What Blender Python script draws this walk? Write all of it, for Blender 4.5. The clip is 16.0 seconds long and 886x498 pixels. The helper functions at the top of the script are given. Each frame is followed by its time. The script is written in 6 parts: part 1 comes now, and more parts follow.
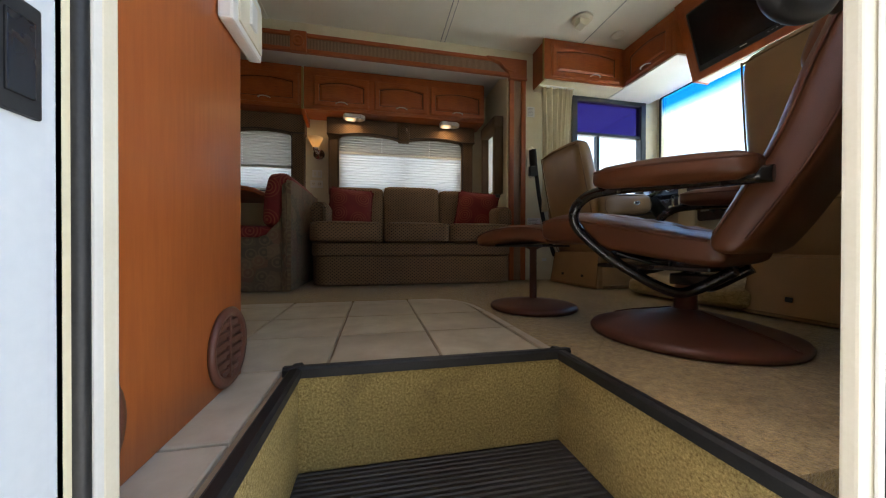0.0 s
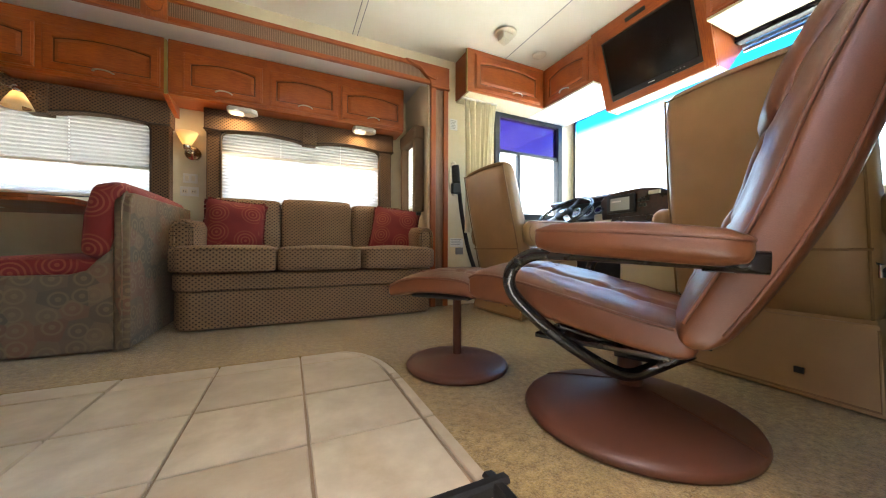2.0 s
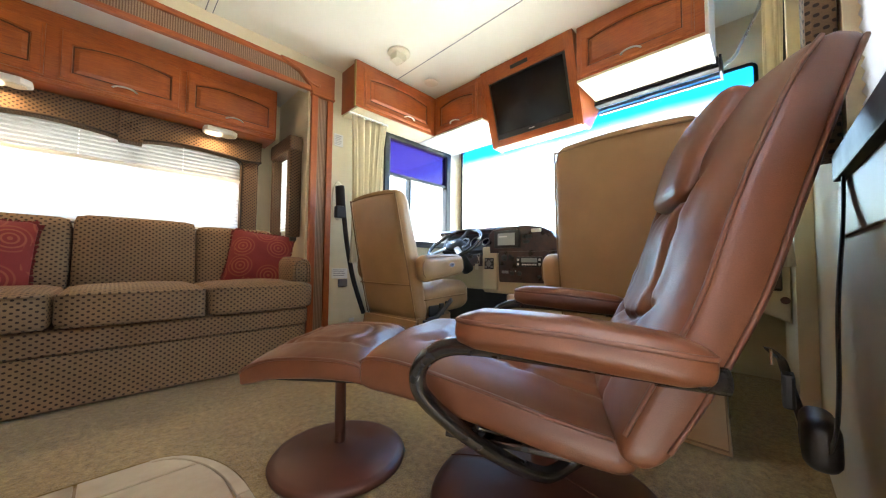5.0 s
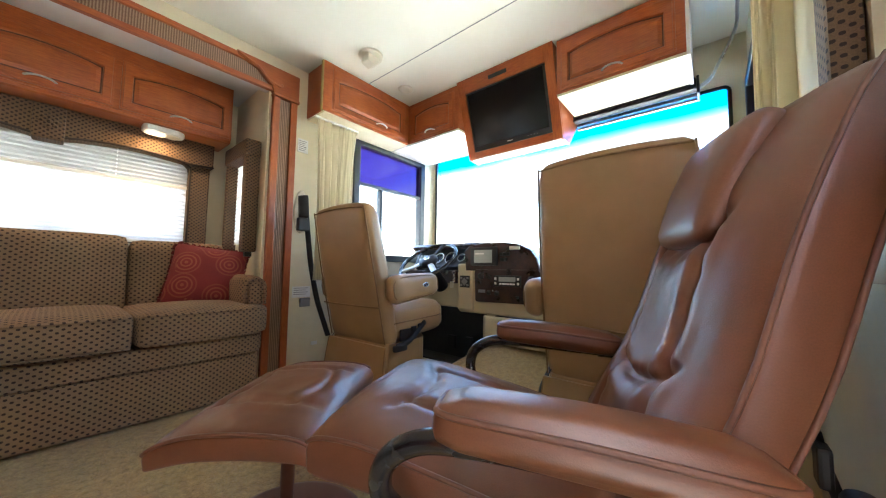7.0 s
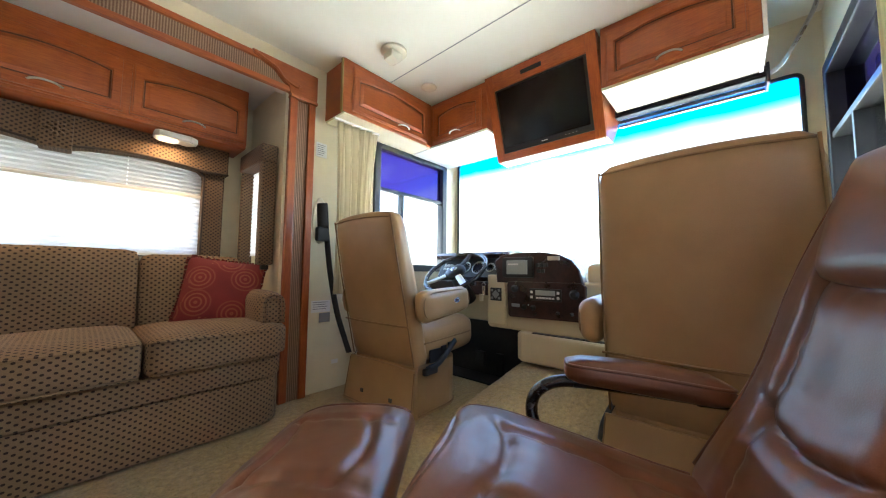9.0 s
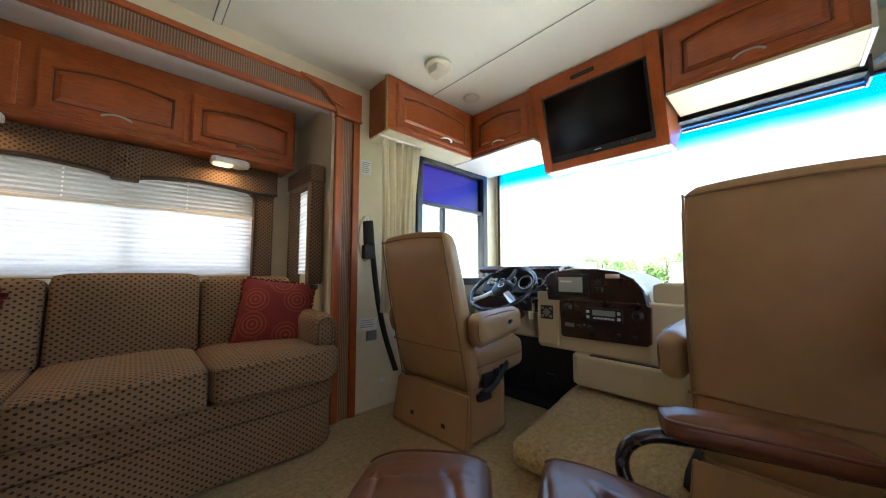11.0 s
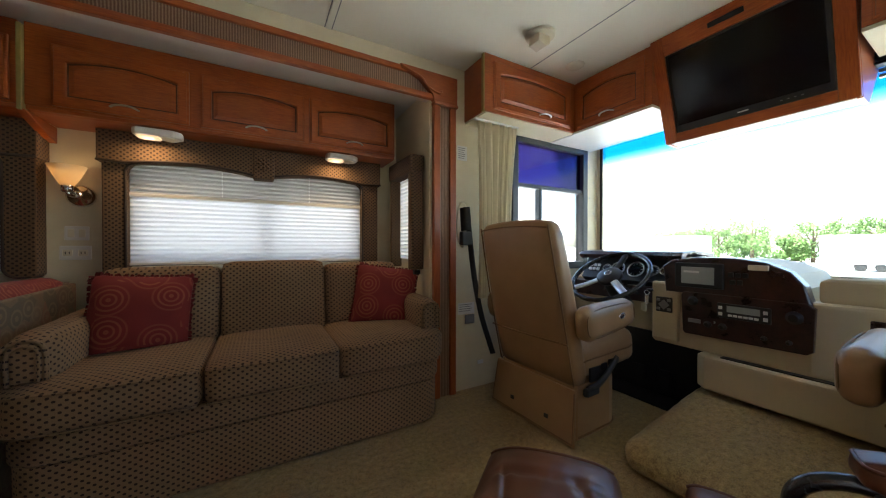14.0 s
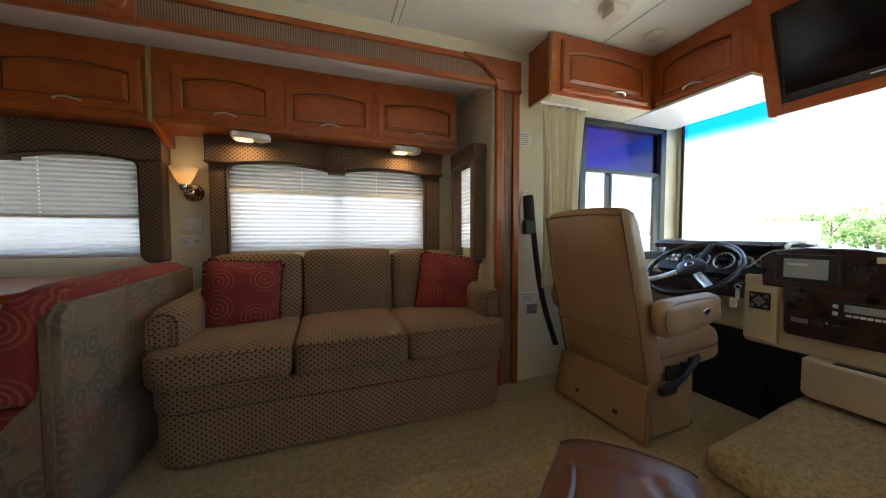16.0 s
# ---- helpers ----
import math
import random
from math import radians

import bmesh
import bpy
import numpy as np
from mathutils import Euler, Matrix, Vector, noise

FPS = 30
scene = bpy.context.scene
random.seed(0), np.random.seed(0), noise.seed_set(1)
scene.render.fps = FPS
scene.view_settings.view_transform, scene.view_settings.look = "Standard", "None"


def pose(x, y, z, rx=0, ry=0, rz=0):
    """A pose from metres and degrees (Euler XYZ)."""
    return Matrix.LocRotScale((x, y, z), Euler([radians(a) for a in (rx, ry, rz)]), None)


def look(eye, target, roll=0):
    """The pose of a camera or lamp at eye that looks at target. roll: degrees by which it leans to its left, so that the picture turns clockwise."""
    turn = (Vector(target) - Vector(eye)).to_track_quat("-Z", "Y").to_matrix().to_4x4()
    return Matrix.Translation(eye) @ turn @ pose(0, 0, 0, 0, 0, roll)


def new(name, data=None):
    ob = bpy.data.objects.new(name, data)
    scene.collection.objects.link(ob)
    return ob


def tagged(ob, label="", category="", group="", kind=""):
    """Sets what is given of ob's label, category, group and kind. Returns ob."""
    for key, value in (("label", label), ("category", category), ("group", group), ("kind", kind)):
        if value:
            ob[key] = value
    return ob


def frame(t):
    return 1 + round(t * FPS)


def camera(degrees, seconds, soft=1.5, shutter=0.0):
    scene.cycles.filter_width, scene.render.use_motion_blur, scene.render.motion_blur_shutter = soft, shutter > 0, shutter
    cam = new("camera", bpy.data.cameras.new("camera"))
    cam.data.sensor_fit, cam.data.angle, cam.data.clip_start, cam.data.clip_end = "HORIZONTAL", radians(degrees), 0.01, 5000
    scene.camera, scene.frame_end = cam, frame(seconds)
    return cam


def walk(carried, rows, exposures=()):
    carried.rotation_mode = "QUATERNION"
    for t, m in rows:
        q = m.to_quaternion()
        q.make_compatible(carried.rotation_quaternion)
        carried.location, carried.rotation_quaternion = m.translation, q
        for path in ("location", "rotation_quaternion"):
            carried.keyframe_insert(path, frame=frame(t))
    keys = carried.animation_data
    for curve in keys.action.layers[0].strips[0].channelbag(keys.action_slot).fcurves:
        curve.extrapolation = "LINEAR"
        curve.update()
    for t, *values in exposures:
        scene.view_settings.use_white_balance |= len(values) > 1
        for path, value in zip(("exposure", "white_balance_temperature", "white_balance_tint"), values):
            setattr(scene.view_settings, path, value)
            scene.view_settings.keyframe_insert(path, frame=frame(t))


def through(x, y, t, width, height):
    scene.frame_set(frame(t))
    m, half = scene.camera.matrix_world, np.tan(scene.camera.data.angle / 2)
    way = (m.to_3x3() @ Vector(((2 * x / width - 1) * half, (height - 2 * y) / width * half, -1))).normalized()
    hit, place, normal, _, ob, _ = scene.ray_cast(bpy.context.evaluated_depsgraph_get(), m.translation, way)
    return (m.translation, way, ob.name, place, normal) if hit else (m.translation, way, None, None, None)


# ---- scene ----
cam = camera(107.4, 16.0, soft=1.15)
PATH = [
    (0, (0.251, 0.13, 0.301), (0.661, 2.088, 0.29), 0.1),
    (0.5, (0.286, 0.218, 0.323), (0.806, 2.15, 0.316), 0.1),
    (1, (0.333, 0.308, 0.371), (0.961, 2.207, 0.37), 0.0),
    (1.5, (0.364, 0.376, 0.431), (1.106, 2.233, 0.431), 0.1),
    (2, (0.388, 0.418, 0.482), (1.241, 2.227, 0.482), 0.2),
    (2.5, (0.409, 0.456, 0.514), (1.37, 2.21, 0.516), 0.2),
    (3, (0.426, 0.5, 0.529), (1.492, 2.193, 0.537), 0.2),
    (3.5, (0.44, 0.54, 0.55), (1.604, 2.166, 0.559), 0.2),
    (4, (0.446, 0.572, 0.572), (1.707, 2.125, 0.59), 0.3),
    (4.5, (0.462, 0.602, 0.595), (1.808, 2.08, 0.645), 0.3),
    (5, (0.481, 0.626, 0.622), (1.905, 2.027, 0.709), 0.5),
    (5.2, (0.485, 0.635, 0.642), (1.939, 2.005, 0.733), 0.5),
    (7.5, (0.613, 0.775, 0.699), (2.148, 2.05, 0.833), 0.8),
    (8, (0.63, 0.829, 0.701), (2.154, 2.117, 0.842), 0.7),
    (8.5, (0.636, 0.89, 0.727), (2.149, 2.191, 0.87), 0.6),
    (9, (0.638, 0.935, 0.766), (2.129, 2.26, 0.906), 0.5),
    (9.5, (0.636, 0.967, 0.814), (2.098, 2.318, 0.945), 0.4),
    (10.3, (0.613, 1.020, 0.858), (2.025, 2.418, 0.99), 0.2),
    (11.3, (0.584, 1.073, 0.891), (1.927, 2.549, 1.026), 0.0),
    (11.5, (0.588, 1.08, 0.912), (1.901, 2.585, 1.019), 0.2),
    (12, (0.574, 1.09, 0.926), (1.825, 2.648, 1.004), 0.1),
    (12.5, (0.559, 1.1, 0.934), (1.746, 2.709, 0.988), 0.1),
    (13, (0.538, 1.118, 0.939), (1.663, 2.771, 0.97), 0.1),
    (13.5, (0.524, 1.125, 0.945), (1.579, 2.824, 0.953), 0.1),
    (14, (0.508, 1.13, 0.948), (1.492, 2.871, 0.932), 0.0),
    (14.5, (0.492, 1.132, 0.945), (1.402, 2.912, 0.907), 0.0),
    (15, (0.482, 1.127, 0.949), (1.312, 2.946, 0.886), -0.1),
    (15.5, (0.467, 1.132, 0.95), (1.224, 2.982, 0.871), -0.1),
    (16, (0.461, 1.128, 0.953), (1.136, 3.008, 0.865), -0.1),
]
LIGHT_SOFA = 0.03
EXPOSURES = [(0.0, 2.45, 6700, 10), (1.0, 3.62, 6950, 10), (3.5, 4.25, 6900, 10), (5.2, 4.2, 6650, 10), (7.5, 4.0, 6250, 9), (9.0, 3.95, 6250, 9), (11.5, 3.05, 6450, 10), (13.0, 2.74, 6500, 10), (14.5, 2.78, 6550, 10), (16.0, 3.0, 6600, 10)]
walk(cam, [(t, look(eye, target, roll)) for t, eye, target, roll in PATH], EXPOSURES)

# ---- world, sun, lamps in the window openings ----
world = bpy.data.worlds.new("sky")
scene.world = world
world.use_nodes = True
wn = world.node_tree
sky = wn.nodes.new("ShaderNodeTexSky")
sky.sky_type = "NISHITA"
sky.sun_disc = False
sky.sun_elevation, sky.sun_rotation = radians(72), radians(252)
sky.air_density, sky.dust_density = 1.0, 1.5
wn.links.new(sky.outputs[0], wn.nodes["Background"].inputs[0])
wn.nodes["Background"].inputs[1].default_value = 0.15

sun = new("sun", bpy.data.lights.new("sun", "SUN"))
sun.data.energy, sun.data.angle, sun.data.color = 5.0, radians(0.6), (1.0, 0.975, 0.94)
sun.matrix_world = look((0, 0, 30), (9, -3, 0))


def window_light(name, x, y, z, w, h, target, power):
    ob = new(name, bpy.data.lights.new(name, "AREA"))
    ob.data.shape, ob.data.size, ob.data.size_y, ob.data.energy = "RECTANGLE", w, h, power
    ob.data.color = (0.97, 0.98, 1.0)
    ob.matrix_world = look((x, y, z), target)
    return ob


# ---- materials ----
MATS = {}


def nodes_of(name):
    m = bpy.data.materials.new(name)
    m.use_nodes = True
    MATS[name] = m
    t = m.node_tree
    return m, t, t.nodes["Principled BSDF"]


def link(t, a, b):
    t.links.new(a, b)


def math_node(t, op, a, b=None, clamp=False):
    n = t.nodes.new("ShaderNodeMath")
    n.operation, n.use_clamp = op, clamp
    for i, v in enumerate((a, b)):
        if v is None:
            continue
        if isinstance(v, (int, float)):
            n.inputs[i].default_value = v
        else:
            t.links.new(v, n.inputs[i])
    return n.outputs[0]


def mix_colour(t, fac, a, b):
    n = t.nodes.new("ShaderNodeMix")
    n.data_type = "RGBA"
    for i, v in ((0, fac), (6, a), (7, b)):
        if isinstance(v, (int, float)):
            n.inputs[i].default_value = v
        elif isinstance(v, tuple):
            n.inputs[i].default_value = (*v, 1)
        else:
            t.links.new(v, n.inputs[i])
    return n.outputs[2]


def uv_of(t, sx=1.0, sy=1.0, rot=0.0):
    c = t.nodes.new("ShaderNodeTexCoord")
    m = t.nodes.new("ShaderNodeMapping")
    m.inputs["Scale"].default_value = (sx, sy, 1)
    m.inputs["Rotation"].default_value = (0, 0, rot)
    t.links.new(c.outputs["UV"], m.inputs[0])
    return m.outputs[0]


def noise_of(t, vec, scale, detail=4.0, rough=0.55):
    n = t.nodes.new("ShaderNodeTexNoise")
    n.inputs["Scale"].default_value, n.inputs["Detail"].default_value, n.inputs["Roughness"].default_value = scale, detail, rough
    t.links.new(vec, n.inputs["Vector"])
    return n.outputs["Fac"]


def ramp(t, fac, lo, hi):
    n = t.nodes.new("ShaderNodeMapRange")
    n.inputs[1].default_value, n.inputs[2].default_value = lo, hi
    t.links.new(fac, n.inputs[0])
    return n.outputs[0]


def bump(t, b, height, strength, distance=0.002):
    n = t.nodes.new("ShaderNodeBump")
    n.inputs["Strength"].default_value, n.inputs["Distance"].default_value = strength, distance
    t.links.new(height, n.inputs["Height"])
    t.links.new(n.outputs[0], b.inputs["Normal"])


def surf(name, c1, c2, rough=0.6, metal=0.0, big=6.0, fine=120.0, bump_by=0.15, depth=0.001, sx=1.0, sy=1.0, coat=0.0, sheen=0.0, spread=0.12):
    """A surface of two colours in broad and fine noise, with relief and uneven gloss."""
    m, t, b = nodes_of(name)
    uv = uv_of(t, sx, sy)
    broad, grain = noise_of(t, uv, big, 5), noise_of(t, uv, fine, 3)
    both = math_node(t, "ADD", math_node(t, "MULTIPLY", broad, 0.65), math_node(t, "MULTIPLY", grain, 0.35))
    link(t, mix_colour(t, ramp(t, both, 0.35, 0.65), c1, c2), b.inputs["Base Color"])
    r = math_node(t, "ADD", math_node(t, "MULTIPLY", broad, spread * 2), rough - spread)
    link(t, r, b.inputs["Roughness"])
    b.inputs["Metallic"].default_value = metal
    b.inputs["Coat Weight"].default_value = coat
    b.inputs["Coat Roughness"].default_value = 0.25
    b.inputs["Sheen Weight"].default_value = sheen
    if bump_by:
        bump(t, b, grain, bump_by, depth)
    return m


def wood(name, c1, c2, sx, sy, rough=0.38):
    m, t, b = nodes_of(name)
    uv = uv_of(t, sx, sy)
    g1, g2 = noise_of(t, uv, 7, 6, 0.6), noise_of(t, uv_of(t, 1, 1), 5, 3)
    fac = math_node(t, "ADD", math_node(t, "MULTIPLY", g1, 0.6), math_node(t, "MULTIPLY", g2, 0.4))
    col = mix_colour(t, ramp(t, fac, 0.36, 0.64), c1, c2)
    info = t.nodes.new("ShaderNodeObjectInfo")
    col = mix_colour(t, math_node(t, "MULTIPLY", info.outputs["Random"], 0.25), col, tuple(v * 0.72 for v in c1))
    link(t, col, b.inputs["Base Color"])
    link(t, math_node(t, "ADD", math_node(t, "MULTIPLY", g2, 0.2), rough - 0.1), b.inputs["Roughness"])
    b.inputs["Coat Weight"].default_value, b.inputs["Coat Roughness"].default_value = 0.25, 0.22
    bump(t, b, g1, 0.08, 0.0006)
    return m


wood_h = wood("cherry_wood_grain_across", (0.265, 0.050, 0.007), (0.47, 0.118, 0.018), 2.5, 26)
wood_v = wood("cherry_wood_grain_upright", (0.265, 0.050, 0.007), (0.47, 0.118, 0.018), 26, 2.5)
wood_panel = wood("cherry_panel", (0.33, 0.080, 0.016), (0.43, 0.118, 0.026), 14, 1.0, 0.42)
burl = surf("dark_burl_dash_wood", (0.018, 0.007, 0.006), (0.06, 0.019, 0.013), 0.3, big=14, fine=60, bump_by=0, coat=0.5)
cream_wall = surf("cream_vinyl_wall", (0.66, 0.585, 0.40), (0.72, 0.65, 0.46), 0.6, big=9, fine=160, bump_by=0.12)
ceiling_mat = surf("off_white_ceiling_vinyl", (0.80, 0.77, 0.635), (0.85, 0.82, 0.69), 0.65, big=3, fine=260, bump_by=0.10)
white_panel = surf("white_laminate", (0.74, 0.72, 0.66), (0.80, 0.78, 0.73), 0.45, big=4, fine=200, bump_by=0.03)
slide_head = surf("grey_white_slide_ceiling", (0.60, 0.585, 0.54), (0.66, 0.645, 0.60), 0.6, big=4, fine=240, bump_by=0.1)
white_plastic = surf("white_plastic", (0.72, 0.70, 0.64), (0.78, 0.76, 0.70), 0.4, big=12, fine=200, bump_by=0.02)
ivory_plastic = surf("ivory_plastic", (0.70, 0.64, 0.48), (0.76, 0.70, 0.55), 0.45, big=12, fine=200, bump_by=0.02)
black_plastic = surf("black_plastic", (0.012, 0.012, 0.013), (0.025, 0.024, 0.023), 0.45, big=20, fine=300, bump_by=0.08)
black_rubber = surf("black_rubber_nosing", (0.008, 0.008, 0.008), (0.022, 0.021, 0.02), 0.55, big=22, fine=200, bump_by=0.15)
black_steel = surf("black_enamel_steel", (0.008, 0.008, 0.009), (0.014, 0.014, 0.015), 0.25, big=12, fine=120, bump_by=0.03, coat=0.6)
chrome = surf("chrome", (0.75, 0.75, 0.76), (0.82, 0.82, 0.83), 0.16, 1.0, bump_by=0, spread=0.06)
satin_steel = surf("satin_nickel", (0.5, 0.49, 0.47), (0.6, 0.59, 0.57), 0.3, 1.0, bump_by=0)
brown_leather = surf("cognac_brown_leather", (0.112, 0.036, 0.0135), (0.168, 0.058, 0.023), 0.40, big=7, fine=420, bump_by=0.3, depth=0.0009, coat=0.12, spread=0.07)
dark_leather = surf("dark_brown_leather_cover", (0.10, 0.036, 0.021), (0.145, 0.054, 0.031), 0.42, big=6, fine=420, bump_by=0.25, depth=0.0008)
seam_dark = surf("dark_brown_welt", (0.030, 0.018, 0.012), (0.048, 0.028, 0.018), 0.7, bump_by=0)
seam_brown = surf("brown_piping", (0.11, 0.04, 0.02), (0.15, 0.055, 0.026), 0.5, bump_by=0)
tan_leather = surf("tan_vinyl_leather", (0.335, 0.198, 0.087), (0.415, 0.250, 0.116), 0.40, big=5, fine=380, bump_by=0.22, depth=0.0008, spread=0.08)
seam_tan = surf("tan_stitching", (0.22, 0.125, 0.05), (0.27, 0.155, 0.065), 0.6, bump_by=0)
beige_dash = surf("beige_moulded_plastic", (0.56, 0.46, 0.29), (0.62, 0.52, 0.34), 0.5, big=5, fine=300, bump_by=0.15)
olive_strip = surf("olive_edge_moulding", (0.30, 0.22, 0.06), (0.36, 0.27, 0.09), 0.5, bump_by=0.02)
screen_black = surf("glossy_black_screen", (0.006, 0.006, 0.007), (0.008, 0.008, 0.009), 0.12, bump_by=0, spread=0.02)
lcd_grey = surf("grey_lcd_screen", (0.36, 0.40, 0.38), (0.44, 0.47, 0.44), 0.2, bump_by=0)
white_print = surf("white_print", (0.7, 0.7, 0.68), (0.75, 0.75, 0.73), 0.6, bump_by=0)
grey_print = surf("grey_print", (0.2, 0.2, 0.2), (0.25, 0.25, 0.25), 0.6, bump_by=0)
# dark grey for the unseen wall that blocks light outside the entry
blocker_grey = surf("dark_blocker_grey", (0.12, 0.118, 0.115), (0.165, 0.162, 0.158), 0.85, big=0.6, fine=20, bump_by=0.2)
# darker than the gravel, so less sun bounces in at the door
low_bounce = surf("low_bounce_grey", (0.24, 0.23, 0.215), (0.32, 0.31, 0.29), 0.9, big=1.5, fine=60, bump_by=0.4)
gravel = surf("pale_gravel", (0.50, 0.495, 0.475), (0.60, 0.595, 0.57), 0.9, big=0.3, fine=20, bump_by=0.3)
bark = surf("bark", (0.10, 0.07, 0.045), (0.16, 0.11, 0.075), 0.9, big=3, fine=40)
leaves = surf("green_leaves", (0.05, 0.115, 0.022), (0.12, 0.20, 0.045), 0.6, big=0.4, fine=5, bump_by=0)
white_paint = surf("white_vehicle_paint", (0.76, 0.76, 0.74), (0.8, 0.8, 0.78), 0.35, big=1, fine=30, bump_by=0)
exterior_white = surf("white_fibreglass_skin", (0.56, 0.60, 0.63), (0.62, 0.655, 0.68), 0.25, big=3, fine=90, bump_by=0.02, coat=0.4)


def carpet():
    m, t, b = nodes_of("tan_cut_pile_carpet")
    uv = uv_of(t)
    broad, mid, fine = noise_of(t, uv, 3.5, 5), noise_of(t, uv, 45, 4, 0.7), noise_of(t, uv, 190, 2, 0.8)
    col = mix_colour(t, ramp(t, math_node(t, "ADD", math_node(t, "MULTIPLY", fine, 0.5), math_node(t, "MULTIPLY", mid, 0.5)), 0.38, 0.62), (0.19, 0.122, 0.036), (0.53, 0.375, 0.150))
    col = mix_colour(t, math_node(t, "MULTIPLY", ramp(t, broad, 0.45, 0.75), 0.45), col, (0.22, 0.15, 0.05))
    link(t, col, b.inputs["Base Color"])
    b.inputs["Roughness"].default_value = 0.95
    b.inputs["Sheen Weight"].default_value = 0.25
    bump(t, b, math_node(t, "ADD", math_node(t, "MULTIPLY", fine, 0.7), math_node(t, "MULTIPLY", mid, 0.6)), 0.9, 0.006)
    return m


def well_carpet():
    m, t, b = nodes_of("golden_loop_carpet")
    uv = uv_of(t)
    fine, broad = noise_of(t, uv, 170, 2, 0.8), noise_of(t, uv, 7, 5)
    col = mix_colour(t, ramp(t, fine, 0.3, 0.68), (0.24, 0.16, 0.04), (0.66, 0.50, 0.19))
    col = mix_colour(t, math_node(t, "MULTIPLY", ramp(t, broad, 0.55, 0.78), 0.5), col, (0.15, 0.10, 0.04))
    link(t, col, b.inputs["Base Color"])
    b.inputs["Roughness"].default_value = 0.95
    bump(t, b, fine, 1.0, 0.008)
    return m


def tile():
    m, t, b = nodes_of("beige_ceramic_tile")
    uv = uv_of(t)
    info = t.nodes.new("ShaderNodeObjectInfo")
    shift = t.nodes.new("ShaderNodeVectorMath")
    shift.operation = "ADD"
    link(t, uv, shift.inputs[0])
    link(t, math_node(t, "MULTIPLY", info.outputs["Random"], 17.0), shift.inputs[1])
    broad, cloud, fine = noise_of(t, shift.outputs[0], 7, 6, 0.6), noise_of(t, shift.outputs[0], 2.2, 4), noise_of(t, uv, 130, 3)
    col = mix_colour(t, ramp(t, broad, 0.35, 0.66), (0.52, 0.43, 0.295), (0.70, 0.615, 0.465))
    col = mix_colour(t, math_node(t, "MULTIPLY", ramp(t, cloud, 0.5, 0.8), 0.5), col, (0.42, 0.325, 0.20))
    col = mix_colour(t, math_node(t, "MULTIPLY", info.outputs["Random"], 0.18), col, (0.34, 0.26, 0.18))
    link(t, col, b.inputs["Base Color"])
    link(t, math_node(t, "ADD", math_node(t, "MULTIPLY", broad, 0.2), 0.32), b.inputs["Roughness"])
    bump(t, b, math_node(t, "ADD", broad, math_node(t, "MULTIPLY", fine, 0.3)), 0.12, 0.002)
    return m


def dotted(name, c1, c2, dark, p=0.026, q=0.02, cut=0.42):
    """Woven cloth with staggered small dark lozenges."""
    m, t, b = nodes_of(name)
    c = t.nodes.new("ShaderNodeTexCoord")
    sep = t.nodes.new("ShaderNodeSeparateXYZ")
    link(t, c.outputs["UV"], sep.inputs[0])
    u = math_node(t, "COSINE", math_node(t, "MULTIPLY", sep.outputs[0], 2 * math.pi / p))
    v = math_node(t, "COSINE", math_node(t, "MULTIPLY", sep.outputs[1], 2 * math.pi / q))
    dots = ramp(t, math_node(t, "MULTIPLY", u, v), cut - 0.1, cut + 0.1)
    uv = uv_of(t)
    weave, broad = noise_of(t, uv, 330, 2, 0.7), noise_of(t, uv, 5, 4)
    col = mix_colour(t, ramp(t, math_node(t, "ADD", math_node(t, "MULTIPLY", weave, 0.6), math_node(t, "MULTIPLY", broad, 0.4)), 0.35, 0.65), c1, c2)
    col = mix_colour(t, dots, col, dark)
    link(t, col, b.inputs["Base Color"])
    b.inputs["Roughness"].default_value = 0.9
    b.inputs["Sheen Weight"].default_value = 0.03
    bump(t, b, math_node(t, "SUBTRACT", weave, math_node(t, "MULTIPLY", dots, 0.8)), 0.35, 0.0012)
    return m


def ringed(name, base1, base2, ring, scale, freq, extra=None):
    """Cloth woven with concentric rings round scattered centres."""
    m, t, b = nodes_of(name)
    uv = uv_of(t, scale, scale)
    vor = t.nodes.new("ShaderNodeTexVoronoi")
    vor.voronoi_dimensions = "2D"
    vor.inputs["Scale"].default_value = 1.0
    vor.inputs["Randomness"].default_value = 0.75
    link(t, uv, vor.inputs["Vector"])
    w = math_node(t, "SINE", math_node(t, "MULTIPLY", vor.outputs["Distance"], freq))
    weave, broad = noise_of(t, uv_of(t), 300, 2, 0.7), noise_of(t, uv_of(t), 6, 4)
    col = mix_colour(t, ramp(t, math_node(t, "ADD", math_node(t, "MULTIPLY", weave, 0.5), math_node(t, "MULTIPLY", broad, 0.5)), 0.35, 0.65), base1, base2)
    if extra:
        sep = t.nodes.new("ShaderNodeSeparateColor")
        link(t, vor.outputs["Color"], sep.inputs[0])
        col = mix_colour(t, math_node(t, "MULTIPLY", ramp(t, sep.outputs[0], 0.3, 0.8), 0.7), col, extra[0])
        col = mix_colour(t, math_node(t, "MULTIPLY", ramp(t, sep.outputs[1], 0.5, 0.9), 0.55), col, extra[1])
    near = math_node(t, "SUBTRACT", 1.0, ramp(t, vor.outputs["Distance"], 0.38, 0.5))
    rings = math_node(t, "MULTIPLY", math_node(t, "MULTIPLY", ramp(t, w, 0.1, 0.6), near), 0.7)
    link(t, mix_colour(t, rings, col, ring), b.inputs["Base Color"])
    b.inputs["Roughness"].default_value = 0.85
    b.inputs["Sheen Weight"].default_value = 0.08
    bump(t, b, math_node(t, "ADD", weave, math_node(t, "MULTIPLY", rings, 0.8)), 0.3, 0.0012)
    return m


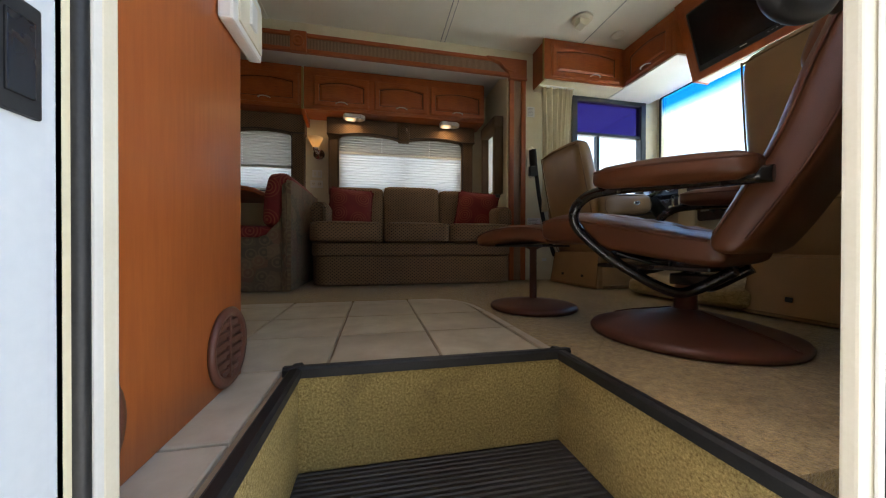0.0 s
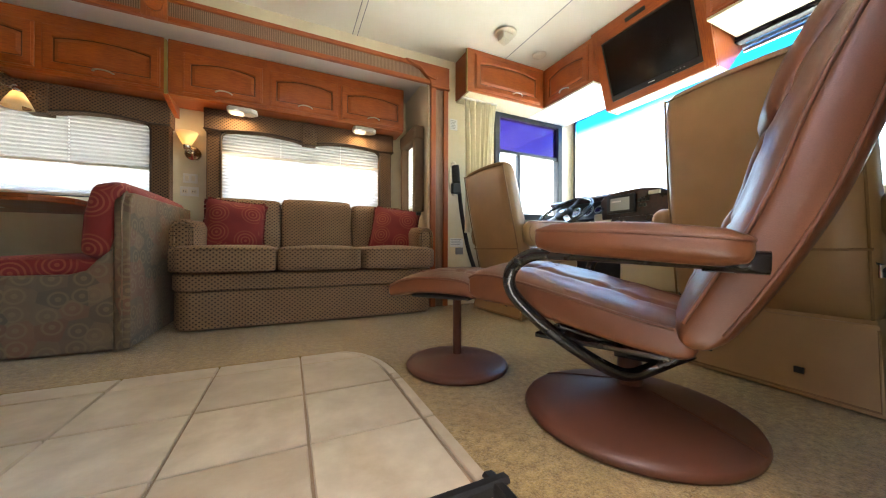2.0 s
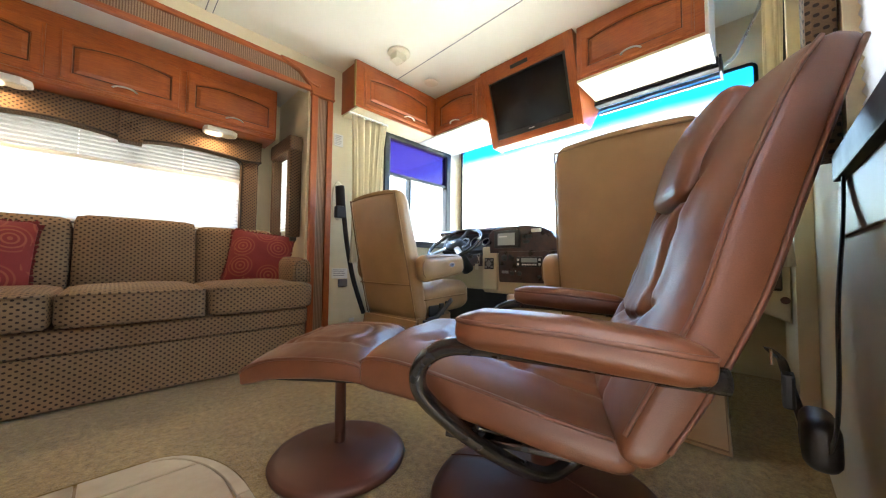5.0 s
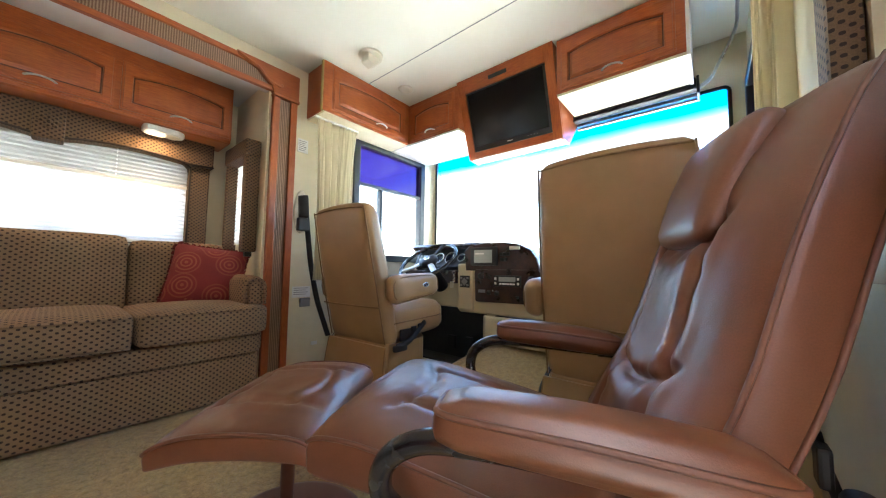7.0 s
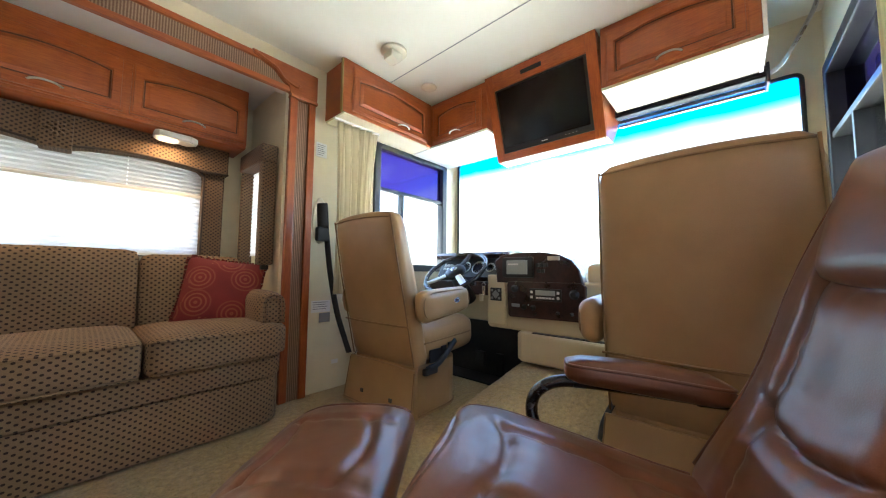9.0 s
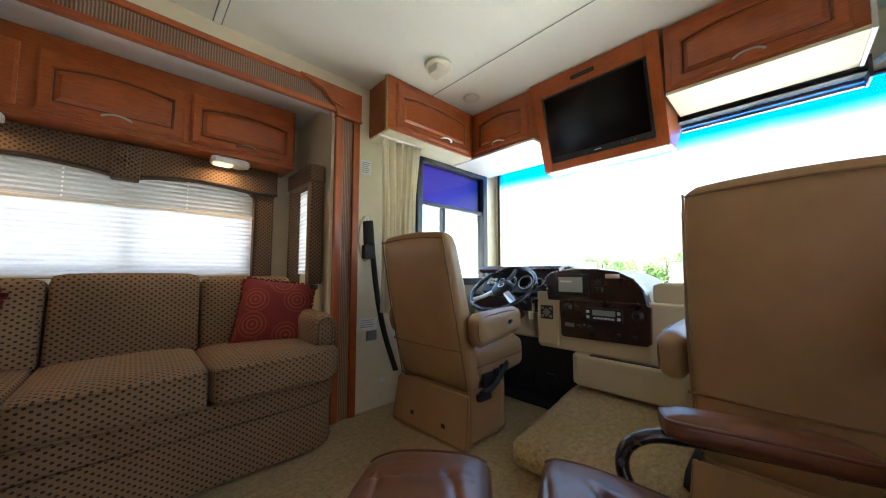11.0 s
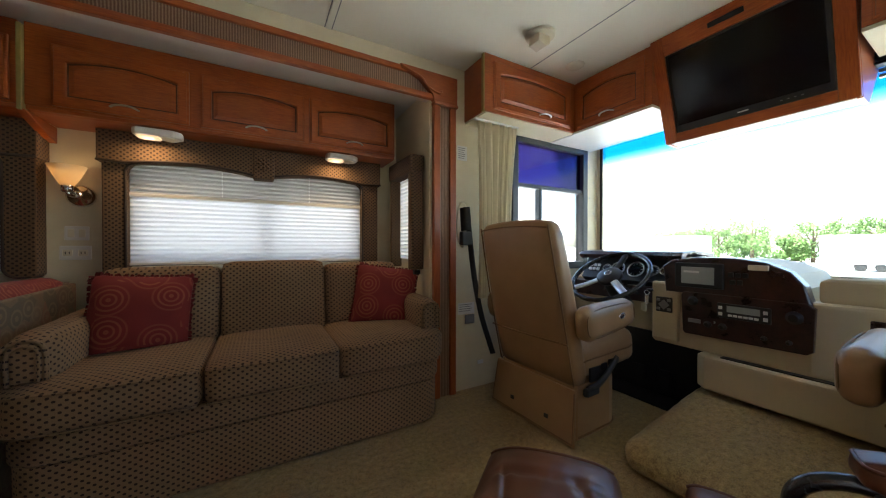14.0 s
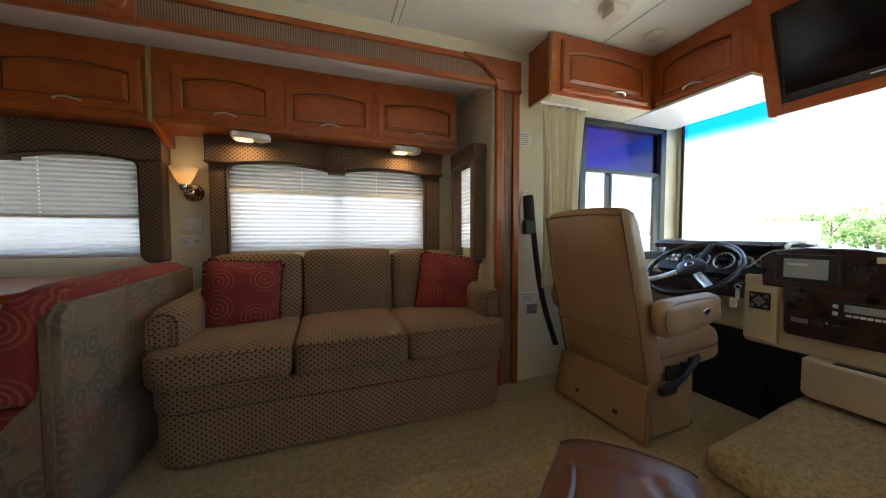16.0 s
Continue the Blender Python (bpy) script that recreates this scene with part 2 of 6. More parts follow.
def ribbed(name, c1, c2, pitch):
    """Cloth with fine upright ribs."""
    m, t, b = nodes_of(name)
    c = t.nodes.new("ShaderNodeTexCoord")
    sep = t.nodes.new("ShaderNodeSeparateXYZ")
    link(t, c.outputs["UV"], sep.inputs[0])
    u = math_node(t, "SINE", math_node(t, "MULTIPLY", sep.outputs[0], 2 * math.pi / pitch))
    uv = uv_of(t)
    col = mix_colour(t, ramp(t, math_node(t, "ADD", math_node(t, "MULTIPLY", u, 0.4), noise_of(t, uv, 150, 3)), 0.2, 0.9), c1, c2)
    link(t, col, b.inputs["Base Color"])
    b.inputs["Roughness"].default_value = 0.85
    bump(t, b, u, 0.4, 0.002)
    return m


def see_through(name, colour, gloss=0.05, band=None):
    """Thin window glass, clear or tinted; band: (z where the tint begins, z where it is full, tint)."""
    m, t, b = nodes_of(name)
    out = t.nodes["Material Output"]
    clear, shine, mixer = t.nodes.new("ShaderNodeBsdfTransparent"), t.nodes.new("ShaderNodeBsdfGlossy"), t.nodes.new("ShaderNodeMixShader")
    clear.inputs[0].default_value = (*colour, 1)
    shine.inputs["Roughness"].default_value = 0.02
    if band:
        c = t.nodes.new("ShaderNodeTexCoord")
        sep = t.nodes.new("ShaderNodeSeparateXYZ")
        link(t, c.outputs["Object"], sep.inputs[0])
        wave = math_node(t, "ADD", sep.outputs[2], math_node(t, "MULTIPLY", noise_of(t, c.outputs["Object"], 2.2, 3), 0.06))
        link(t, mix_colour(t, ramp(t, wave, band[0], band[1]), colour, band[2]), clear.inputs[0])
    lw = t.nodes.new("ShaderNodeFresnel")
    lw.inputs[0].default_value = 1.3
    link(t, math_node(t, "MULTIPLY", lw.outputs[0], 0.8), mixer.inputs[0])
    link(t, clear.outputs[0], mixer.inputs[1])
    link(t, shine.outputs[0], mixer.inputs[2])
    link(t, mixer.outputs[0], out.inputs[0])
    return m


def blind_cloth(name, colour, through):
    """Pleated shade cloth that lets part of the daylight through."""
    m, t, b = nodes_of(name)
    out = t.nodes["Material Output"]
    dif, tra, mixer = t.nodes.new("ShaderNodeBsdfDiffuse"), t.nodes.new("ShaderNodeBsdfTranslucent"), t.nodes.new("ShaderNodeMixShader")
    uv = uv_of(t)
    col = mix_colour(t, noise_of(t, uv, 40, 3), tuple(v * 0.93 for v in colour), colour)
    link(t, col, dif.inputs[0])
    link(t, col, tra.inputs[0])
    mixer.inputs[0].default_value = through
    link(t, dif.outputs[0], mixer.inputs[1])
    link(t, tra.outputs[0], mixer.inputs[2])
    link(t, mixer.outputs[0], out.inputs[0])
    return m


def striped_curtain():
    """Cream curtain cloth with thin woven stripes, lit through a little."""
    m, t, b = nodes_of("cream_striped_curtain_cloth")
    out = t.nodes["Material Output"]
    dif, tra, mixer = t.nodes.new("ShaderNodeBsdfDiffuse"), t.nodes.new("ShaderNodeBsdfTranslucent"), t.nodes.new("ShaderNodeMixShader")
    uv = uv_of(t)
    sep = t.nodes.new("ShaderNodeSeparateXYZ")
    link(t, uv, sep.inputs[0])
    wave = math_node(t, "SINE", math_node(t, "MULTIPLY", sep.outputs[0], 210.0))
    thin = ramp(t, wave, 0.72, 0.95)
    base = mix_colour(t, noise_of(t, uv, 60, 3), (0.84, 0.775, 0.60), (0.90, 0.84, 0.68))
    col = mix_colour(t, math_node(t, "MULTIPLY", thin, 0.35), base, (0.50, 0.42, 0.27))
    link(t, col, dif.inputs[0])
    link(t, col, tra.inputs[0])
    mixer.inputs[0].default_value = 0.4
    link(t, dif.outputs[0], mixer.inputs[1])
    link(t, tra.outputs[0], mixer.inputs[2])
    link(t, mixer.outputs[0], out.inputs[0])
    return m


def glow(name, colour, strength):
    m, t, b = nodes_of(name)
    b.inputs["Base Color"].default_value = (*colour, 1)
    b.inputs["Emission Color"].default_value = (*colour, 1)
    b.inputs["Emission Strength"].default_value = strength
    b.inputs["Roughness"].default_value = 0.4
    return m


carpet_mat, well_mat, tile_mat = carpet(), well_carpet(), tile()
grout = surf("brown_grout", (0.31, 0.22, 0.14), (0.40, 0.30, 0.20), 0.9, big=8, fine=200)
sofa_cloth = dotted("tan_sofa_cloth_with_dark_lozenges", (0.215, 0.130, 0.065), (0.305, 0.192, 0.102), (0.040, 0.022, 0.015), 0.03, 0.024, 0.5)
valance_cloth = dotted("brown_valance_cloth_with_dark_lozenges", (0.115, 0.066, 0.033), (0.17, 0.102, 0.053), (0.028, 0.016, 0.012), 0.026, 0.022, 0.4)
trim_cloth = ribbed("brown_ribbed_insert_cloth", (0.16, 0.085, 0.05), (0.34, 0.215, 0.14), 0.011)
red_cloth = ringed("red_ringed_cloth", (0.17, 0.012, 0.012), (0.24, 0.022, 0.018), (0.34, 0.092, 0.046), 6.5, 48)
fringe_red = surf("dark_red_fringe", (0.10, 0.008, 0.008), (0.16, 0.014, 0.012), 0.9, big=30, fine=400, bump_by=0.4)
booth_cloth = ringed("faded_medallion_cloth", (0.165, 0.112, 0.066), (0.240, 0.168, 0.102), (0.245, 0.178, 0.10), 12.0, 21, ((0.095, 0.085, 0.058), (0.23, 0.095, 0.055)))
clear_glass = see_through("clear_glass", (0.96, 0.98, 0.97))
shield_glass = see_through("windscreen_glass_with_blue_shade_band", (0.93, 0.97, 0.95), band=(1.64, 1.74, (0.05, 0.50, 0.95)))
blue_glass = see_through("deep_blue_tinted_glass", (0.155, 0.115, 0.27))
day_shade = blind_cloth("white_day_shade", (0.80, 0.80, 0.80), 0.26)
beige_curtain = striped_curtain()
night_shade = blind_cloth("grey_night_shade", (0.42, 0.40, 0.36), 0.20)
lamp_glass = glow("warm_lit_frosted_glass", (1.0, 0.66, 0.32), 0.5)
lamp_lens = glow("warm_lit_lens", (1.0, 0.72, 0.42), 0.13)
lamp_dim = blind_cloth("frosted_shade_glass", (0.92, 0.80, 0.58), 0.55)


def ridged_rubber():
    m, t, b = nodes_of("ribbed_black_rubber_mat")
    c = t.nodes.new("ShaderNodeTexCoord")
    sep = t.nodes.new("ShaderNodeSeparateXYZ")
    link(t, c.outputs["UV"], sep.inputs[0])
    v = math_node(t, "SINE", math_node(t, "MULTIPLY", sep.outputs[1], 2 * math.pi / 0.016))
    link(t, mix_colour(t, noise_of(t, uv_of(t), 30, 4), (0.022, 0.021, 0.02), (0.05, 0.047, 0.044)), b.inputs["Base Color"])
    b.inputs["Roughness"].default_value = 0.6
    bump(t, b, v, 0.9, 0.004)
    return m


rubber_mat = ridged_rubber()

# ---- building helpers ----


def part(name, bm, mat, parent=None, label="", smooth=None):
    """One mesh object from a bmesh, with UVs in metres laid on by box projection."""
    bm.normal_update()
    uv = bm.loops.layers.uv.verify()
    for f in bm.faces:
        n = f.normal
        a = max(range(3), key=lambda i: abs(n[i]))
        i, j = ((1, 2), (0, 2), (0, 1))[a]
        for lo in f.loops:
            lo[uv].uv = (lo.vert.co[i], lo.vert.co[j])
        if smooth is not None:
            f.smooth = smooth
    me = bpy.data.meshes.new(name)
    bm.to_mesh(me)
    bm.free()
    me.materials.append(mat)
    ob = new(name, me)
    if parent:
        ob.parent = parent
    if label:
        ob["label"] = label
    return ob


def thing(name, label, category, m=None, group="", kind=""):
    e = new(name)
    e.empty_display_size = 0.1
    if m is not None:
        e.matrix_world = m
    return tagged(e, label, category, group, kind)


def box(x0, x1, y0, y1, z0, z1, bev=0.0, seg=2, bm=None):
    bm = bm or bmesh.new()
    r = bmesh.ops.create_cube(bm, size=1.0)
    vs = r["verts"]
    for v in vs:
        v.co = Vector(((x0 + x1) / 2 + v.co.x * (x1 - x0), (y0 + y1) / 2 + v.co.y * (y1 - y0), (z0 + z1) / 2 + v.co.z * (z1 - z0)))
    if bev:
        es = list({e for v in vs for e in v.link_edges})
        bmesh.ops.bevel(bm, geom=es, offset=bev, segments=seg, profile=0.6, affect="EDGES")
    return bm


def prism(pts, a0, a1, axis="y", bev=0.0, seg=2, bm=None):
    """A polygon drawn in the two other axes (in order), pulled along an axis from a0 to a1."""
    bm = bm or bmesh.new()

    def at(p, a):
        return {"x": (a, p[0], p[1]), "y": (p[0], a, p[1]), "z": (p[0], p[1], a)}[axis]

    lo, hi = [bm.verts.new(at(p, a0)) for p in pts], [bm.verts.new(at(p, a1)) for p in pts]
    n = len(pts)
    fs = [bm.faces.new(lo[::-1]), bm.faces.new(hi)]
    fs += [bm.faces.new((lo[i], lo[(i + 1) % n], hi[(i + 1) % n], hi[i])) for i in range(n)]
    bmesh.ops.recalc_face_normals(bm, faces=fs)
    if bev:
        es = list({e for f in fs[:2] for e in f.edges})
        bmesh.ops.bevel(bm, geom=es, offset=bev, segments=seg, profile=0.6, affect="EDGES")
    return bm


def soft_box(sx, sy, sz, r, n=10, puff=(0, 0, 0), shape=None, bm=None):
    """A cushion: a box with round edges of radius r, faces swollen by puff, then bent by shape(Vector)."""
    bm = bm or bmesh.new()
    half = Vector((sx / 2, sy / 2, sz / 2))
    r = min(r, min(half) * 0.98)
    core = half - Vector((r, r, r))
    seen = {}

    def vert(p):
        k = tuple(round(c, 5) for c in p)
        if k not in seen:
            q = Vector([math.tan(c * math.pi / 4) for c in p])
            w = Vector([q[i] * half[i] for i in range(3)])
            c = Vector([max(-core[i], min(core[i], w[i])) for i in range(3)])
            d = w - c
            o = c + (d.normalized() * r if d.length > 1e-6 else d)
            for i in range(3):
                j, k2 = (i + 1) % 3, (i + 2) % 3
                o[i] += math.copysign(puff[i], o[i]) * (1 - q[j] ** 2) * (1 - q[k2] ** 2) * min(1, abs(o[i]) / half[i])
            seen[k] = bm.verts.new(shape(o) if shape else o)
        return seen[k]

    for a in range(3):
        for s in (-1, 1):
            for i in range(n):
                for j in range(n):
                    quad = []
                    for di, dj in ((0, 0), (1, 0), (1, 1), (0, 1)):
                        p = [0, 0, 0]
                        p[a], p[(a + 1) % 3], p[(a + 2) % 3] = s, -1 + 2 * (i + di) / n, -1 + 2 * (j + dj) / n
                        quad.append(vert(p))
                    if len(set(quad)) == 4:
                        bm.faces.new(quad if s > 0 else quad[::-1])
    for f in bm.faces:
        f.smooth = True
    return bm


def lathe(profile, n=32, bm=None, cx=0.0, cy=0.0):
    """A turned body from (radius, height) pairs, bottom to top, round a vertical axis."""
    bm = bm or bmesh.new()
    rings = [[bm.verts.new((cx + r * math.cos(2 * math.pi * k / n), cy + r * math.sin(2 * math.pi * k / n), z)) for k in range(n)] for r, z in profile]
    for a, b in zip(rings, rings[1:]):
        for k in range(n):
            bm.faces.new((a[k], a[(k + 1) % n], b[(k + 1) % n], b[k])).smooth = True
    bm.faces.new(rings[0][::-1])
    bm.faces.new(rings[-1])
    return bm


def smooth_path(pts, steps=6):
    """Points on a curve through the given ones."""
    P = [Vector(p) for p in pts]
    P = [2 * P[0] - P[1]] + P + [2 * P[-1] - P[-2]]
    out = []
    for i in range(1, len(P) - 2):
        for k in range(steps):
            s = k / steps
            a, b, c, d = P[i - 1 : i + 3]
            out.append(0.5 * (2 * b + (c - a) * s + (2 * a - 5 * b + 4 * c - d) * s * s + (3 * b - a - 3 * c + d) * s ** 3))
    return out + [P[-2]]


def tube(pts, r, n=10, bm=None, flat=None, steps=6, closed=False):
    """A bar bent along points; flat: (width, thickness) for a strap."""
    bm = bm or bmesh.new()
    line = smooth_path(pts, steps) if steps else [Vector(p) for p in pts]
    if closed:
        line = line[:-1]
    rings = []
    m = len(line)
    side = None
    for i, p in enumerate(line):
        d = (line[(i + 1) % m] - line[i - 1]) if closed or 0 < i < m - 1 else (line[1] - line[0] if i == 0 else line[-1] - line[-2])
        d.normalize()
        if side is None:
            side = d.orthogonal().normalized() if abs(d.z) > 0.95 else d.cross(Vector((0, 0, 1))).normalized()
        side = (side - d * side.dot(d)).normalized()
        up = d.cross(side)
        a, b = flat or (r, r)
        rings.append([bm.verts.new(p + side * a * math.cos(2 * math.pi * k / n) + up * b * math.sin(2 * math.pi * k / n)) for k in range(n)])
    pairs = list(zip(rings, rings[1:])) + ([(rings[-1], rings[0])] if closed else [])
    for a, b in pairs:
        for k in range(n):
            bm.faces.new((a[k], a[(k + 1) % n], b[(k + 1) % n], b[k])).smooth = True
    if not closed:
        bm.faces.new(rings[0][::-1])
        bm.faces.new(rings[-1])
    return bm


def slab(name, x0, x1, y0, y1, z0, z1, mat, label="", category="", bev=0.0):
    return tagged(part(name, box(x0, x1, y0, y1, z0, z1, bev), mat), label, category, kind="structure")


def holed_wall(name, axis, c0, c1, a0, a1, z0, z1, holes, mat, label):
    """A wall between c0 and c1 across its axis, from a0 to a1, with openings (a0, a1, z0, z1) through it."""
    bm = bmesh.new()
    cuts = sorted({a0, a1, *[h[0] for h in holes], *[h[1] for h in holes]})
    for p, q in zip(cuts, cuts[1:]):
        inside = sorted([h for h in holes if h[0] <= p and h[1] >= q], key=lambda h: h[2])
        low = z0
        for h in inside + [(0, 0, z1, z1)]:
            if h[2] > low:
                if axis == "y":
                    box(p, q, c0, c1, low, h[2], bm=bm)
                else:
                    box(c0, c1, p, q, low, h[2], bm=bm)
            low = max(low, h[3])
    bmesh.ops.remove_doubles(bm, verts=bm.verts, dist=0.0005)
    return tagged(part(name, bm, mat), label, "wall", kind="structure")


# ---- the coach's shell ----
Y_DOOR, Y_WALL, Y_BACK, Z_TOP = 0.50, 2.93, 3.50, 2.10
X_REAR, X_NOSE = -2.6, 3.06
X_SL0, X_SL1 = -2.2, 1.43

# floor of cut-pile carpet with the stair well and the tiled patch left open
WX0, WX1, WY1 = 0.065, 0.770, 0.975
Y_OUT = 0.434
for x0, x1, y0, y1 in ((WX1, X_NOSE, 0.50, Y_WALL), (X_REAR, WX1, 2.005, Y_WALL), (X_SL0, X_SL1, Y_WALL, Y_BACK), (WX1, 0.965, 0.453, 0.50)):
    slab("floor_carpet", x0, x1, y0, y1, -0.06, 0.0, carpet_mat, "worn tan cut-pile carpet over the coach floor", "carpet")
bm = bmesh.new()
box(X_REAR, WX0, 0.45, WY1, -0.06, -0.010, bm=bm)
box(X_REAR, WX1, WY1, 2.005, -0.06, -0.010, bm=bm)
corner = [(0.585 + 0.187 * math.cos(radians(9 * k)), 1.64 + 0.365 * math.sin(radians(9 * k))) for k in range(11)]
tagged(part("floor_carpet_corner", prism(corner + [(0.772, 2.005)], -0.05, 0.0, "z"), carpet_mat), "tan carpet filling round the rounded tile corner", "carpet", kind="structure")
tile_floor = tagged(part("floor_tiles", bm, grout), "beige ceramic floor tiles in brown grout by the entry", "tile floor", kind="structure")

# stair well of the entry
for x0, x1, y0, y1, z1 in ((WX0 - 0.03, WX0, Y_OUT, WY1 + 0.03, -0.012), (WX1, WX1 + 0.03, Y_OUT, WY1 + 0.03, -0.062), (WX0, WX1, WY1, WY1 + 0.03, -0.062)):
    slab("stair_well_side", x0, x1, y0, y1, -0.60, z1, well_mat, "stair well side lined with golden loop carpet", "stair well")
for x0, x1, y0, y1 in ((WX0, WX0 + 0.004, Y_OUT, WY1), (WX1 - 0.004, WX1, Y_OUT, WY1), (WX0 + 0.004, WX1 - 0.004, WY1 - 0.004, WY1)):
    slab("stair_well_lining", x0, x1, y0, y1, -0.247, -0.006, well_mat, "golden loop carpet lining up to the nosing", "stair well")
step = tagged(part("step_tread", box(WX0 + 0.002, WX1 - 0.002, 0.60, WY1 - 0.002, -0.30, -0.248, 0.006), rubber_mat), "entry step with a ribbed black rubber mat", "step", kind="structure")
low = tagged(part("lower_step_tread", box(WX0 + 0.002, WX1 - 0.002, 0.14, 0.62, -0.56, -0.52, 0.006), rubber_mat), "lower entry step with a ribbed black rubber mat", "step", kind="structure")
slab("step_riser", WX0 + 0.002, WX1 - 0.002, 0.605, 0.62, -0.519, -0.301, well_mat, "step riser lined with golden loop carpet", "step")
nosing = thing("stair_nosing", "black rubber nosing round the edge of the stair well", "nosing", kind="structure")
prof = [(-0.004, -0.018), (0.006, -0.018), (0.006, -0.004), (0.021, -0.002), (0.024, 0.003), (0.018, 0.008), (0.0, 0.010), (-0.006, 0.004)]
part("nosing_strip", prism([(WX1 - 0.006 + a, b) for a, b in prof], 0.405, WY1 + 0.03, "y"), black_rubber, nosing)
part("nosing_strip", prism([(WX0 + 0.006 - a, b) for a, b in prof], 0.405, WY1 + 0.03, "y"), black_rubber, nosing)
part("nosing_strip", prism([(WY1 - 0.006 + a, b + 0.002) for a, b in prof], WX0 - 0.03, WX1 + 0.03, "x"), black_rubber, nosing)

DOOR = (0.0, 0.965, -0.6, 1.95)
PWIN = (2.2, 3.00, 0.80, 1.77)
CWIN = (1.03, 1.50, 0.86, 1.62)
holed_wall("wall_door_side", "y", 0.45, Y_DOOR, X_REAR, X_NOSE, -0.6, Z_TOP, [DOOR, PWIN, CWIN], cream_wall, "cream vinyl wall with the entry opening and side windows")
DWIN = (2.10, 2.90, 0.78, 1.755)
holed_wall("wall_driver_side", "y", Y_WALL, Y_WALL + 0.05, X_REAR, X_NOSE, -0.06, Z_TOP, [DWIN, (X_SL0, X_SL1, -0.1, 1.925)], cream_wall, "cream vinyl wall with the driver's window and the slide-out opening")
SWIN, LWIN = (-0.10, 1.15, 0.84, 1.42), (-1.62, -0.505, 0.83, 1.40)
holed_wall("wall_slide_out", "y", Y_BACK, Y_BACK + 0.05, X_SL0 - 0.05, X_SL1 + 0.05, -0.06, 1.975, [SWIN, LWIN], cream_wall, "cream vinyl back wall of the slide-out with two windows")
EWIN = (3.07, 3.38, 0.86, 1.42)
holed_wall("wall_slide_end", "x", X_SL1, X_SL1 + 0.05, Y_WALL + 0.05, Y_BACK, -0.06, 1.975, [EWIN], cream_wall, "cream vinyl end wall of the slide-out with a narrow window")
slab("wall_slide_end_rear", X_SL0 - 0.05, X_SL0, Y_WALL + 0.05, Y_BACK, -0.06, 1.975, cream_wall, "cream vinyl end wall of the slide-out", "wall")
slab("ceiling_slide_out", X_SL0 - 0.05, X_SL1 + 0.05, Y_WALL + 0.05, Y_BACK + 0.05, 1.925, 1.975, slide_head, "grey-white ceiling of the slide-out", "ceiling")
slab("wall_rear", X_REAR - 0.05, X_REAR, 0.45, Y_WALL + 0.05, -0.06, Z_TOP, wood_panel, "cherry wood partition towards the rear", "wall")
WS = (0.63, 2.89, 0.70, 1.80)
holed_wall("wall_nose", "x", X_NOSE, X_NOSE + 0.05, 0.45, Y_WALL + 0.05, -0.6, Z_TOP, [WS], cream_wall, "cream moulded nose panel round the windscreen")

bm = box(X_REAR, X_NOSE + 0.05, 0.45, Y_WALL + 0.05, Z_TOP, Z_TOP + 0.05)
box(0.815, 0.845, 0.45, Y_WALL, Z_TOP - 0.006, Z_TOP, 0.002, bm=bm)
box(-0.60, -0.57, 0.45, Y_WALL, Z_TOP - 0.006, Z_TOP, 0.002, bm=bm)
tagged(part("ceiling", bm, ceiling_mat), "off-white vinyl ceiling panels with seam strips", "ceiling", kind="structure")
for xa in (2.041, 0.812, 0.848):
    slab("ceiling_seam", xa - 0.0022, xa + 0.0022, Y_DOOR, Y_WALL, Z_TOP - 0.0022, Z_TOP - 0.0002, grey_print, "thin dark seam between ceiling panels", "seam")
# added wall, never in view: keeps sky light out of the doorway
slab("wall_outside", -7.0, 1.45, -1.4, -1.3, -1.0, 4.6, blocker_grey, "plain grey wall added out of view to hold back light at the entry", "wall")

# entry jambs and outside skin beside the doorway
j = thing("door_jamb", "cream and white door jamb with a black rubber seal", "door jamb", kind="structure")
part("lining", box(-0.02, 0.002, 0.4925, 0.514, -0.06, 1.95, 0.003), ivory_plastic, j)
part("white_edge", box(-0.001, 0.003, 0.4815, 0.492, -0.55, 1.97), white_plastic, j)
part("rubber_seal", tube([(0.0, 0.4705, -0.55), (0.0, 0.4705, 0.6), (0.0, 0.4705, 1.96)], 0.0075, 8), black_rubber, j)
part("outer_frame", box(-0.021, 0.0, 0.395, 0.459, -0.70, 2.0, 0.004), exterior_white, j)
j = thing("door_jamb", "cream and white door jamb with a black rubber seal", "door jamb", kind="structure")
part("lining", box(0.694, 0.779, 0.347, 0.361, -0.60, 1.95, 0.003), ivory_plastic, j)
part("white_edge", box(0.713, 0.721, 0.343, 0.3465, -0.60, 1.97, 0.001), white_plastic, j)
part("rubber_seal", tube([(0.727, 0.345, -0.60), (0.727, 0.345, 0.6), (0.727, 0.345, 1.96)], 0.0036, 8), black_rubber, j)
part("outer_frame", box(0.735, 0.985, 0.330, 0.3465, -0.70, 2.0, 0.004), exterior_white, j)
part("return", box(0.86, 0.985, 0.3615, 0.4245, -0.60, 1.96, 0.003), ivory_plastic, j)
bm = bmesh.new()
box(X_REAR, DOOR[0] - 0.022, 0.425, 0.447, -0.75, 2.2, 0.004, bm=bm)
box(DOOR[1] + 0.022, 1.04, 0.425, 0.447, -0.75, 2.2, 0.004, bm=bm)
box(1.04, X_NOSE, 0.425, 0.447, -0.75, 0.74, bm=bm)
tagged(part("outer_skin", bm, exterior_white), "glossy white fibreglass outer skin of the coach", "outer wall", kind="structure")

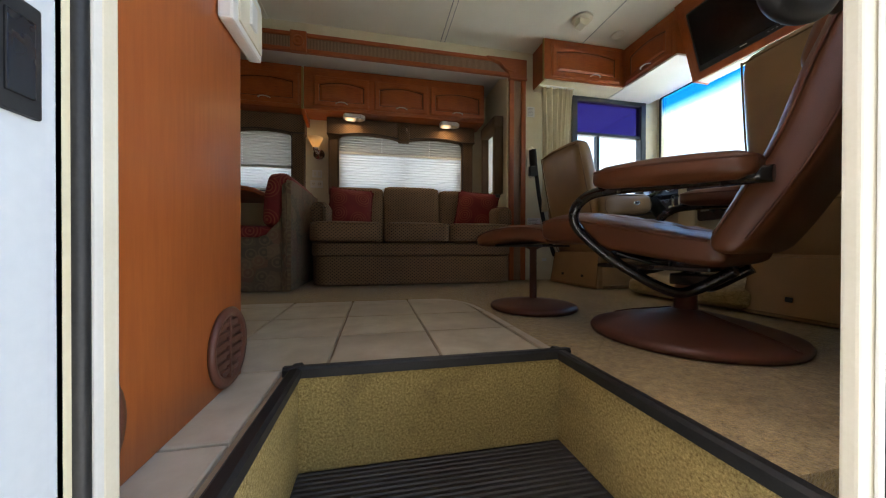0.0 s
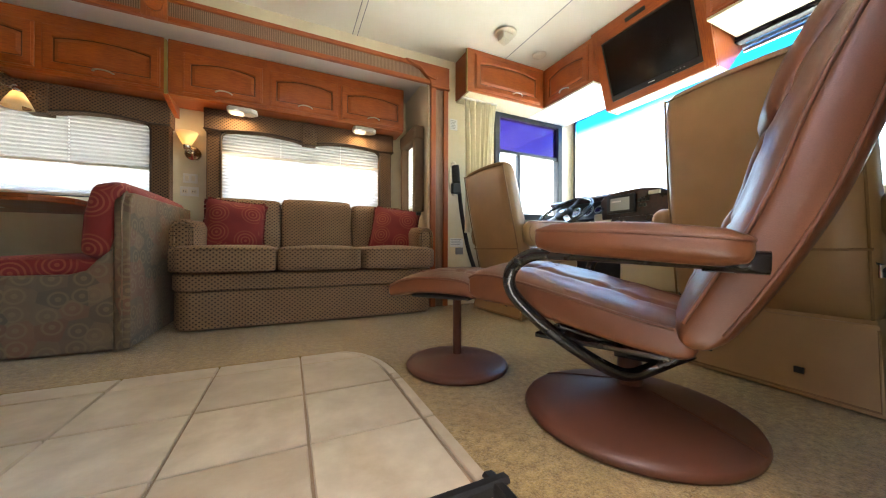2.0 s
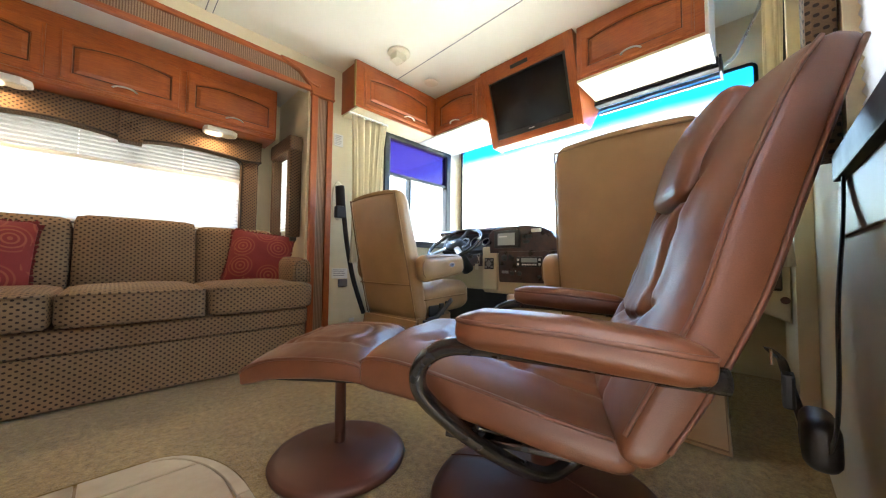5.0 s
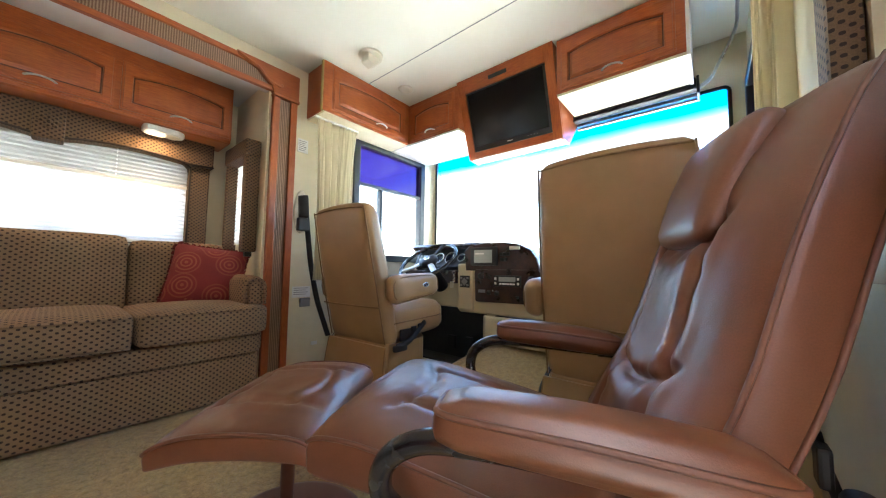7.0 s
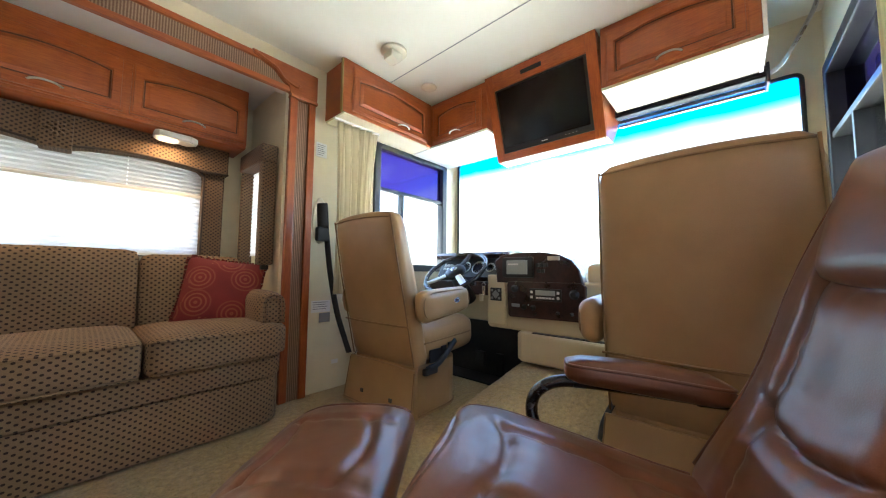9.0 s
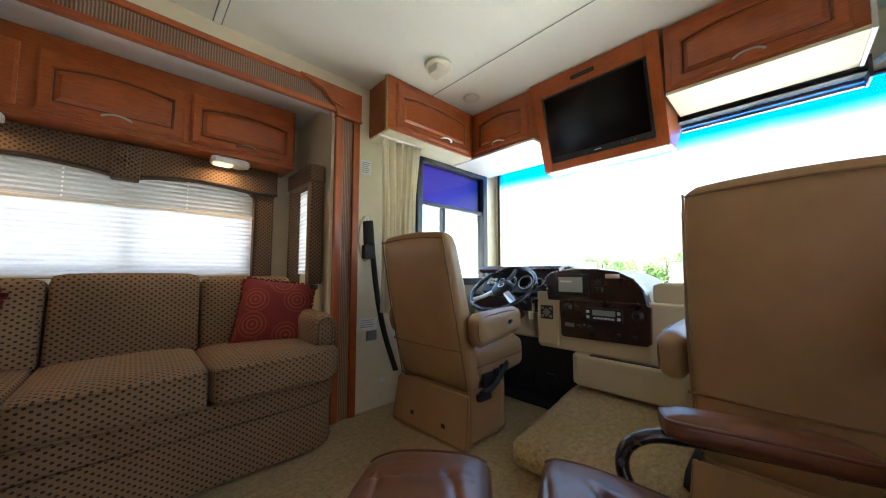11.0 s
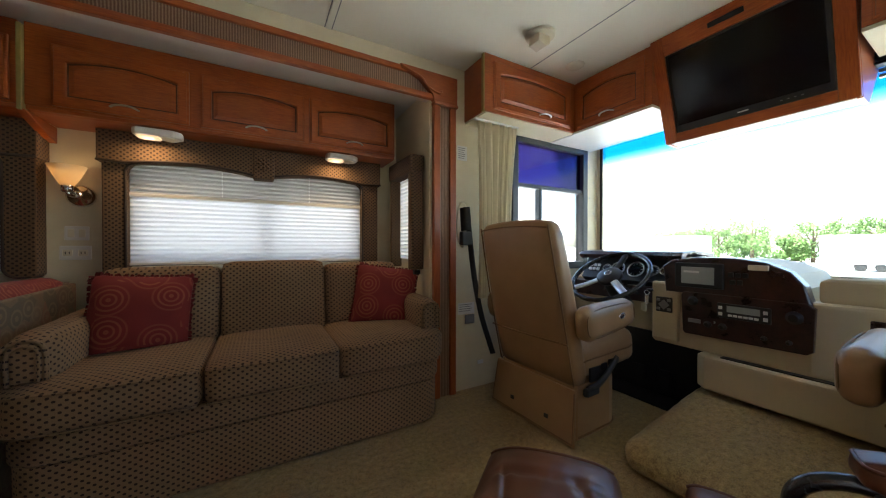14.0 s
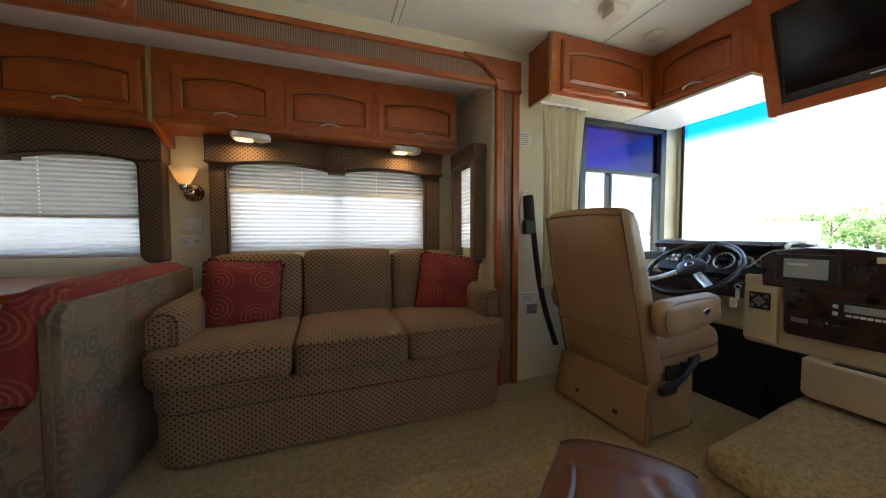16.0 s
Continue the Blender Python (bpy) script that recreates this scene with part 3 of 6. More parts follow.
# side panel of the tall cabinet beside the entry
p = thing("tall_cabinet", "tall cherry wood cabinet end beside the entry step", "cabinet")
part("side_panel", box(-0.085, -0.06, 0.515, 0.985, 0.0, Z_TOP - 0.002, 0.003), wood_panel, p)
part("body", box(-0.62, -0.087, 0.515, 0.965, 0.0, Z_TOP - 0.004, 0.003), wood_panel, p)


def vent(y, z):
    v = thing("floor_vent", "round brown plastic louvred vent in the cherry panel", "vent", group="round vents by the entry")
    v.matrix_world = pose(-0.06, y, z, 0, 90, 0)
    part("rim", lathe([(0.082, 0.0), (0.085, 0.006), (0.078, 0.013), (0.066, 0.010), (0.064, 0.003)], 32), dark_leather, v)
    for k in range(6):
        a = -0.05 + 0.02 * k
        w = math.sqrt(0.064 ** 2 - a * a)
        part("louvre", box(a - 0.006, a + 0.006, -w, w, 0.002, 0.009, 0.002), dark_leather, v)
    part("bar", box(-0.066, 0.066, -0.005, 0.005, 0.003, 0.011, 0.002), dark_leather, v)
    return v


vent(0.905, 0.088)
vent(0.522, 0.095)
sw = thing("switch_box", "white plastic switch box on the cherry panel", "switch box")
part("housing", box(-0.058, -0.028, 0.86, 1.03, 0.762, 0.90, 0.006), white_plastic, sw)
part("face", box(-0.029, -0.024, 0.885, 1.02, 0.775, 0.88, 0.004), ivory_plastic, sw)
part("rocker", box(-0.025, -0.018, 0.935, 0.97, 0.80, 0.855, 0.003), white_plastic, sw)
latch = thing("door_latch_plate", "black door latch plate on the white skin", "latch")
part("plate", box(0.0005, 0.005, 0.400, 0.434, 0.395, 0.478, 0.002), black_plastic, latch)
part("recess", box(0.004, 0.007, 0.407, 0.427, 0.408, 0.465, 0.001), black_steel, latch)
gb = thing("grab_bar", "thick curved black grab bar by the entry", "grab bar")
part("bar", tube([(0.922, 0.49, 0.70), (0.87, 0.478, 0.645), (0.80, 0.470, 0.628), (0.765, 0.466, 0.66), (0.76, 0.465, 0.78), (0.78, 0.47, 1.0), (0.922, 0.49, 1.06)], 0.017, 12), black_plastic, gb)
part("foot", box(0.912, 0.9645, 0.470, 0.512, 0.67, 0.73, 0.004), black_plastic, gb)
part("foot", box(0.912, 0.9645, 0.470, 0.512, 1.03, 1.09, 0.004), black_plastic, gb)

# ---- slide-out trim ----
tr = thing("slide_out_trim", "cherry wood trim with ribbed cloth inserts round the slide-out opening", "trim", kind="structure")
XI, XO, ZI, ZO = 1.445, 1.605, 1.85, 2.005
part("insert", box(X_SL0, XI, 2.914, 2.928, ZI + 0.028, ZO - 0.028), trim_cloth, tr, "brown ribbed cloth insert")
part("insert", box(XI + 0.045, XO - 0.045, 2.914, 2.928, 0.0, ZI - 0.02), trim_cloth, tr, "brown ribbed cloth insert")
part("lower_rail", box(X_SL0, XI, 2.898, 2.93, ZI, ZI + 0.032, 0.006), wood_h, tr)
part("upper_rail", box(X_SL0, XI - 0.1, 2.898, 2.93, ZO - 0.032, ZO, 0.006), wood_h, tr)
part("inner_stile", box(XI, XI + 0.045, 2.898, 2.93, 0.0, ZI, 0.006), wood_v, tr)
part("outer_stile", box(XO - 0.045, XO, 2.898, 2.93, 0.0, ZI - 0.002, 0.006), wood_v, tr)
curve = [(XO + 0.004, ZI - 0.01), (XO + 0.004, ZO + 0.004), (XI - 0.22, ZO + 0.004), (XI - 0.215, ZO - 0.02), (XI - 0.16, ZO - 0.035), (XI - 0.10, ZO - 0.055), (XI - 0.05, ZO - 0.10), (XI - 0.015, ZO - 0.125), (XI - 0.004, ZI - 0.01)]
part("corner_block", prism(curve, 2.889, 2.928, "y", 0.006), wood_h, tr, "carved scroll corner block")
part("scroll", tube([(XI - 0.215, 2.888, ZO - 0.008), (XI - 0.15, 2.886, ZO - 0.03), (XI - 0.09, 2.886, ZO - 0.05), (XI - 0.045, 2.886, ZO - 0.095), (XI + 0.03, 2.886, ZO - 0.118), (XI + 0.05, 2.888, ZO - 0.10)], 0.007, 8), wood_h, tr)
part("block_moulding", box(XI - 0.004, XO + 0.006, 2.882, 2.93, ZI - 0.03, ZI - 0.011, 0.005), wood_h, tr)
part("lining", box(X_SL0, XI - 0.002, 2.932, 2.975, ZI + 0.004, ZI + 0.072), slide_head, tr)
xr = -0.342
part("rosette_block", box(xr - 0.062, xr + 0.062, 2.884, 2.93, ZI - 0.002, ZO + 0.006, 0.006), wood_v, tr)
ro = lathe([(0.045, 0.0), (0.045, 0.008), (0.03, 0.010), (0.026, 0.004), (0.012, 0.012), (0.004, 0.014)], 24)
bmesh.ops.transform(ro, matrix=pose(xr, 2.884, (ZI + ZO) / 2, 90, 0, 0), verts=ro.verts)
part("rosette", ro, wood_h, tr)

# ---- windows ----


def side_window(name, hole, y0, y1, label, split=None, mull=None):
    """A black-framed window in a side wall; split: height of the bar between tinted top and clear slider."""
    w = thing(name, label, "window", kind="structure")
    a0, a1, z0, z1 = hole
    f = 0.045 if split else 0.035
    for nm, b in (("frame", (a0 - 0.012, a0 + f, z0, z1)), ("frame", (a1 - f, a1 + 0.012, z0, z1)), ("frame", (a0 - 0.012, a1 + 0.012, z0 - 0.012, z0 + f)), ("frame", (a0 - 0.012, a1 + 0.012, z1 - f, z1 + 0.012))):
        part(nm, box(b[0], b[1], y0, y1, b[2], b[3], 0.006), black_plastic, w)
    if split:
        part("bar", box(a0 + f, a1 - f, y0 + 0.012, y1 - 0.008, split - 0.014, split + 0.014, 0.004), black_plastic, w)
        part("mullion", box(mull - 0.013, mull + 0.013, y0 + 0.012, y1 - 0.008, z0 + f, split - 0.014, 0.004), black_plastic, w)
        g = part("tinted_pane", box(a0 + f, a1 - f, (y0 + y1) / 2 - 0.002, (y0 + y1) / 2 + 0.002, split + 0.01, z1 - f + 0.004), blue_glass, w, "deep blue tinted upper pane")
        g.visible_shadow = False
    top = split if split else z1 - f
    g = part("pane", box(a0 + f, a1 - f, (y0 + y1) / 2 + 0.006, (y0 + y1) / 2 + 0.009, z0 + f - 0.004, top), clear_glass, w)
    g.visible_shadow = False
    return w


side_window("window_driver", DWIN, 2.912, 2.985, "black-framed driver's window with a blue tinted top", 1.40, 2.38)
holed_wall("wall_cab_lining", "y", 0.501, 0.548, 2.12, X_NOSE - 0.003, 0.0, Z_TOP - 0.003, [PWIN], cream_wall, "cream vinyl lining round the passenger window")
side_window("window_passenger", PWIN, 0.445, 0.568, "black-framed passenger window with a blue tinted top", 1.42, 2.62)
side_window("window_door_side", CWIN, 0.440, 0.462, "black-framed window behind a pleated blind")
pillar = thing("pillar_screws", "small screws in the windscreen pillar", "screws", kind="structure")
for k in range(7):
    sc_ = lathe([(0.006, 0.0), (0.006, 0.002), (0.003, 0.003)], 12)
    bmesh.ops.transform(sc_, matrix=pose(2.955 + 0.05 * (k % 2), 2.9295, 1.62 - 0.13 * k, 90), verts=sc_.verts)
    part("screw", sc_, satin_steel, pillar)
side_window("window_sofa", SWIN, 3.505, 3.56, "black-framed slide-out window above the sofa")
part("mullion", box(0.53, 0.56, 3.515, 3.55, 0.86, 1.40, 0.003), black_plastic, bpy.data.objects["window_sofa"])
side_window("window_dinette", LWIN, 3.505, 3.56, "black-framed slide-out window above the dinette")
g = part("window_slide_end", box(1.448, 1.452, EWIN[0], EWIN[1], EWIN[2], EWIN[3]), clear_glass)
tagged(g, "narrow clear pane in the slide-out's end wall", "window", kind="structure")
g.visible_shadow = False

ws = thing("windscreen", "wide one-piece windscreen with a blue shade band", "windscreen", kind="structure")
g = part("glass", box(X_NOSE + 0.02, X_NOSE + 0.026, WS[0] - 0.01, WS[1] + 0.01, WS[2], WS[3] + 0.01), shield_glass, ws)
g.visible_shadow = False
rim = []
for cy, cz, a in ((WS[1] - 0.03, WS[3] - 0.03, 0), (WS[0] + 0.03, WS[3] - 0.03, 90), (WS[0] + 0.03, WS[2] + 0.03, 180), (WS[1] - 0.03, WS[2] + 0.03, 270)):
    for k in range(5):
        ang = radians(a + 22.5 * k)
        rim.append((X_NOSE - 0.003, cy + 0.03 * math.cos(ang), cz + 0.03 * math.sin(ang)))
part("rubber_gasket", tube(rim + [rim[0]], 0.011, 8, steps=0, closed=True), black_rubber, ws)
vis = thing("windscreen_shade", "rolled black windscreen shade in a ribbed aluminium housing", "roller shade")
part("roller", box(2.792, 2.852, 0.775, 1.44, 1.737, 1.788, 0.012), black_plastic, vis)
part("roller_lip", box(2.80, 2.856, 0.775, 1.44, 1.722, 1.733, 0.003), black_rubber, vis)
for k in range(4):
    part("housing_rail", box(2.858 + 0.012 * k, 2.876 + 0.012 * k, 0.775, 1.44, 1.752 - 0.020 * k, 1.7695 - 0.020 * k, 0.004), satin_steel, vis)
part("end_cap", box(2.79, 2.915, 0.762, 0.774, 1.69, 1.79, 0.004), black_plastic, vis)
slab("soffit_nose", 2.75, X_NOSE, 0.80, Y_WALL, 1.91, 1.93, white_panel, "white moulded soffit above the windscreen", "soffit")

# pleated blinds


def pleats(x0, x1, y, z0, z1, pitch, depth, bm=None):
    bm = bm or bmesh.new()
    n = max(2, int(round((z1 - z0) / pitch)))
    rows = []
    for i in range(2 * n + 1):
        z = z0 + (z1 - z0) * i / (2 * n)
        yy = y + (depth if i % 2 else 0)
        rows.append([bm.verts.new((x0 + (x1 - x0) * k / 12, yy, z + 0.0008 * math.sin(k * 1.7 + i))) for k in range(13)])
    for a, b in zip(rows, rows[1:]):
        for k in range(12):
            bm.faces.new((a[k], a[k + 1], b[k + 1], b[k]))
    return bm


def blind(label, x0, x1, y, z0, zm, z1, cords):
    b = thing("pleated_blind", label, "blind")
    part("day_shade", pleats(x0, x1, y, z0 + 0.012, zm - 0.008, 0.026, 0.006), day_shade, b, "translucent white day shade")
    part("night_shade", pleats(x0, x1, y - 0.004, zm + 0.008, z1, 0.026, 0.009), night_shade, b, "grey night shade")
    part("middle_rail", box(x0, x1, y - 0.008, y + 0.014, zm - 0.009, zm + 0.009, 0.003), white_plastic, b)
    part("bottom_rail", box(x0, x1, y - 0.008, y + 0.014, z0, z0 + 0.014, 0.003), white_plastic, b)
    for c in cords:
        n = int((z1 - zm) / 0.022)
        for k in range(n):
            part("cord_bead", box(c - 0.003, c + 0.003, y - 0.008, y - 0.003, zm + 0.016 + 0.022 * k, zm + 0.024 + 0.022 * k), white_plastic, b)
    return b


blind("pleated blind over the sofa window, night shade partly lowered", SWIN[0], SWIN[1], 3.462, 0.845, 1.225, 1.455, (0.32, 0.80))
blind("pleated blind over the dinette window, night shade half lowered", LWIN[0], LWIN[1], 3.462, 0.835, 1.055, 1.43, (-0.95, -1.3))
blind("pleated blind on the door-side window", CWIN[0], CWIN[1], 0.474, 0.862, 1.35, 1.615, ())
e = thing("pleated_blind", "narrow pleated blind in the slide-out's end window", "blind")
bm = pleats(-EWIN[1], -EWIN[0], 0.0, EWIN[2], EWIN[3] + 0.02, 0.026, 0.007)
bmesh.ops.transform(bm, matrix=Matrix.Translation((1.412, 0, 0)) @ Matrix.Rotation(radians(-90), 4, "Z") @ Matrix.Diagonal((1, 1, 1, 1)), verts=bm.verts)
part("day_shade", bm, day_shade, e)


def valance(label, x0, x1, z0, z1, wx0, wx1, wtop, yb, yf):
    """An upholstered window surround: two side posts and a header swept up on both sides of a carved block."""
    v = thing("window_valance", label, "valance", group="upholstered window surrounds")
    mid, n = (x0 + x1) / 2, 40
    low = []
    for k in range(n + 1):
        q = k / n
        u = abs(2 * q - 1)
        low.append((wx0 + (wx1 - wx0) * q, wtop + 0.030 * math.sin(math.pi * min(1.0, u)) ** 0.9 - 0.016 * (1 - u) ** 2))
    for a, b, s in ((x0, wx0 + 0.004, 1), (wx1 - 0.004, x1, -1)):
        lo, hi = z0, wtop + 0.02
        inner = b if s > 0 else a
        outer = a if s > 0 else b
        pts = [(outer, hi), (outer, lo + 0.012), (outer + s * 0.012, lo)]
        pts += [(inner - s * 0.05 + s * 0.05 * math.sin(radians(15 * k)), lo + 0.05 - 0.05 * math.cos(radians(15 * k))) for k in range(7)]
        pts += [(inner, hi - 0.06)] + [(inner + s * (0.05 - 0.05 * math.cos(radians(18 * k))), hi - 0.06 + 0.05 * math.sin(radians(18 * k))) for k in range(1, 6)] + [(inner + s * 0.05, hi)]
        part("side_post", prism(pts if s > 0 else pts[::-1], yf + 0.010, yb, "y", 0.008), valance_cloth, v)
        line = [(outer + s * 0.02, yf + 0.009, lo + 0.004)] + [(x - s * 0.003, yf + 0.009, z + 0.002) for x, z in pts[3:-1]]
        part("piping", tube(line, 0.006, 6, steps=0), seam_dark, v)
    top = [(x1 + 0.012, z1), (x0 - 0.012, z1)]
    bot = [(x0 - 0.012, wtop + 0.004)] + low + [(x1 + 0.012, wtop + 0.004)]
    part("header", prism(top + bot, yf - 0.015, yb, "y", 0.006), valance_cloth, v)
    part("piping", tube([(x, yf - 0.016, z + 0.004) for x, z in bot], 0.0065, 6, steps=0), seam_dark, v)
    part("centre_block", box(mid - 0.056, mid + 0.056, yf - 0.034, yb - 0.02, wtop - 0.022, z1 - 0.004, 0.010), valance_cloth, v)
    zc = (wtop + z1) / 2 - 0.012
    petals = bmesh.new()
    for k in range(8):
        a = radians(45 * k)
        m = Matrix.Translation((mid + 0.025 * math.cos(a), yf - 0.036, zc + 0.025 * math.sin(a))) @ Matrix.Rotation(-a, 4, "Y") @ Matrix.Diagonal((1.5, 0.7, 0.8, 1))
        bmesh.ops.create_icosphere(petals, subdivisions=2, radius=0.012, matrix=m)
    bmesh.ops.create_icosphere(petals, subdivisions=2, radius=0.013, matrix=Matrix.Translation((mid, yf - 0.038, zc)))
    part("rosette", petals, valance_cloth, v, "carved flower rosette", True)
    return v


valance("brown lozenge-cloth window surround above the sofa", -0.185, 1.255, 0.80, 1.538, SWIN[0] + 0.005, SWIN[1] - 0.005, 1.375, 3.498, 3.40)
valance("brown lozenge-cloth window surround above the dinette", -1.73, -0.405, 0.80, 1.538, LWIN[0] + 0.005, LWIN[1] - 0.005, 1.36, 3.498, 3.40)
v = thing("window_valance", "brown lozenge-cloth surround of the narrow end window", "valance", group="upholstered window surrounds")
part("side_post", box(1.345, 1.428, 3.005, 3.075, 0.80, 1.52, 0.012), valance_cloth, v)
part("side_post", box(1.345, 1.428, 3.375, 3.40, 0.80, 1.45, 0.010), valance_cloth, v)
part("header", box(1.335, 1.428, 2.995, 3.405, 1.42, 1.53, 0.014), valance_cloth, v)
part("hold_down", box(1.36, 1.40, 3.0, 3.03, 0.77, 0.798, 0.004), black_plastic, v)

# daylight from behind the closed blinds
window_light("daylight_sofa_window", 0.52, 3.60, 1.13, 1.2, 0.55, (0.52, 0, 1.13), LIGHT_SOFA)
window_light("daylight_dinette_window", -1.06, 3.60, 1.12, 1.1, 0.55, (-1.06, 0, 1.12), LIGHT_SOFA * 0.9)

# ---- overhead cabinets ----
dark_glaze = surf("dark_wood_glaze", (0.085, 0.020, 0.006), (0.13, 0.03, 0.009), 0.4, bump_by=0)


def door_mesh(w, h, arch=0.028, frame=0.046):
    """A raised-panel cabinet door in the x-z plane facing -y, its arched field sunk and raised."""
    bm = bmesh.new()
    n = 12

    def loop(inset, y, rise):
        x0, x1, z0, z1 = inset, w - inset, inset, h - inset
        pts = [(x0, z0), (x1, z0), (x1, z1 - rise)]
        for k in range(1, n):
            s = k / n
            u = 2 * s - 1
            pts.append((x1 + (x0 - x1) * s, z1 - rise * (u * u)))
        pts.append((x0, z1 - rise))
        return [bm.verts.new((x, y, z)) for x, z in pts]

    loops = [loop(0, 0.018, 0), loop(0, 0.007, 0), loop(0.003, 0.005, 0), loop(0.009, 0.004, 0), loop(0.011, 0.0, 0), loop(frame - 0.004, 0.0, arch), loop(frame, 0.003, arch), loop(frame + 0.002, 0.012, arch), loop(frame + 0.008, 0.013, arch), loop(frame + 0.024, 0.005, arch), loop(frame + 0.026, 0.0035, arch)]
    for a, b in zip(loops, loops[1:]):
        for k in range(len(a)):
            bm.faces.new((a[k], a[(k + 1) % len(a)], b[(k + 1) % len(b)], b[k]))
    bm.faces.new(loops[-1])
    bm.faces.new(loops[0][::-1])
    bmesh.ops.recalc_face_normals(bm, faces=bm.faces)
    return bm


def pull(w=0.10):
    """A bowed bar pull in the x-z plane, in front of y = 0."""
    return tube([(-w / 2, 0.0, 0), (-w / 2 + 0.008, -0.012, 0.002), (-w / 4, -0.02, 0.006), (0, -0.022, 0.008), (w / 4, -0.02, 0.006), (w / 2 - 0.008, -0.012, 0.002), (w / 2, 0.0, 0)], 0.0045, 8, steps=4, flat=(0.0065, 0.0035))


def cabinet_door(parent, m, w, h, handle_at=0.5, frame=0.046, mat=None):
    d = part("door", door_mesh(w, h, 0.028, frame), mat or wood_h, parent)
    d.matrix_local = m
    ring = bmesh.new()
    outer, inner = [], []
    for lst, q, y in ((outer, frame + 0.0025, 0.0105), (inner, frame + 0.0085, 0.0118)):
        x0, x1, z0, z1 = q, w - q, q, h - q
        pts = [(x0, z0), (x1, z0), (x1, z1 - 0.028)] + [(x1 + (x0 - x1) * i / 12, z1 - 0.028 * (2 * i / 12 - 1) ** 2) for i in range(1, 12)] + [(x0, z1 - 0.028)]
        lst += [ring.verts.new((x, y, z)) for x, z in pts]
    for i in range(len(outer)):
        ring.faces.new((outer[i], outer[(i + 1) % len(outer)], inner[(i + 1) % len(inner)], inner[i]))
    part("glazed_groove", ring, dark_glaze, d, "dark glazed groove")
    k = part("handle", pull(), satin_steel, d, "satin nickel bow handle")
    k.location = (w * handle_at, 0, 0.03)
    return d


YF, ZB, ZT = 3.243, 1.545, 1.905


def overhead(x0, x1, doors, label):
    c = thing("overhead_cabinet", label, "cabinet", group="overhead cabinets in the slide-out")
    part("body", box(x0, x1, YF + 0.003, Y_BACK - 0.002, ZB + 0.018, ZT + 0.016, 0.003), wood_h, c)
    part("underside", prism([(YF + 0.006, ZB + 0.017), (YF + 0.006, ZB), (YF + 0.03, ZB - 0.004), (Y_BACK - 0.002, ZB - 0.004), (Y_BACK - 0.002, ZB + 0.017)], x0 + 0.002, x1 - 0.002, "x", 0.002), wood_h, c)
    for a, b in doors:
        cabinet_door(c, pose(a, YF - 0.0165, 1.572), b - a, 0.272)
    return c


overhead(-0.372, 1.322, [(-0.288, 0.198), (0.246, 0.75), (0.776, 1.312)], "cherry wood overhead cabinet above the sofa with three arched doors")
overhead(-2.19, -0.392, [(-1.56, -1.005), (-0.972, -0.412), (-2.13, -1.59)], "cherry wood overhead cabinet above the dinette with arched doors")
os_ = thing("edge_moulding", "olive edge moulding between the overhead cabinets", "moulding", kind="structure")
part("strip", box(-0.39, -0.374, YF - 0.012, YF + 0.03, ZB - 0.01, ZT, 0.003), olive_strip, os_)
part("bracket", prism([(YF + 0.03, ZB - 0.006), (YF - 0.01, ZB - 0.006), (YF + 0.19, ZB - 0.075), (Y_BACK - 0.004, ZB - 0.085), (Y_BACK - 0.004, ZB - 0.006)], -0.40, -0.366, "x", 0.004), wood_h, os_)

# cabinets over the cab
c = thing("overhead_cabinet", "cherry wood cabinet above the driver's window", "cabinet", group="overhead cabinets over the cab")
part("body", box(1.685, 2.46, 2.70, Y_WALL - 0.002, 1.762, Z_TOP - 0.004, 0.003), wood_h, c)
part("face", box(1.672, 2.452, 2.686, 2.70, 1.752, Z_TOP - 0.006, 0.003), wood_h, c)
part("edge_strip", box(1.664, 1.684, 2.69, 2.712, 1.75, Z_TOP - 0.006, 0.004), olive_strip, c)
cabinet_door(c, pose(1.735, 2.670, 1.772), 0.67, 0.285, 0.62)
part("underside", box(1.69, 2.46, 2.70, Y_WALL - 0.003, 1.748, 1.761, 0.002), cream_wall, c)

c = thing("overhead_cabinet", "small cherry wood cabinet between the driver's cabinet and the television", "cabinet", group="overhead cabinets over the cab")
part("body", box(2.464, 2.95, 2.165, 2.93, 1.762, Z_TOP - 0.004, 0.003), wood_h, c)
part("underside", box(2.466, 2.95, 2.165, 2.929, 1.745, 1.761, 0.002), white_panel, c)
cabinet_door(c, pose(2.448, 2.665, 1.772, 0, 0, -90), 0.46, 0.285, 0.5)

c = thing("overhead_cabinet", "cherry wood cabinet above the passenger seat", "cabinet", group="overhead cabinets over the cab")
part("body", box(2.464, 2.785, 0.80, 1.425, 1.762, Z_TOP - 0.004, 0.003), wood_h, c)
part("underside", box(2.466, 2.785, 0.80, 1.425, 1.745, 1.761, 0.002), cream_wall, c)
cabinet_door(c, pose(2.448, 1.40, 1.772, 0, 0, -90), 0.56, 0.29, 0.5)
part("end_panel", box(2.46, 2.785, 0.785, 0.80, 1.74, Z_TOP - 0.004, 0.003), white_panel, c, "white end panel")

tvb = thing("television_cabinet", "cherry wood television box tilted down over the windscreen", "cabinet")
tilt = math.degrees(math.atan2(0.175, 0.545))
L = math.hypot(0.175, 0.545)


def tilted(bm):
    """From a flat board whose face looks along -x, hung at the top front edge of the box."""
    bmesh.ops.transform(bm, matrix=pose(2.437, 0, Z_TOP - 0.006) @ Matrix.Rotation(radians(-tilt), 4, "Y"), verts=bm.verts)
    return bm


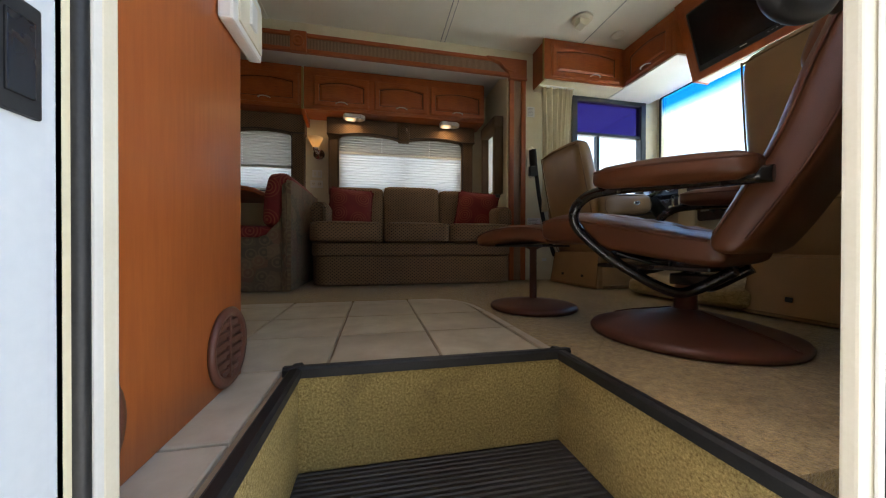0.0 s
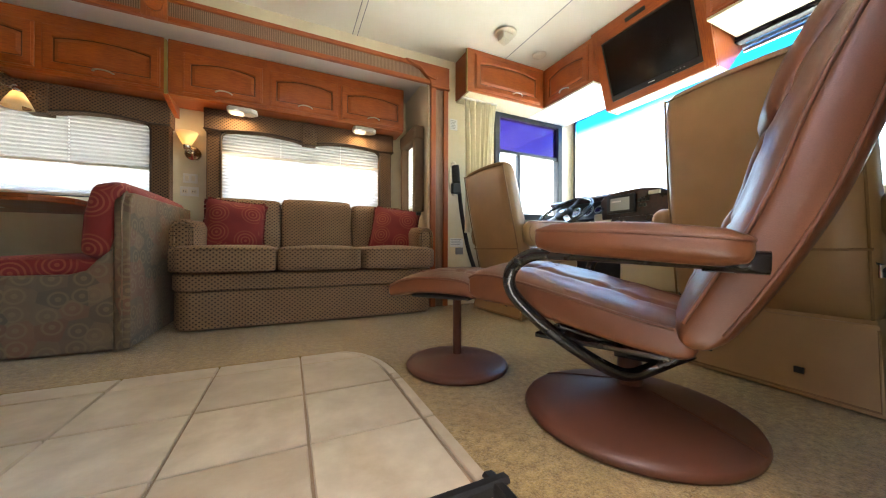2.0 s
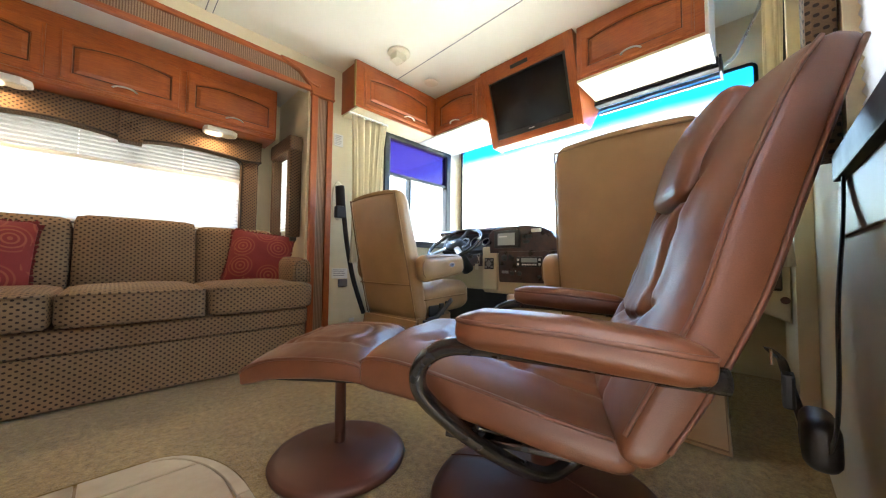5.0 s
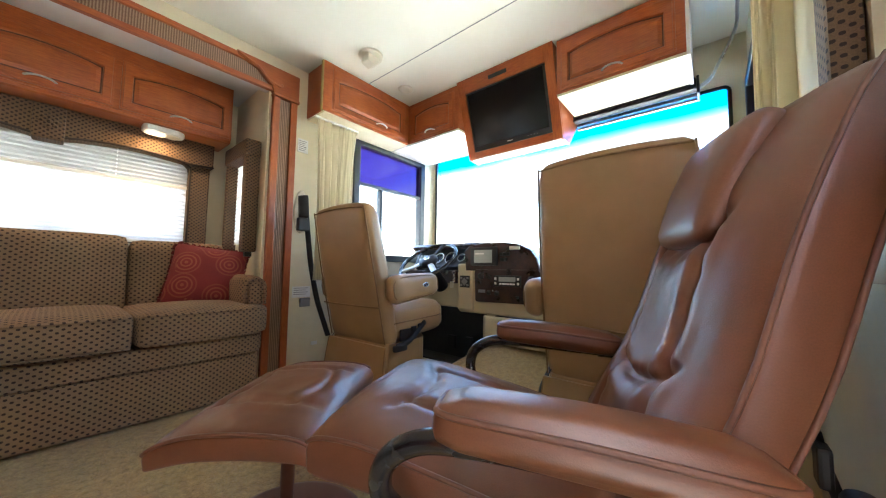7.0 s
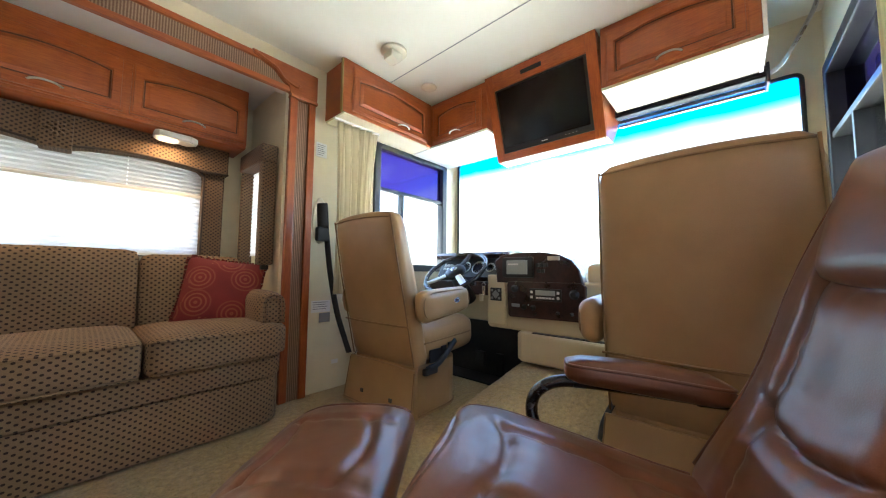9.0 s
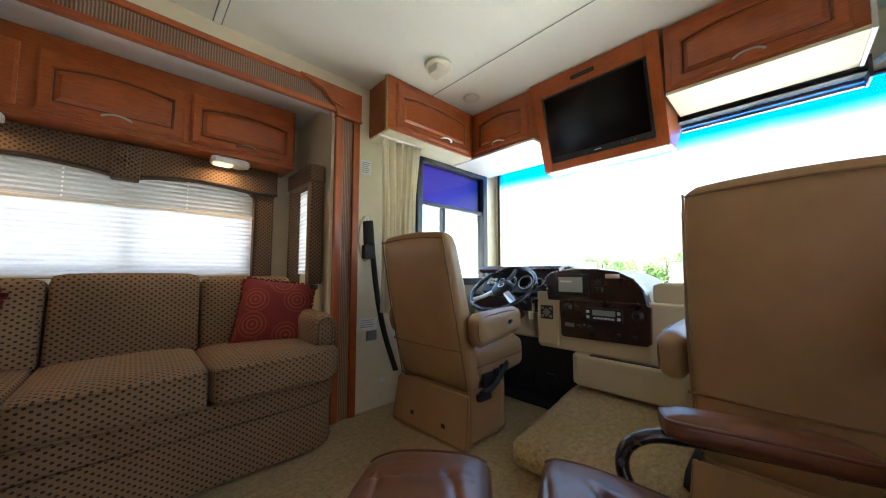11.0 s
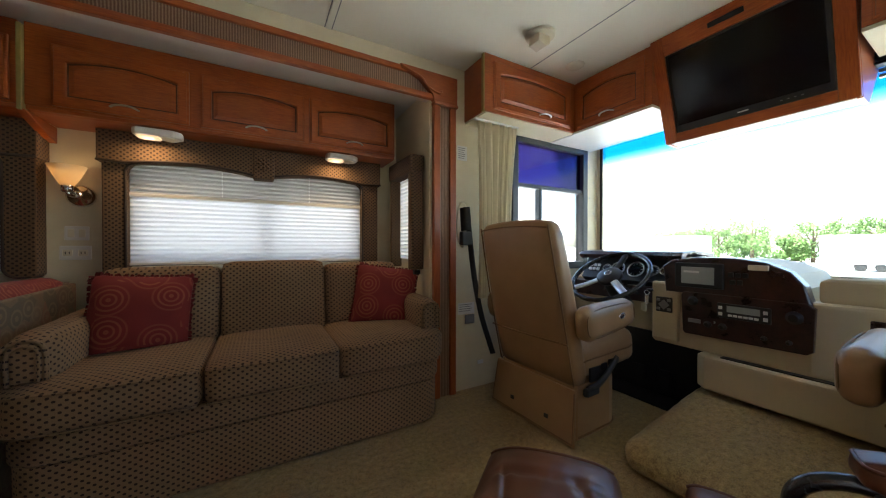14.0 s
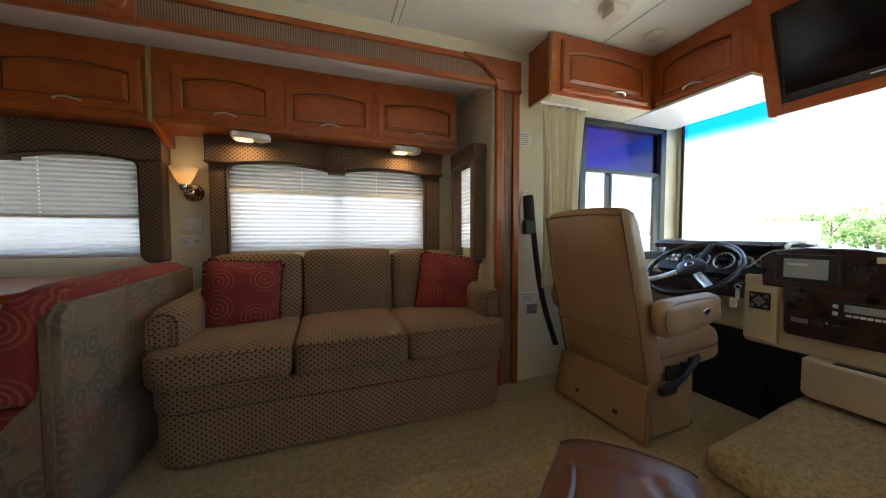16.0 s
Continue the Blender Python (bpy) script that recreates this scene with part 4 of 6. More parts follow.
Y0, Y1 = 1.443, 2.165
part("left_stile", tilted(box(0, 0.02, Y1 - 0.06, Y1, -L, 0, 0.003)), wood_v, tvb)
part("right_stile", tilted(box(0, 0.02, Y0, Y0 + 0.06, -L, 0, 0.003)), wood_v, tvb)
part("top_rail", tilted(box(0, 0.02, Y0 + 0.06, Y1 - 0.06, -0.10, 0, 0.003)), wood_h, tvb)
part("bottom_rail", tilted(box(0, 0.02, Y0 + 0.06, Y1 - 0.06, -L, -L + 0.05, 0.003)), wood_h, tvb)
part("back_board", tilted(box(0.04, 0.05, Y0 + 0.01, Y1 - 0.01, -L + 0.01, -0.02)), black_plastic, tvb)
part("side_panel", prism([(2.46, Z_TOP - 0.006), (2.633, 1.55), (2.74, 1.548), (2.95, 1.765), (2.95, Z_TOP - 0.006)], Y0 - 0.001, Y0 + 0.016, "y", 0.002), wood_v, tvb)
part("side_panel", prism([(2.46, Z_TOP - 0.006), (2.633, 1.55), (2.74, 1.548), (2.95, 1.765), (2.95, Z_TOP - 0.006)], Y1 - 0.016, Y1 + 0.001, "y", 0.002), wood_v, tvb)
part("underside", prism([(2.64, 1.553), (2.735, 1.551), (2.945, 1.766), (2.945, 1.79), (2.73, 1.575), (2.645, 1.573)], Y0 + 0.017, Y1 - 0.017, "y"), white_panel, tvb, "white underside board")
part("remote_window", tilted(box(-0.004, 0.01, 1.76, 1.90, -0.065, -0.04, 0.003)), black_plastic, tvb)
tv = thing("television", "flat black television with a glossy dark screen", "television")
part("bezel", tilted(box(0.004, 0.038, Y0 + 0.062, Y1 - 0.062, -L + 0.052, -0.102, 0.004)), black_plastic, tv)
part("screen", tilted(box(-0.001, 0.006, Y0 + 0.078, Y1 - 0.078, -L + 0.088, -0.115, 0.001)), screen_black, tv)
part("badge", tilted(box(-0.002, 0.004, 1.785, 1.825, -L + 0.068, -L + 0.073)), white_print, tv)
for k in range(4):
    part("button", tilted(box(-0.002, 0.004, 1.60 + 0.022 * k, 1.606 + 0.022 * k, -L + 0.068, -L + 0.072)), grey_print, tv)

# ---- sofa ----
sofa = thing("sofa", "three-seat sofa in tan cloth with dark lozenges", "sofa")


def sofa_outline(inset, yb):
    x0, x1, yf, r = -0.225 + inset, 1.395 - inset, 2.672 + inset, 0.13
    pts = [(x1, yb), (x0, yb)]
    for k in range(7):
        a = math.pi + (math.pi / 2) * k / 6
        pts.append((x0 + r + r * math.cos(a), yf + r + r * math.sin(a)))
    for k in range(7):
        a = 1.5 * math.pi + (math.pi / 2) * k / 6
        pts.append((x1 - r + r * math.cos(a), yf + r + r * math.sin(a)))
    return pts


part("base", prism(sofa_outline(0.008, 3.38), 0.012, 0.232, "z", 0.012), sofa_cloth, sofa)
part("front_rail", prism(sofa_outline(0.0, 3.38), 0.234, 0.335, "z", 0.02, 3), sofa_cloth, sofa)


def seat_cushion(x0, x1, side):
    """A boxed seat cushion; the outer ones reach round in front of the arms with a round corner."""
    w, d, h = x1 - x0, 0.66, 0.155
    cx, cy = (x0 + x1) / 2, 2.635 + d / 2

    def shape(v):
        if side and v.x * side > 0 and v.y < 0:
            ex, ey = max(0, abs(v.x) - (w / 2 - 0.12)), max(0, -v.y - (d / 2 - 0.12))
            if ex > 0 and ey > 0:
                r = math.hypot(ex, ey)
                m = max(ex, ey)
                f = m / r
                v = Vector((math.copysign(w / 2 - 0.12 + ex * f, v.x), -(d / 2 - 0.12 + ey * f), v.z))
        return v + Vector((cx, cy, 0.415 + 0.004 * math.sin(9 * v.x + side) * math.cos(6 * v.y)))

    c = part("seat_cushion", soft_box(w, d, h, 0.03, 14, (0.002, 0.012, 0.016), shape), sofa_cloth, sofa)
    e = 0.012
    for z in (0.352, 0.478):
        part("piping", tube([(x0 + e + (0.05 if side < 0 else 0), 2.629 + (0.02 if side < 0 else 0), z), (cx, 2.622, z), (x1 - e - (0.05 if side > 0 else 0), 2.629 + (0.02 if side > 0 else 0), z)], 0.0045, 6, steps=5), sofa_cloth, c)
    return c


seat_cushion(-0.235, 0.315, -1)
seat_cushion(0.32, 0.832, 0)
seat_cushion(0.837, 1.40, 1)


def back_cushion(x0, x1, top):
    w, h, d = x1 - x0, top - 0.44, 0.20
    m = pose((x0 + x1) / 2, 3.265, 0.44 + h / 2, -10)
    return part("back_cushion", soft_box(w, d, h, 0.032, 14, (0.0, 0.020, 0.010), lambda v: m @ v), sofa_cloth, sofa)


back_cushion(-0.125, 0.328, 0.835)
back_cushion(0.333, 0.852, 0.855)
back_cushion(0.857, 1.31, 0.835)
part("back_frame", box(-0.15, 1.34, 3.33, 3.445, 0.02, 0.80, 0.03, 3), sofa_cloth, sofa)


def sofa_arm(x0, x1):
    cx = (x0 + x1) / 2

    def shape(v):
        return v + Vector((cx, 3.02, 0.555 + 0.05 * max(0, v.y) ))

    a = part("arm", soft_box(x1 - x0, 0.56, 0.19, 0.045, 12, (0.004, 0.004, 0.008), shape), sofa_cloth, sofa)
    for r, o in ((0.052, 0.0), (0.036, 0.003)):
        pts = [(cx - r, 2.738 - o, 0.49), (cx - r, 2.737 - o, 0.585), (cx - r * 0.7, 2.737 - o, 0.585 + r * 0.75), (cx, 2.737 - o, 0.585 + r), (cx + r * 0.7, 2.737 - o, 0.585 + r * 0.75), (cx + r, 2.737 - o, 0.585), (cx + r, 2.738 - o, 0.49)]
        part("arm_piping", tube(pts, 0.007, 6, steps=4), sofa_cloth, a)
    return a


sofa_arm(-0.232, -0.105)
sofa_arm(1.275, 1.40)


def pillow(m, w, label):
    p = thing("throw_pillow", label, "pillow", m, group="red throw pillows on the sofa")

    def shape(v):
        u, q = 2 * v.x / w, 2 * v.z / w
        edge = max(abs(u), abs(q))
        thin = max(0.10, (1 - abs(u) ** 3) * (1 - abs(q) ** 3)) ** 0.5
        pinch = 1 + 0.06 * (abs(u) * abs(q)) ** 2 - 0.03 * (1 - min(1, abs(abs(u) - abs(q)))) * edge
        return Vector((v.x * pinch, v.y * thin + 0.004 * math.sin(14 * v.x + 9 * v.z), v.z * pinch))

    part("cover", soft_box(w, 0.13, w, 0.03, 16, (0, 0.01, 0), shape), red_cloth, p)
    bm = bmesh.new()
    rnd = random.Random(5)
    h = w / 2 * 1.0
    for side in range(4):
        for k in range(46):
            s = -h + 2 * h * (k + 0.5) / 46
            bow_in = 0.012 * (1 - (s / h) ** 2)
            ln = 0.016 + rnd.random() * 0.007
            j = rnd.uniform(-0.006, 0.006)
            q = [(s - 0.0045, 0.0, h - bow_in - 0.006), (s + 0.0045, 0.0, h - bow_in - 0.006), (s + 0.004 + j, rnd.uniform(-0.004, 0.004), h - bow_in + ln), (s - 0.004 + j, rnd.uniform(-0.004, 0.004), h - bow_in + ln)]
            rot = Matrix.Rotation(radians(90 * side), 3, "Y")
            lo = [bm.verts.new(rot @ Vector((x, y - 0.004, z))) for x, y, z in q]
            hi = [bm.verts.new(rot @ Vector((x, y + 0.004, z))) for x, y, z in q]
            for a, b in ((0, 1), (1, 2), (2, 3), (3, 0)):
                bm.faces.new((lo[a], lo[b], hi[b], hi[a]))
            bm.faces.new(lo[::-1])
            bm.faces.new(hi)
    part("fringe", bm, fringe_red, p, "dark red brush fringe")
    return p


pillow(pose(0.045, 3.085, 0.640, -17, 4, 6), 0.345, "square red pillow woven with rings, fringed edge")
pillow(pose(1.185, 3.06, 0.640, -18, 7, -20), 0.36, "square red pillow woven with rings, leaning on the sofa arm")

# ---- dinette ----


def booth(x_back, x_front, label):
    """A dinette bench; x_back is the outside of its backrest, x_front its open end."""
    s = 1 if x_front < x_back else -1
    b = thing("dinette_bench", label, "bench", group="dinette benches")

    def X(d):
        return x_back - s * d

    yb = 3.44
    pts = [(0.060, 0.01), (0.060, 0.53), (0.075, 0.47), (0.12, 0.425), (0.155, 0.38), (0.21, 0.362), (0.50, 0.362), (0.522, 0.345), (0.53, 0.30), (0.53, 0.01)]
    part("side_panel", prism([(X(d), z) for d, z in pts], 2.419, 2.50, "y", 0.012), booth_cloth, b)
    arc = [(2.415 + 0.075 - 0.075 * math.cos(radians(15 * k)), 0.672 + 0.075 * math.sin(radians(15 * k))) for k in range(7)]
    part("back_panel", prism([(2.415, 0.01)] + arc + [(yb, 0.765), (yb, 0.01)], *sorted((X(0.0), X(0.058))), "x", 0.010, 3), booth_cloth, b)
    part("welt", tube([(X(0.029), 2.410, 0.03), (X(0.029), 2.410, 0.4)] + [(X(0.029), y - 0.003, z + 0.003) for y, z in arc] + [(X(0.029), 2.9, 0.758), (X(0.029), yb, 0.769)], 0.005, 6, steps=2), booth_cloth, b)
    part("base", prism([(X(0.062), 0.01), (X(0.062), 0.345), (X(0.515), 0.345), (X(0.515), 0.01)], 2.502, yb, "y", 0.01), booth_cloth, b)
    m = pose(X(0.315), (2.44 + yb) / 2, 0.392)
    part("seat_cushion", soft_box(0.43, yb - 2.44 - 0.004, 0.10, 0.04, 12, (0, 0, 0.012), lambda v: m @ v), red_cloth, b)

    def lean(v):
        top = (v.z + 0.18) / 0.36
        roll = 0.030 * max(0.0, top - 0.55) / 0.45
        return Vector((X(0.128 - 0.022 * top - roll) + v.x * (1 + 0.25 * max(0.0, top - 0.6)), (2.412 + yb) / 2 + v.y, 0.612 + v.z * (1.0 + 0.02 * v.y)))

    part("back_cushion", soft_box(0.135, yb - 2.412 - 0.006, 0.37, 0.06, 16, (0.012, 0, 0.01), lean), red_cloth, b)
    return b


booth(-0.285, -0.81, "dinette bench in faded medallion cloth with red cushions")
booth(-2.05, -1.52, "second dinette bench in faded medallion cloth with red cushions")
tb = thing("dinette_table", "oval-cornered cherry wood dinette table", "table")
r = 0.16
pts = []
for cx, cy, a in ((-0.62 - r, 2.655 + r, -90), (-0.62 - r, 3.44 - r, 0), (-1.62 + r, 3.44 - r, 90), (-1.62 + r, 2.655 + r, 180)):
    for k in range(7):
        ang = radians(a + 15 * k)
        pts.append((cx + r * math.cos(ang), cy + r * math.sin(ang)))
part("tabletop", prism(pts, 0.705, 0.74, "z", 0.008, 3), wood_h, tb)
part("edge_band", prism([(x * 1.0, y) for x, y in pts], 0.715, 0.73, "z", 0.004), burl, tb)
part("leg", lathe([(0.10, 0.0), (0.10, 0.012), (0.03, 0.03), (0.03, 0.70), (0.07, 0.704)], 24, cx=-1.1, cy=3.05), satin_steel, tb)

# ---- recliner ----
rec = thing("recliner_chair", "swivel recliner in cognac brown leather on a round base", "recliner", pose(1.285, 1.043, 0, 0, 0, 23.6))


def chair_cushion(pts_top, pts_bot, half, name, mat, parent, n=22, m=12, swell=0.018, tufts=(), taper=0.0, edge=0.028, label=""):
    """A long cushion given by its side profile: points (f, z) along its upper and lower face, half its width across."""
    bm = bmesh.new()
    top, bot = smooth_path([(0, f, z) for f, z in pts_top], 8), smooth_path([(0, f, z) for f, z in pts_bot], 8)

    def along(line, s):
        q = s * (len(line) - 1)
        i = min(int(q), len(line) - 2)
        return line[i].lerp(line[i + 1], q - i)

    rings = []
    for i in range(n + 1):
        s = i / n
        a, b = along(top, s), along(bot, s)
        end = min(1.0, math.sqrt(max(0.0, 1 - max(0.0, abs(2 * s - 1) - 0.86) ** 2 / 0.14 ** 2)) * 0.75 + 0.25)
        mid = (a + b) / 2
        a, b = mid + (a - mid) * end, mid + (b - mid) * end
        hw = half * (1 - taper * s) * (0.94 + 0.06 * end)
        ring = []
        for k in range(2 * m):
            upper = k < m
            e = 2 * ((k + 0.5) / m) - 1 if upper else 2 * ((k - m + 0.5) / m) - 1
            ux = math.copysign(1 - (1 - abs(e)) ** 1.45, e) * (-1 if upper else 1)
            uz = (1 - abs(ux) ** 5.3) ** (1 / 5.3) * (1 if upper else -1)
            p = mid + (a - mid) * uz
            p.x = hw * ux
            if uz > 0:
                nrm = (a - b).normalized()
                rise = swell * (1 - ux * ux) * (1 - (2 * s - 1) ** 4)
                for ts, tx, wide, deep in tufts:
                    if tx == 0:
                        reach = max(0.0, 1 - (abs(ux) / 0.60) ** 6)
                        d = abs(s - ts - 0.22 * ux * ux) / wide
                        rise -= reach * (deep * math.exp(-d) - 0.22 * deep * math.exp(-((d - 4.0) / 2.6) ** 2))
                        rise += 0.09 * deep * reach * math.sin(34 * ux + 5 * noise.noise(Vector((ux * 3, ts * 9, 1.0)))) * math.exp(-((d - 1.4) / 2.4) ** 2)
                    else:
                        fade = max(0.0, 1 - ((s - ts) / wide) ** 8)
                        e2 = abs(ux - tx * (1 - 0.12 * s)) / 0.036
                        rise -= fade * (deep * math.exp(-e2) - 0.18 * deep * math.exp(-((e2 - 3.0) / 1.6) ** 2))
                        rise += 0.08 * deep * fade * math.sin(80 * s + 6 * noise.noise(Vector((s * 9, tx * 3, 2.0)))) * math.exp(-((e2 - 1.4) / 2.2) ** 2)
                rise += 0.005 * noise.noise(Vector((ux * 2.2 + half * 9, s * 9, 3.1))) * (1 - ux * ux) + 0.0012 * abs(noise.noise(Vector((ux * 7, s * 19, 7.7))))
                p = p + nrm * rise * min(1.0, uz * 1.2)
            ring.append(bm.verts.new(p))
        rings.append(ring)
    for a, b in zip(rings, rings[1:]):
        for k in range(2 * m):
            bm.faces.new((a[k], a[(k + 1) % (2 * m)], b[(k + 1) % (2 * m)], b[k]))
    bm.faces.new(rings[0][::-1])
    bm.faces.new(rings[-1])
    bmesh.ops.recalc_face_normals(bm, faces=bm.faces)
    for f in bm.faces:
        f.smooth = True
    ob = part(name, bm, mat, parent, label)
    return ob


def side_seam(top, bot, half, share, parent, taper=0.0, r=0.0042, mat=None):
    """Piping along both flanks of a cushion, at a share of the way from its middle to its face."""
    for sgn in (-1, 1):
        line = []
        t2, b2 = smooth_path([(0, f, z) for f, z in top], 6), smooth_path([(0, f, z) for f, z in bot], 6)
        n = 14
        for i in range(n + 1):
            s = 0.05 + 0.9 * i / n
            a = t2[min(int(s * (len(t2) - 1) + 0.5), len(t2) - 1)]
            b = b2[min(int(s * (len(b2) - 1) + 0.5), len(b2) - 1)]
            p = (a + b) / 2 + (a - b) / 2 * share
            p = Vector((sgn * half * (1 - taper * s) * (0.985 if abs(share) > 0.7 else 1.0), p.y, p.z))
            line.append(p)
        part("piping", tube(line, r, 6, steps=0), mat or seam_brown, parent)


seat_top = [(-0.17, 0.325), (-0.05, 0.345), (0.12, 0.385), (0.27, 0.415), (0.36, 0.418), (0.395, 0.40)]
seat_bot = [(-0.17, 0.243), (-0.05, 0.255), (0.12, 0.285), (0.27, 0.31), (0.36, 0.318), (0.39, 0.33)]
st = chair_cushion(seat_top, seat_bot, 0.262, "seat", brown_leather, rec, 90, 48, 0.020, ((0.55, 0, 0.013, 0.014), (0.27, 0, 0.013, 0.008), (0.30, -0.45, 0.30, 0.013), (0.30, 0.45, 0.30, 0.013), (0.80, 0, 0.012, 0.007)))
side_seam(seat_top, seat_bot, 0.262, 0.72, st)
back_top = [(-0.115, 0.30), (-0.175, 0.42), (-0.245, 0.56), (-0.312, 0.76), (-0.388, 0.93), (-0.440, 1.005)]
back_bot = [(-0.205, 0.275), (-0.285, 0.40), (-0.365, 0.56), (-0.428, 0.74), (-0.485, 0.91), (-0.512, 0.985)]
bk = chair_cushion(back_top, back_bot, 0.282, "backrest", brown_leather, rec, 120, 56, 0.030, ((0.31, 0, 0.013, 0.024), (0.58, 0, 0.014, 0.018), (0.45, -0.44, 0.47, 0.018), (0.45, 0.44, 0.47, 0.018)), taper=0.22)
side_seam(back_top, back_bot, 0.282, 0.74, bk, 0.22)
side_seam(back_top, back_bot, 0.282, -0.55, bk, 0.22)
m = pose(0, -0.338, 0.868, 25)


def head_shape(v):
    """A pad that hangs from the top of the back, wider above, with a rounded lower edge."""
    t = v.z / 0.24 + 0.5
    wide = 0.86 + 0.24 * t
    return m @ Vector((v.x * wide, v.y * (0.75 + 0.35 * t) + 0.010 * (0.5 - abs(t - 0.5)), v.z - 0.014 * (1 - (v.x / 0.13) ** 2) * (1 - t)))


hd = part("headrest", soft_box(0.25, 0.060, 0.235, 0.028, 18, (0.0, 0.014, 0.0), head_shape), brown_leather, rec)


def arm(s):
    m = pose(s * 0.335, -0.062, 0.494, 4.2)

    def shape(v):
        w = 1.0 - 0.10 * (v.y / 0.37)
        return m @ Vector((v.x * w, v.y, v.z + 0.006 * math.cos(v.y * 7)))

    a = part("armrest", soft_box(0.098, 0.372, 0.060, 0.026, 14, (0.003, 0.0, 0.008), shape), brown_leather, rec)
    loop = []
    for k in range(24):
        ang = 2 * math.pi * k / 24
        cx, cy = math.cos(ang), math.sin(ang)
        loop.append(shape(Vector((0.049 * math.copysign(abs(cx) ** 0.35, cx), 0.184 * math.copysign(abs(cy) ** 0.3, cy), 0.016))))
    part("piping", tube([tuple(p) for p in loop] + [tuple(loop[0])], 0.0042, 6, steps=0, closed=True), seam_brown, a)
    pts = [(s * 0.335, -0.255, 0.462), (s * 0.335, -0.18, 0.464), (s * 0.335, -0.05, 0.470), (s * 0.335, 0.07, 0.474), (s * 0.335, 0.145, 0.468), (s * 0.332, 0.195, 0.438), (s * 0.326, 0.211, 0.395), (s * 0.305, 0.197, 0.350), (s * 0.25, 0.135, 0.272), (s * 0.195, 0.055, 0.205), (s * 0.15, 0.0, 0.168), (s * 0.12, -0.03, 0.160), (s * 0.095, -0.065, 0.176), (s * 0.09, -0.11, 0.208), (s * 0.09, -0.15, 0.236)]
    part("tube_frame", tube(pts, 0.0165, 12, steps=6), black_steel, rec, "bent black steel tube")
    part("end_sleeve", tube([(s * 0.335, -0.266, 0.461), (s * 0.335, -0.235, 0.462), (s * 0.335, -0.18, 0.4635)], 0.0195, 12, steps=0), black_steel, rec)
    b = lathe([(0.010, 0.0), (0.010, 0.003), (0.006, 0.005)], 16)
    bmesh.ops.transform(b, matrix=pose(s * 0.3545, -0.232, 0.4625, 0, 90 * s, 0), verts=b.verts)
    part("bolt", b, black_plastic, rec)
    part("brace", tube([(s * 0.235, 0.12, 0.285), (s * 0.20, 0.06, 0.262), (s * 0.16, 0.0, 0.245), (s * 0.155, -0.012, 0.268)], 0.006, 8), black_steel, rec)


arm(-1)
arm(1)
part("seat_plate", box(-0.20, 0.20, -0.12, 0.20, 0.232, 0.246, 0.004), black_steel, rec)
part("cross_bar", tube([(-0.23, 0.11, 0.275), (0, 0.11, 0.272), (0.23, 0.11, 0.275)], 0.010, 8), black_steel, rec)
part("swivel_block", box(-0.055, 0.055, -0.085, 0.03, 0.178, 0.215, 0.006), black_steel, rec)
part("bolt", lathe([(0.012, 0.214), (0.012, 0.226), (0.005, 0.228)], 12, cy=-0.03), chrome, rec)
part("hub", lathe([(0.034, 0.08), (0.032, 0.15), (0.03, 0.182)], 24), dark_leather, rec, "brown leather-wrapped hub")
part("base", lathe([(0.277, 0.0), (0.290, 0.006), (0.294, 0.018), (0.288, 0.028), (0.268, 0.036), (0.2, 0.056), (0.10, 0.079), (0.05, 0.092), (0.034, 0.096)], 64), dark_leather, rec, "round base wrapped in dark brown leather")
for a in (75, 255):
    ang = radians(a)
    part("base_seam", tube([(r * math.cos(ang), r * math.sin(ang), z) for r, z in ((0.289, 0.029), (0.268, 0.038), (0.2, 0.058), (0.10, 0.081), (0.05, 0.093))], 0.0022, 5, steps=3), seam_brown, rec)

# ---- ottoman ----
ott = thing("ottoman", "footstool in cognac brown leather on a slim pedestal", "ottoman", pose(1.010, 1.600, 0, 0, 0, 39.4))
o_top = [(-0.168, 0.362), (-0.12, 0.386), (-0.02, 0.393), (0.08, 0.387), (0.14, 0.368), (0.170, 0.345)]
o_bot = [(-0.165, 0.312), (-0.12, 0.320), (-0.02, 0.324), (0.08, 0.318), (0.14, 0.306), (0.162, 0.304)]
ocu = chair_cushion(o_top, o_bot, 0.250, "cushion", brown_leather, ott, 76, 48, 0.012, ((0.26, 0, 0.012, 0.010), (0.62, 0, 0.012, 0.010), (0.46, -0.52, 0.30, 0.009), (0.46, 0.52, 0.30, 0.009)))
side_seam(o_top, o_bot, 0.250, 0.74, ocu)
part("board", box(-0.18, 0.18, -0.12, 0.11, 0.303, 0.314, 0.004), black_plastic, ott)
part("post", lathe([(0.019, 0.04), (0.017, 0.06), (0.017, 0.29), (0.04, 0.302), (0.04, 0.305)], 20), dark_leather, ott, "brown leather-wrapped pedestal post")
part("base", lathe([(0.192, 0.0), (0.203, 0.006), (0.206, 0.016), (0.200, 0.025), (0.18, 0.032), (0.10, 0.045), (0.03, 0.054), (0.018, 0.056)], 56), dark_leather, ott, "round base wrapped in dark brown leather")

# ---- cab seats ----


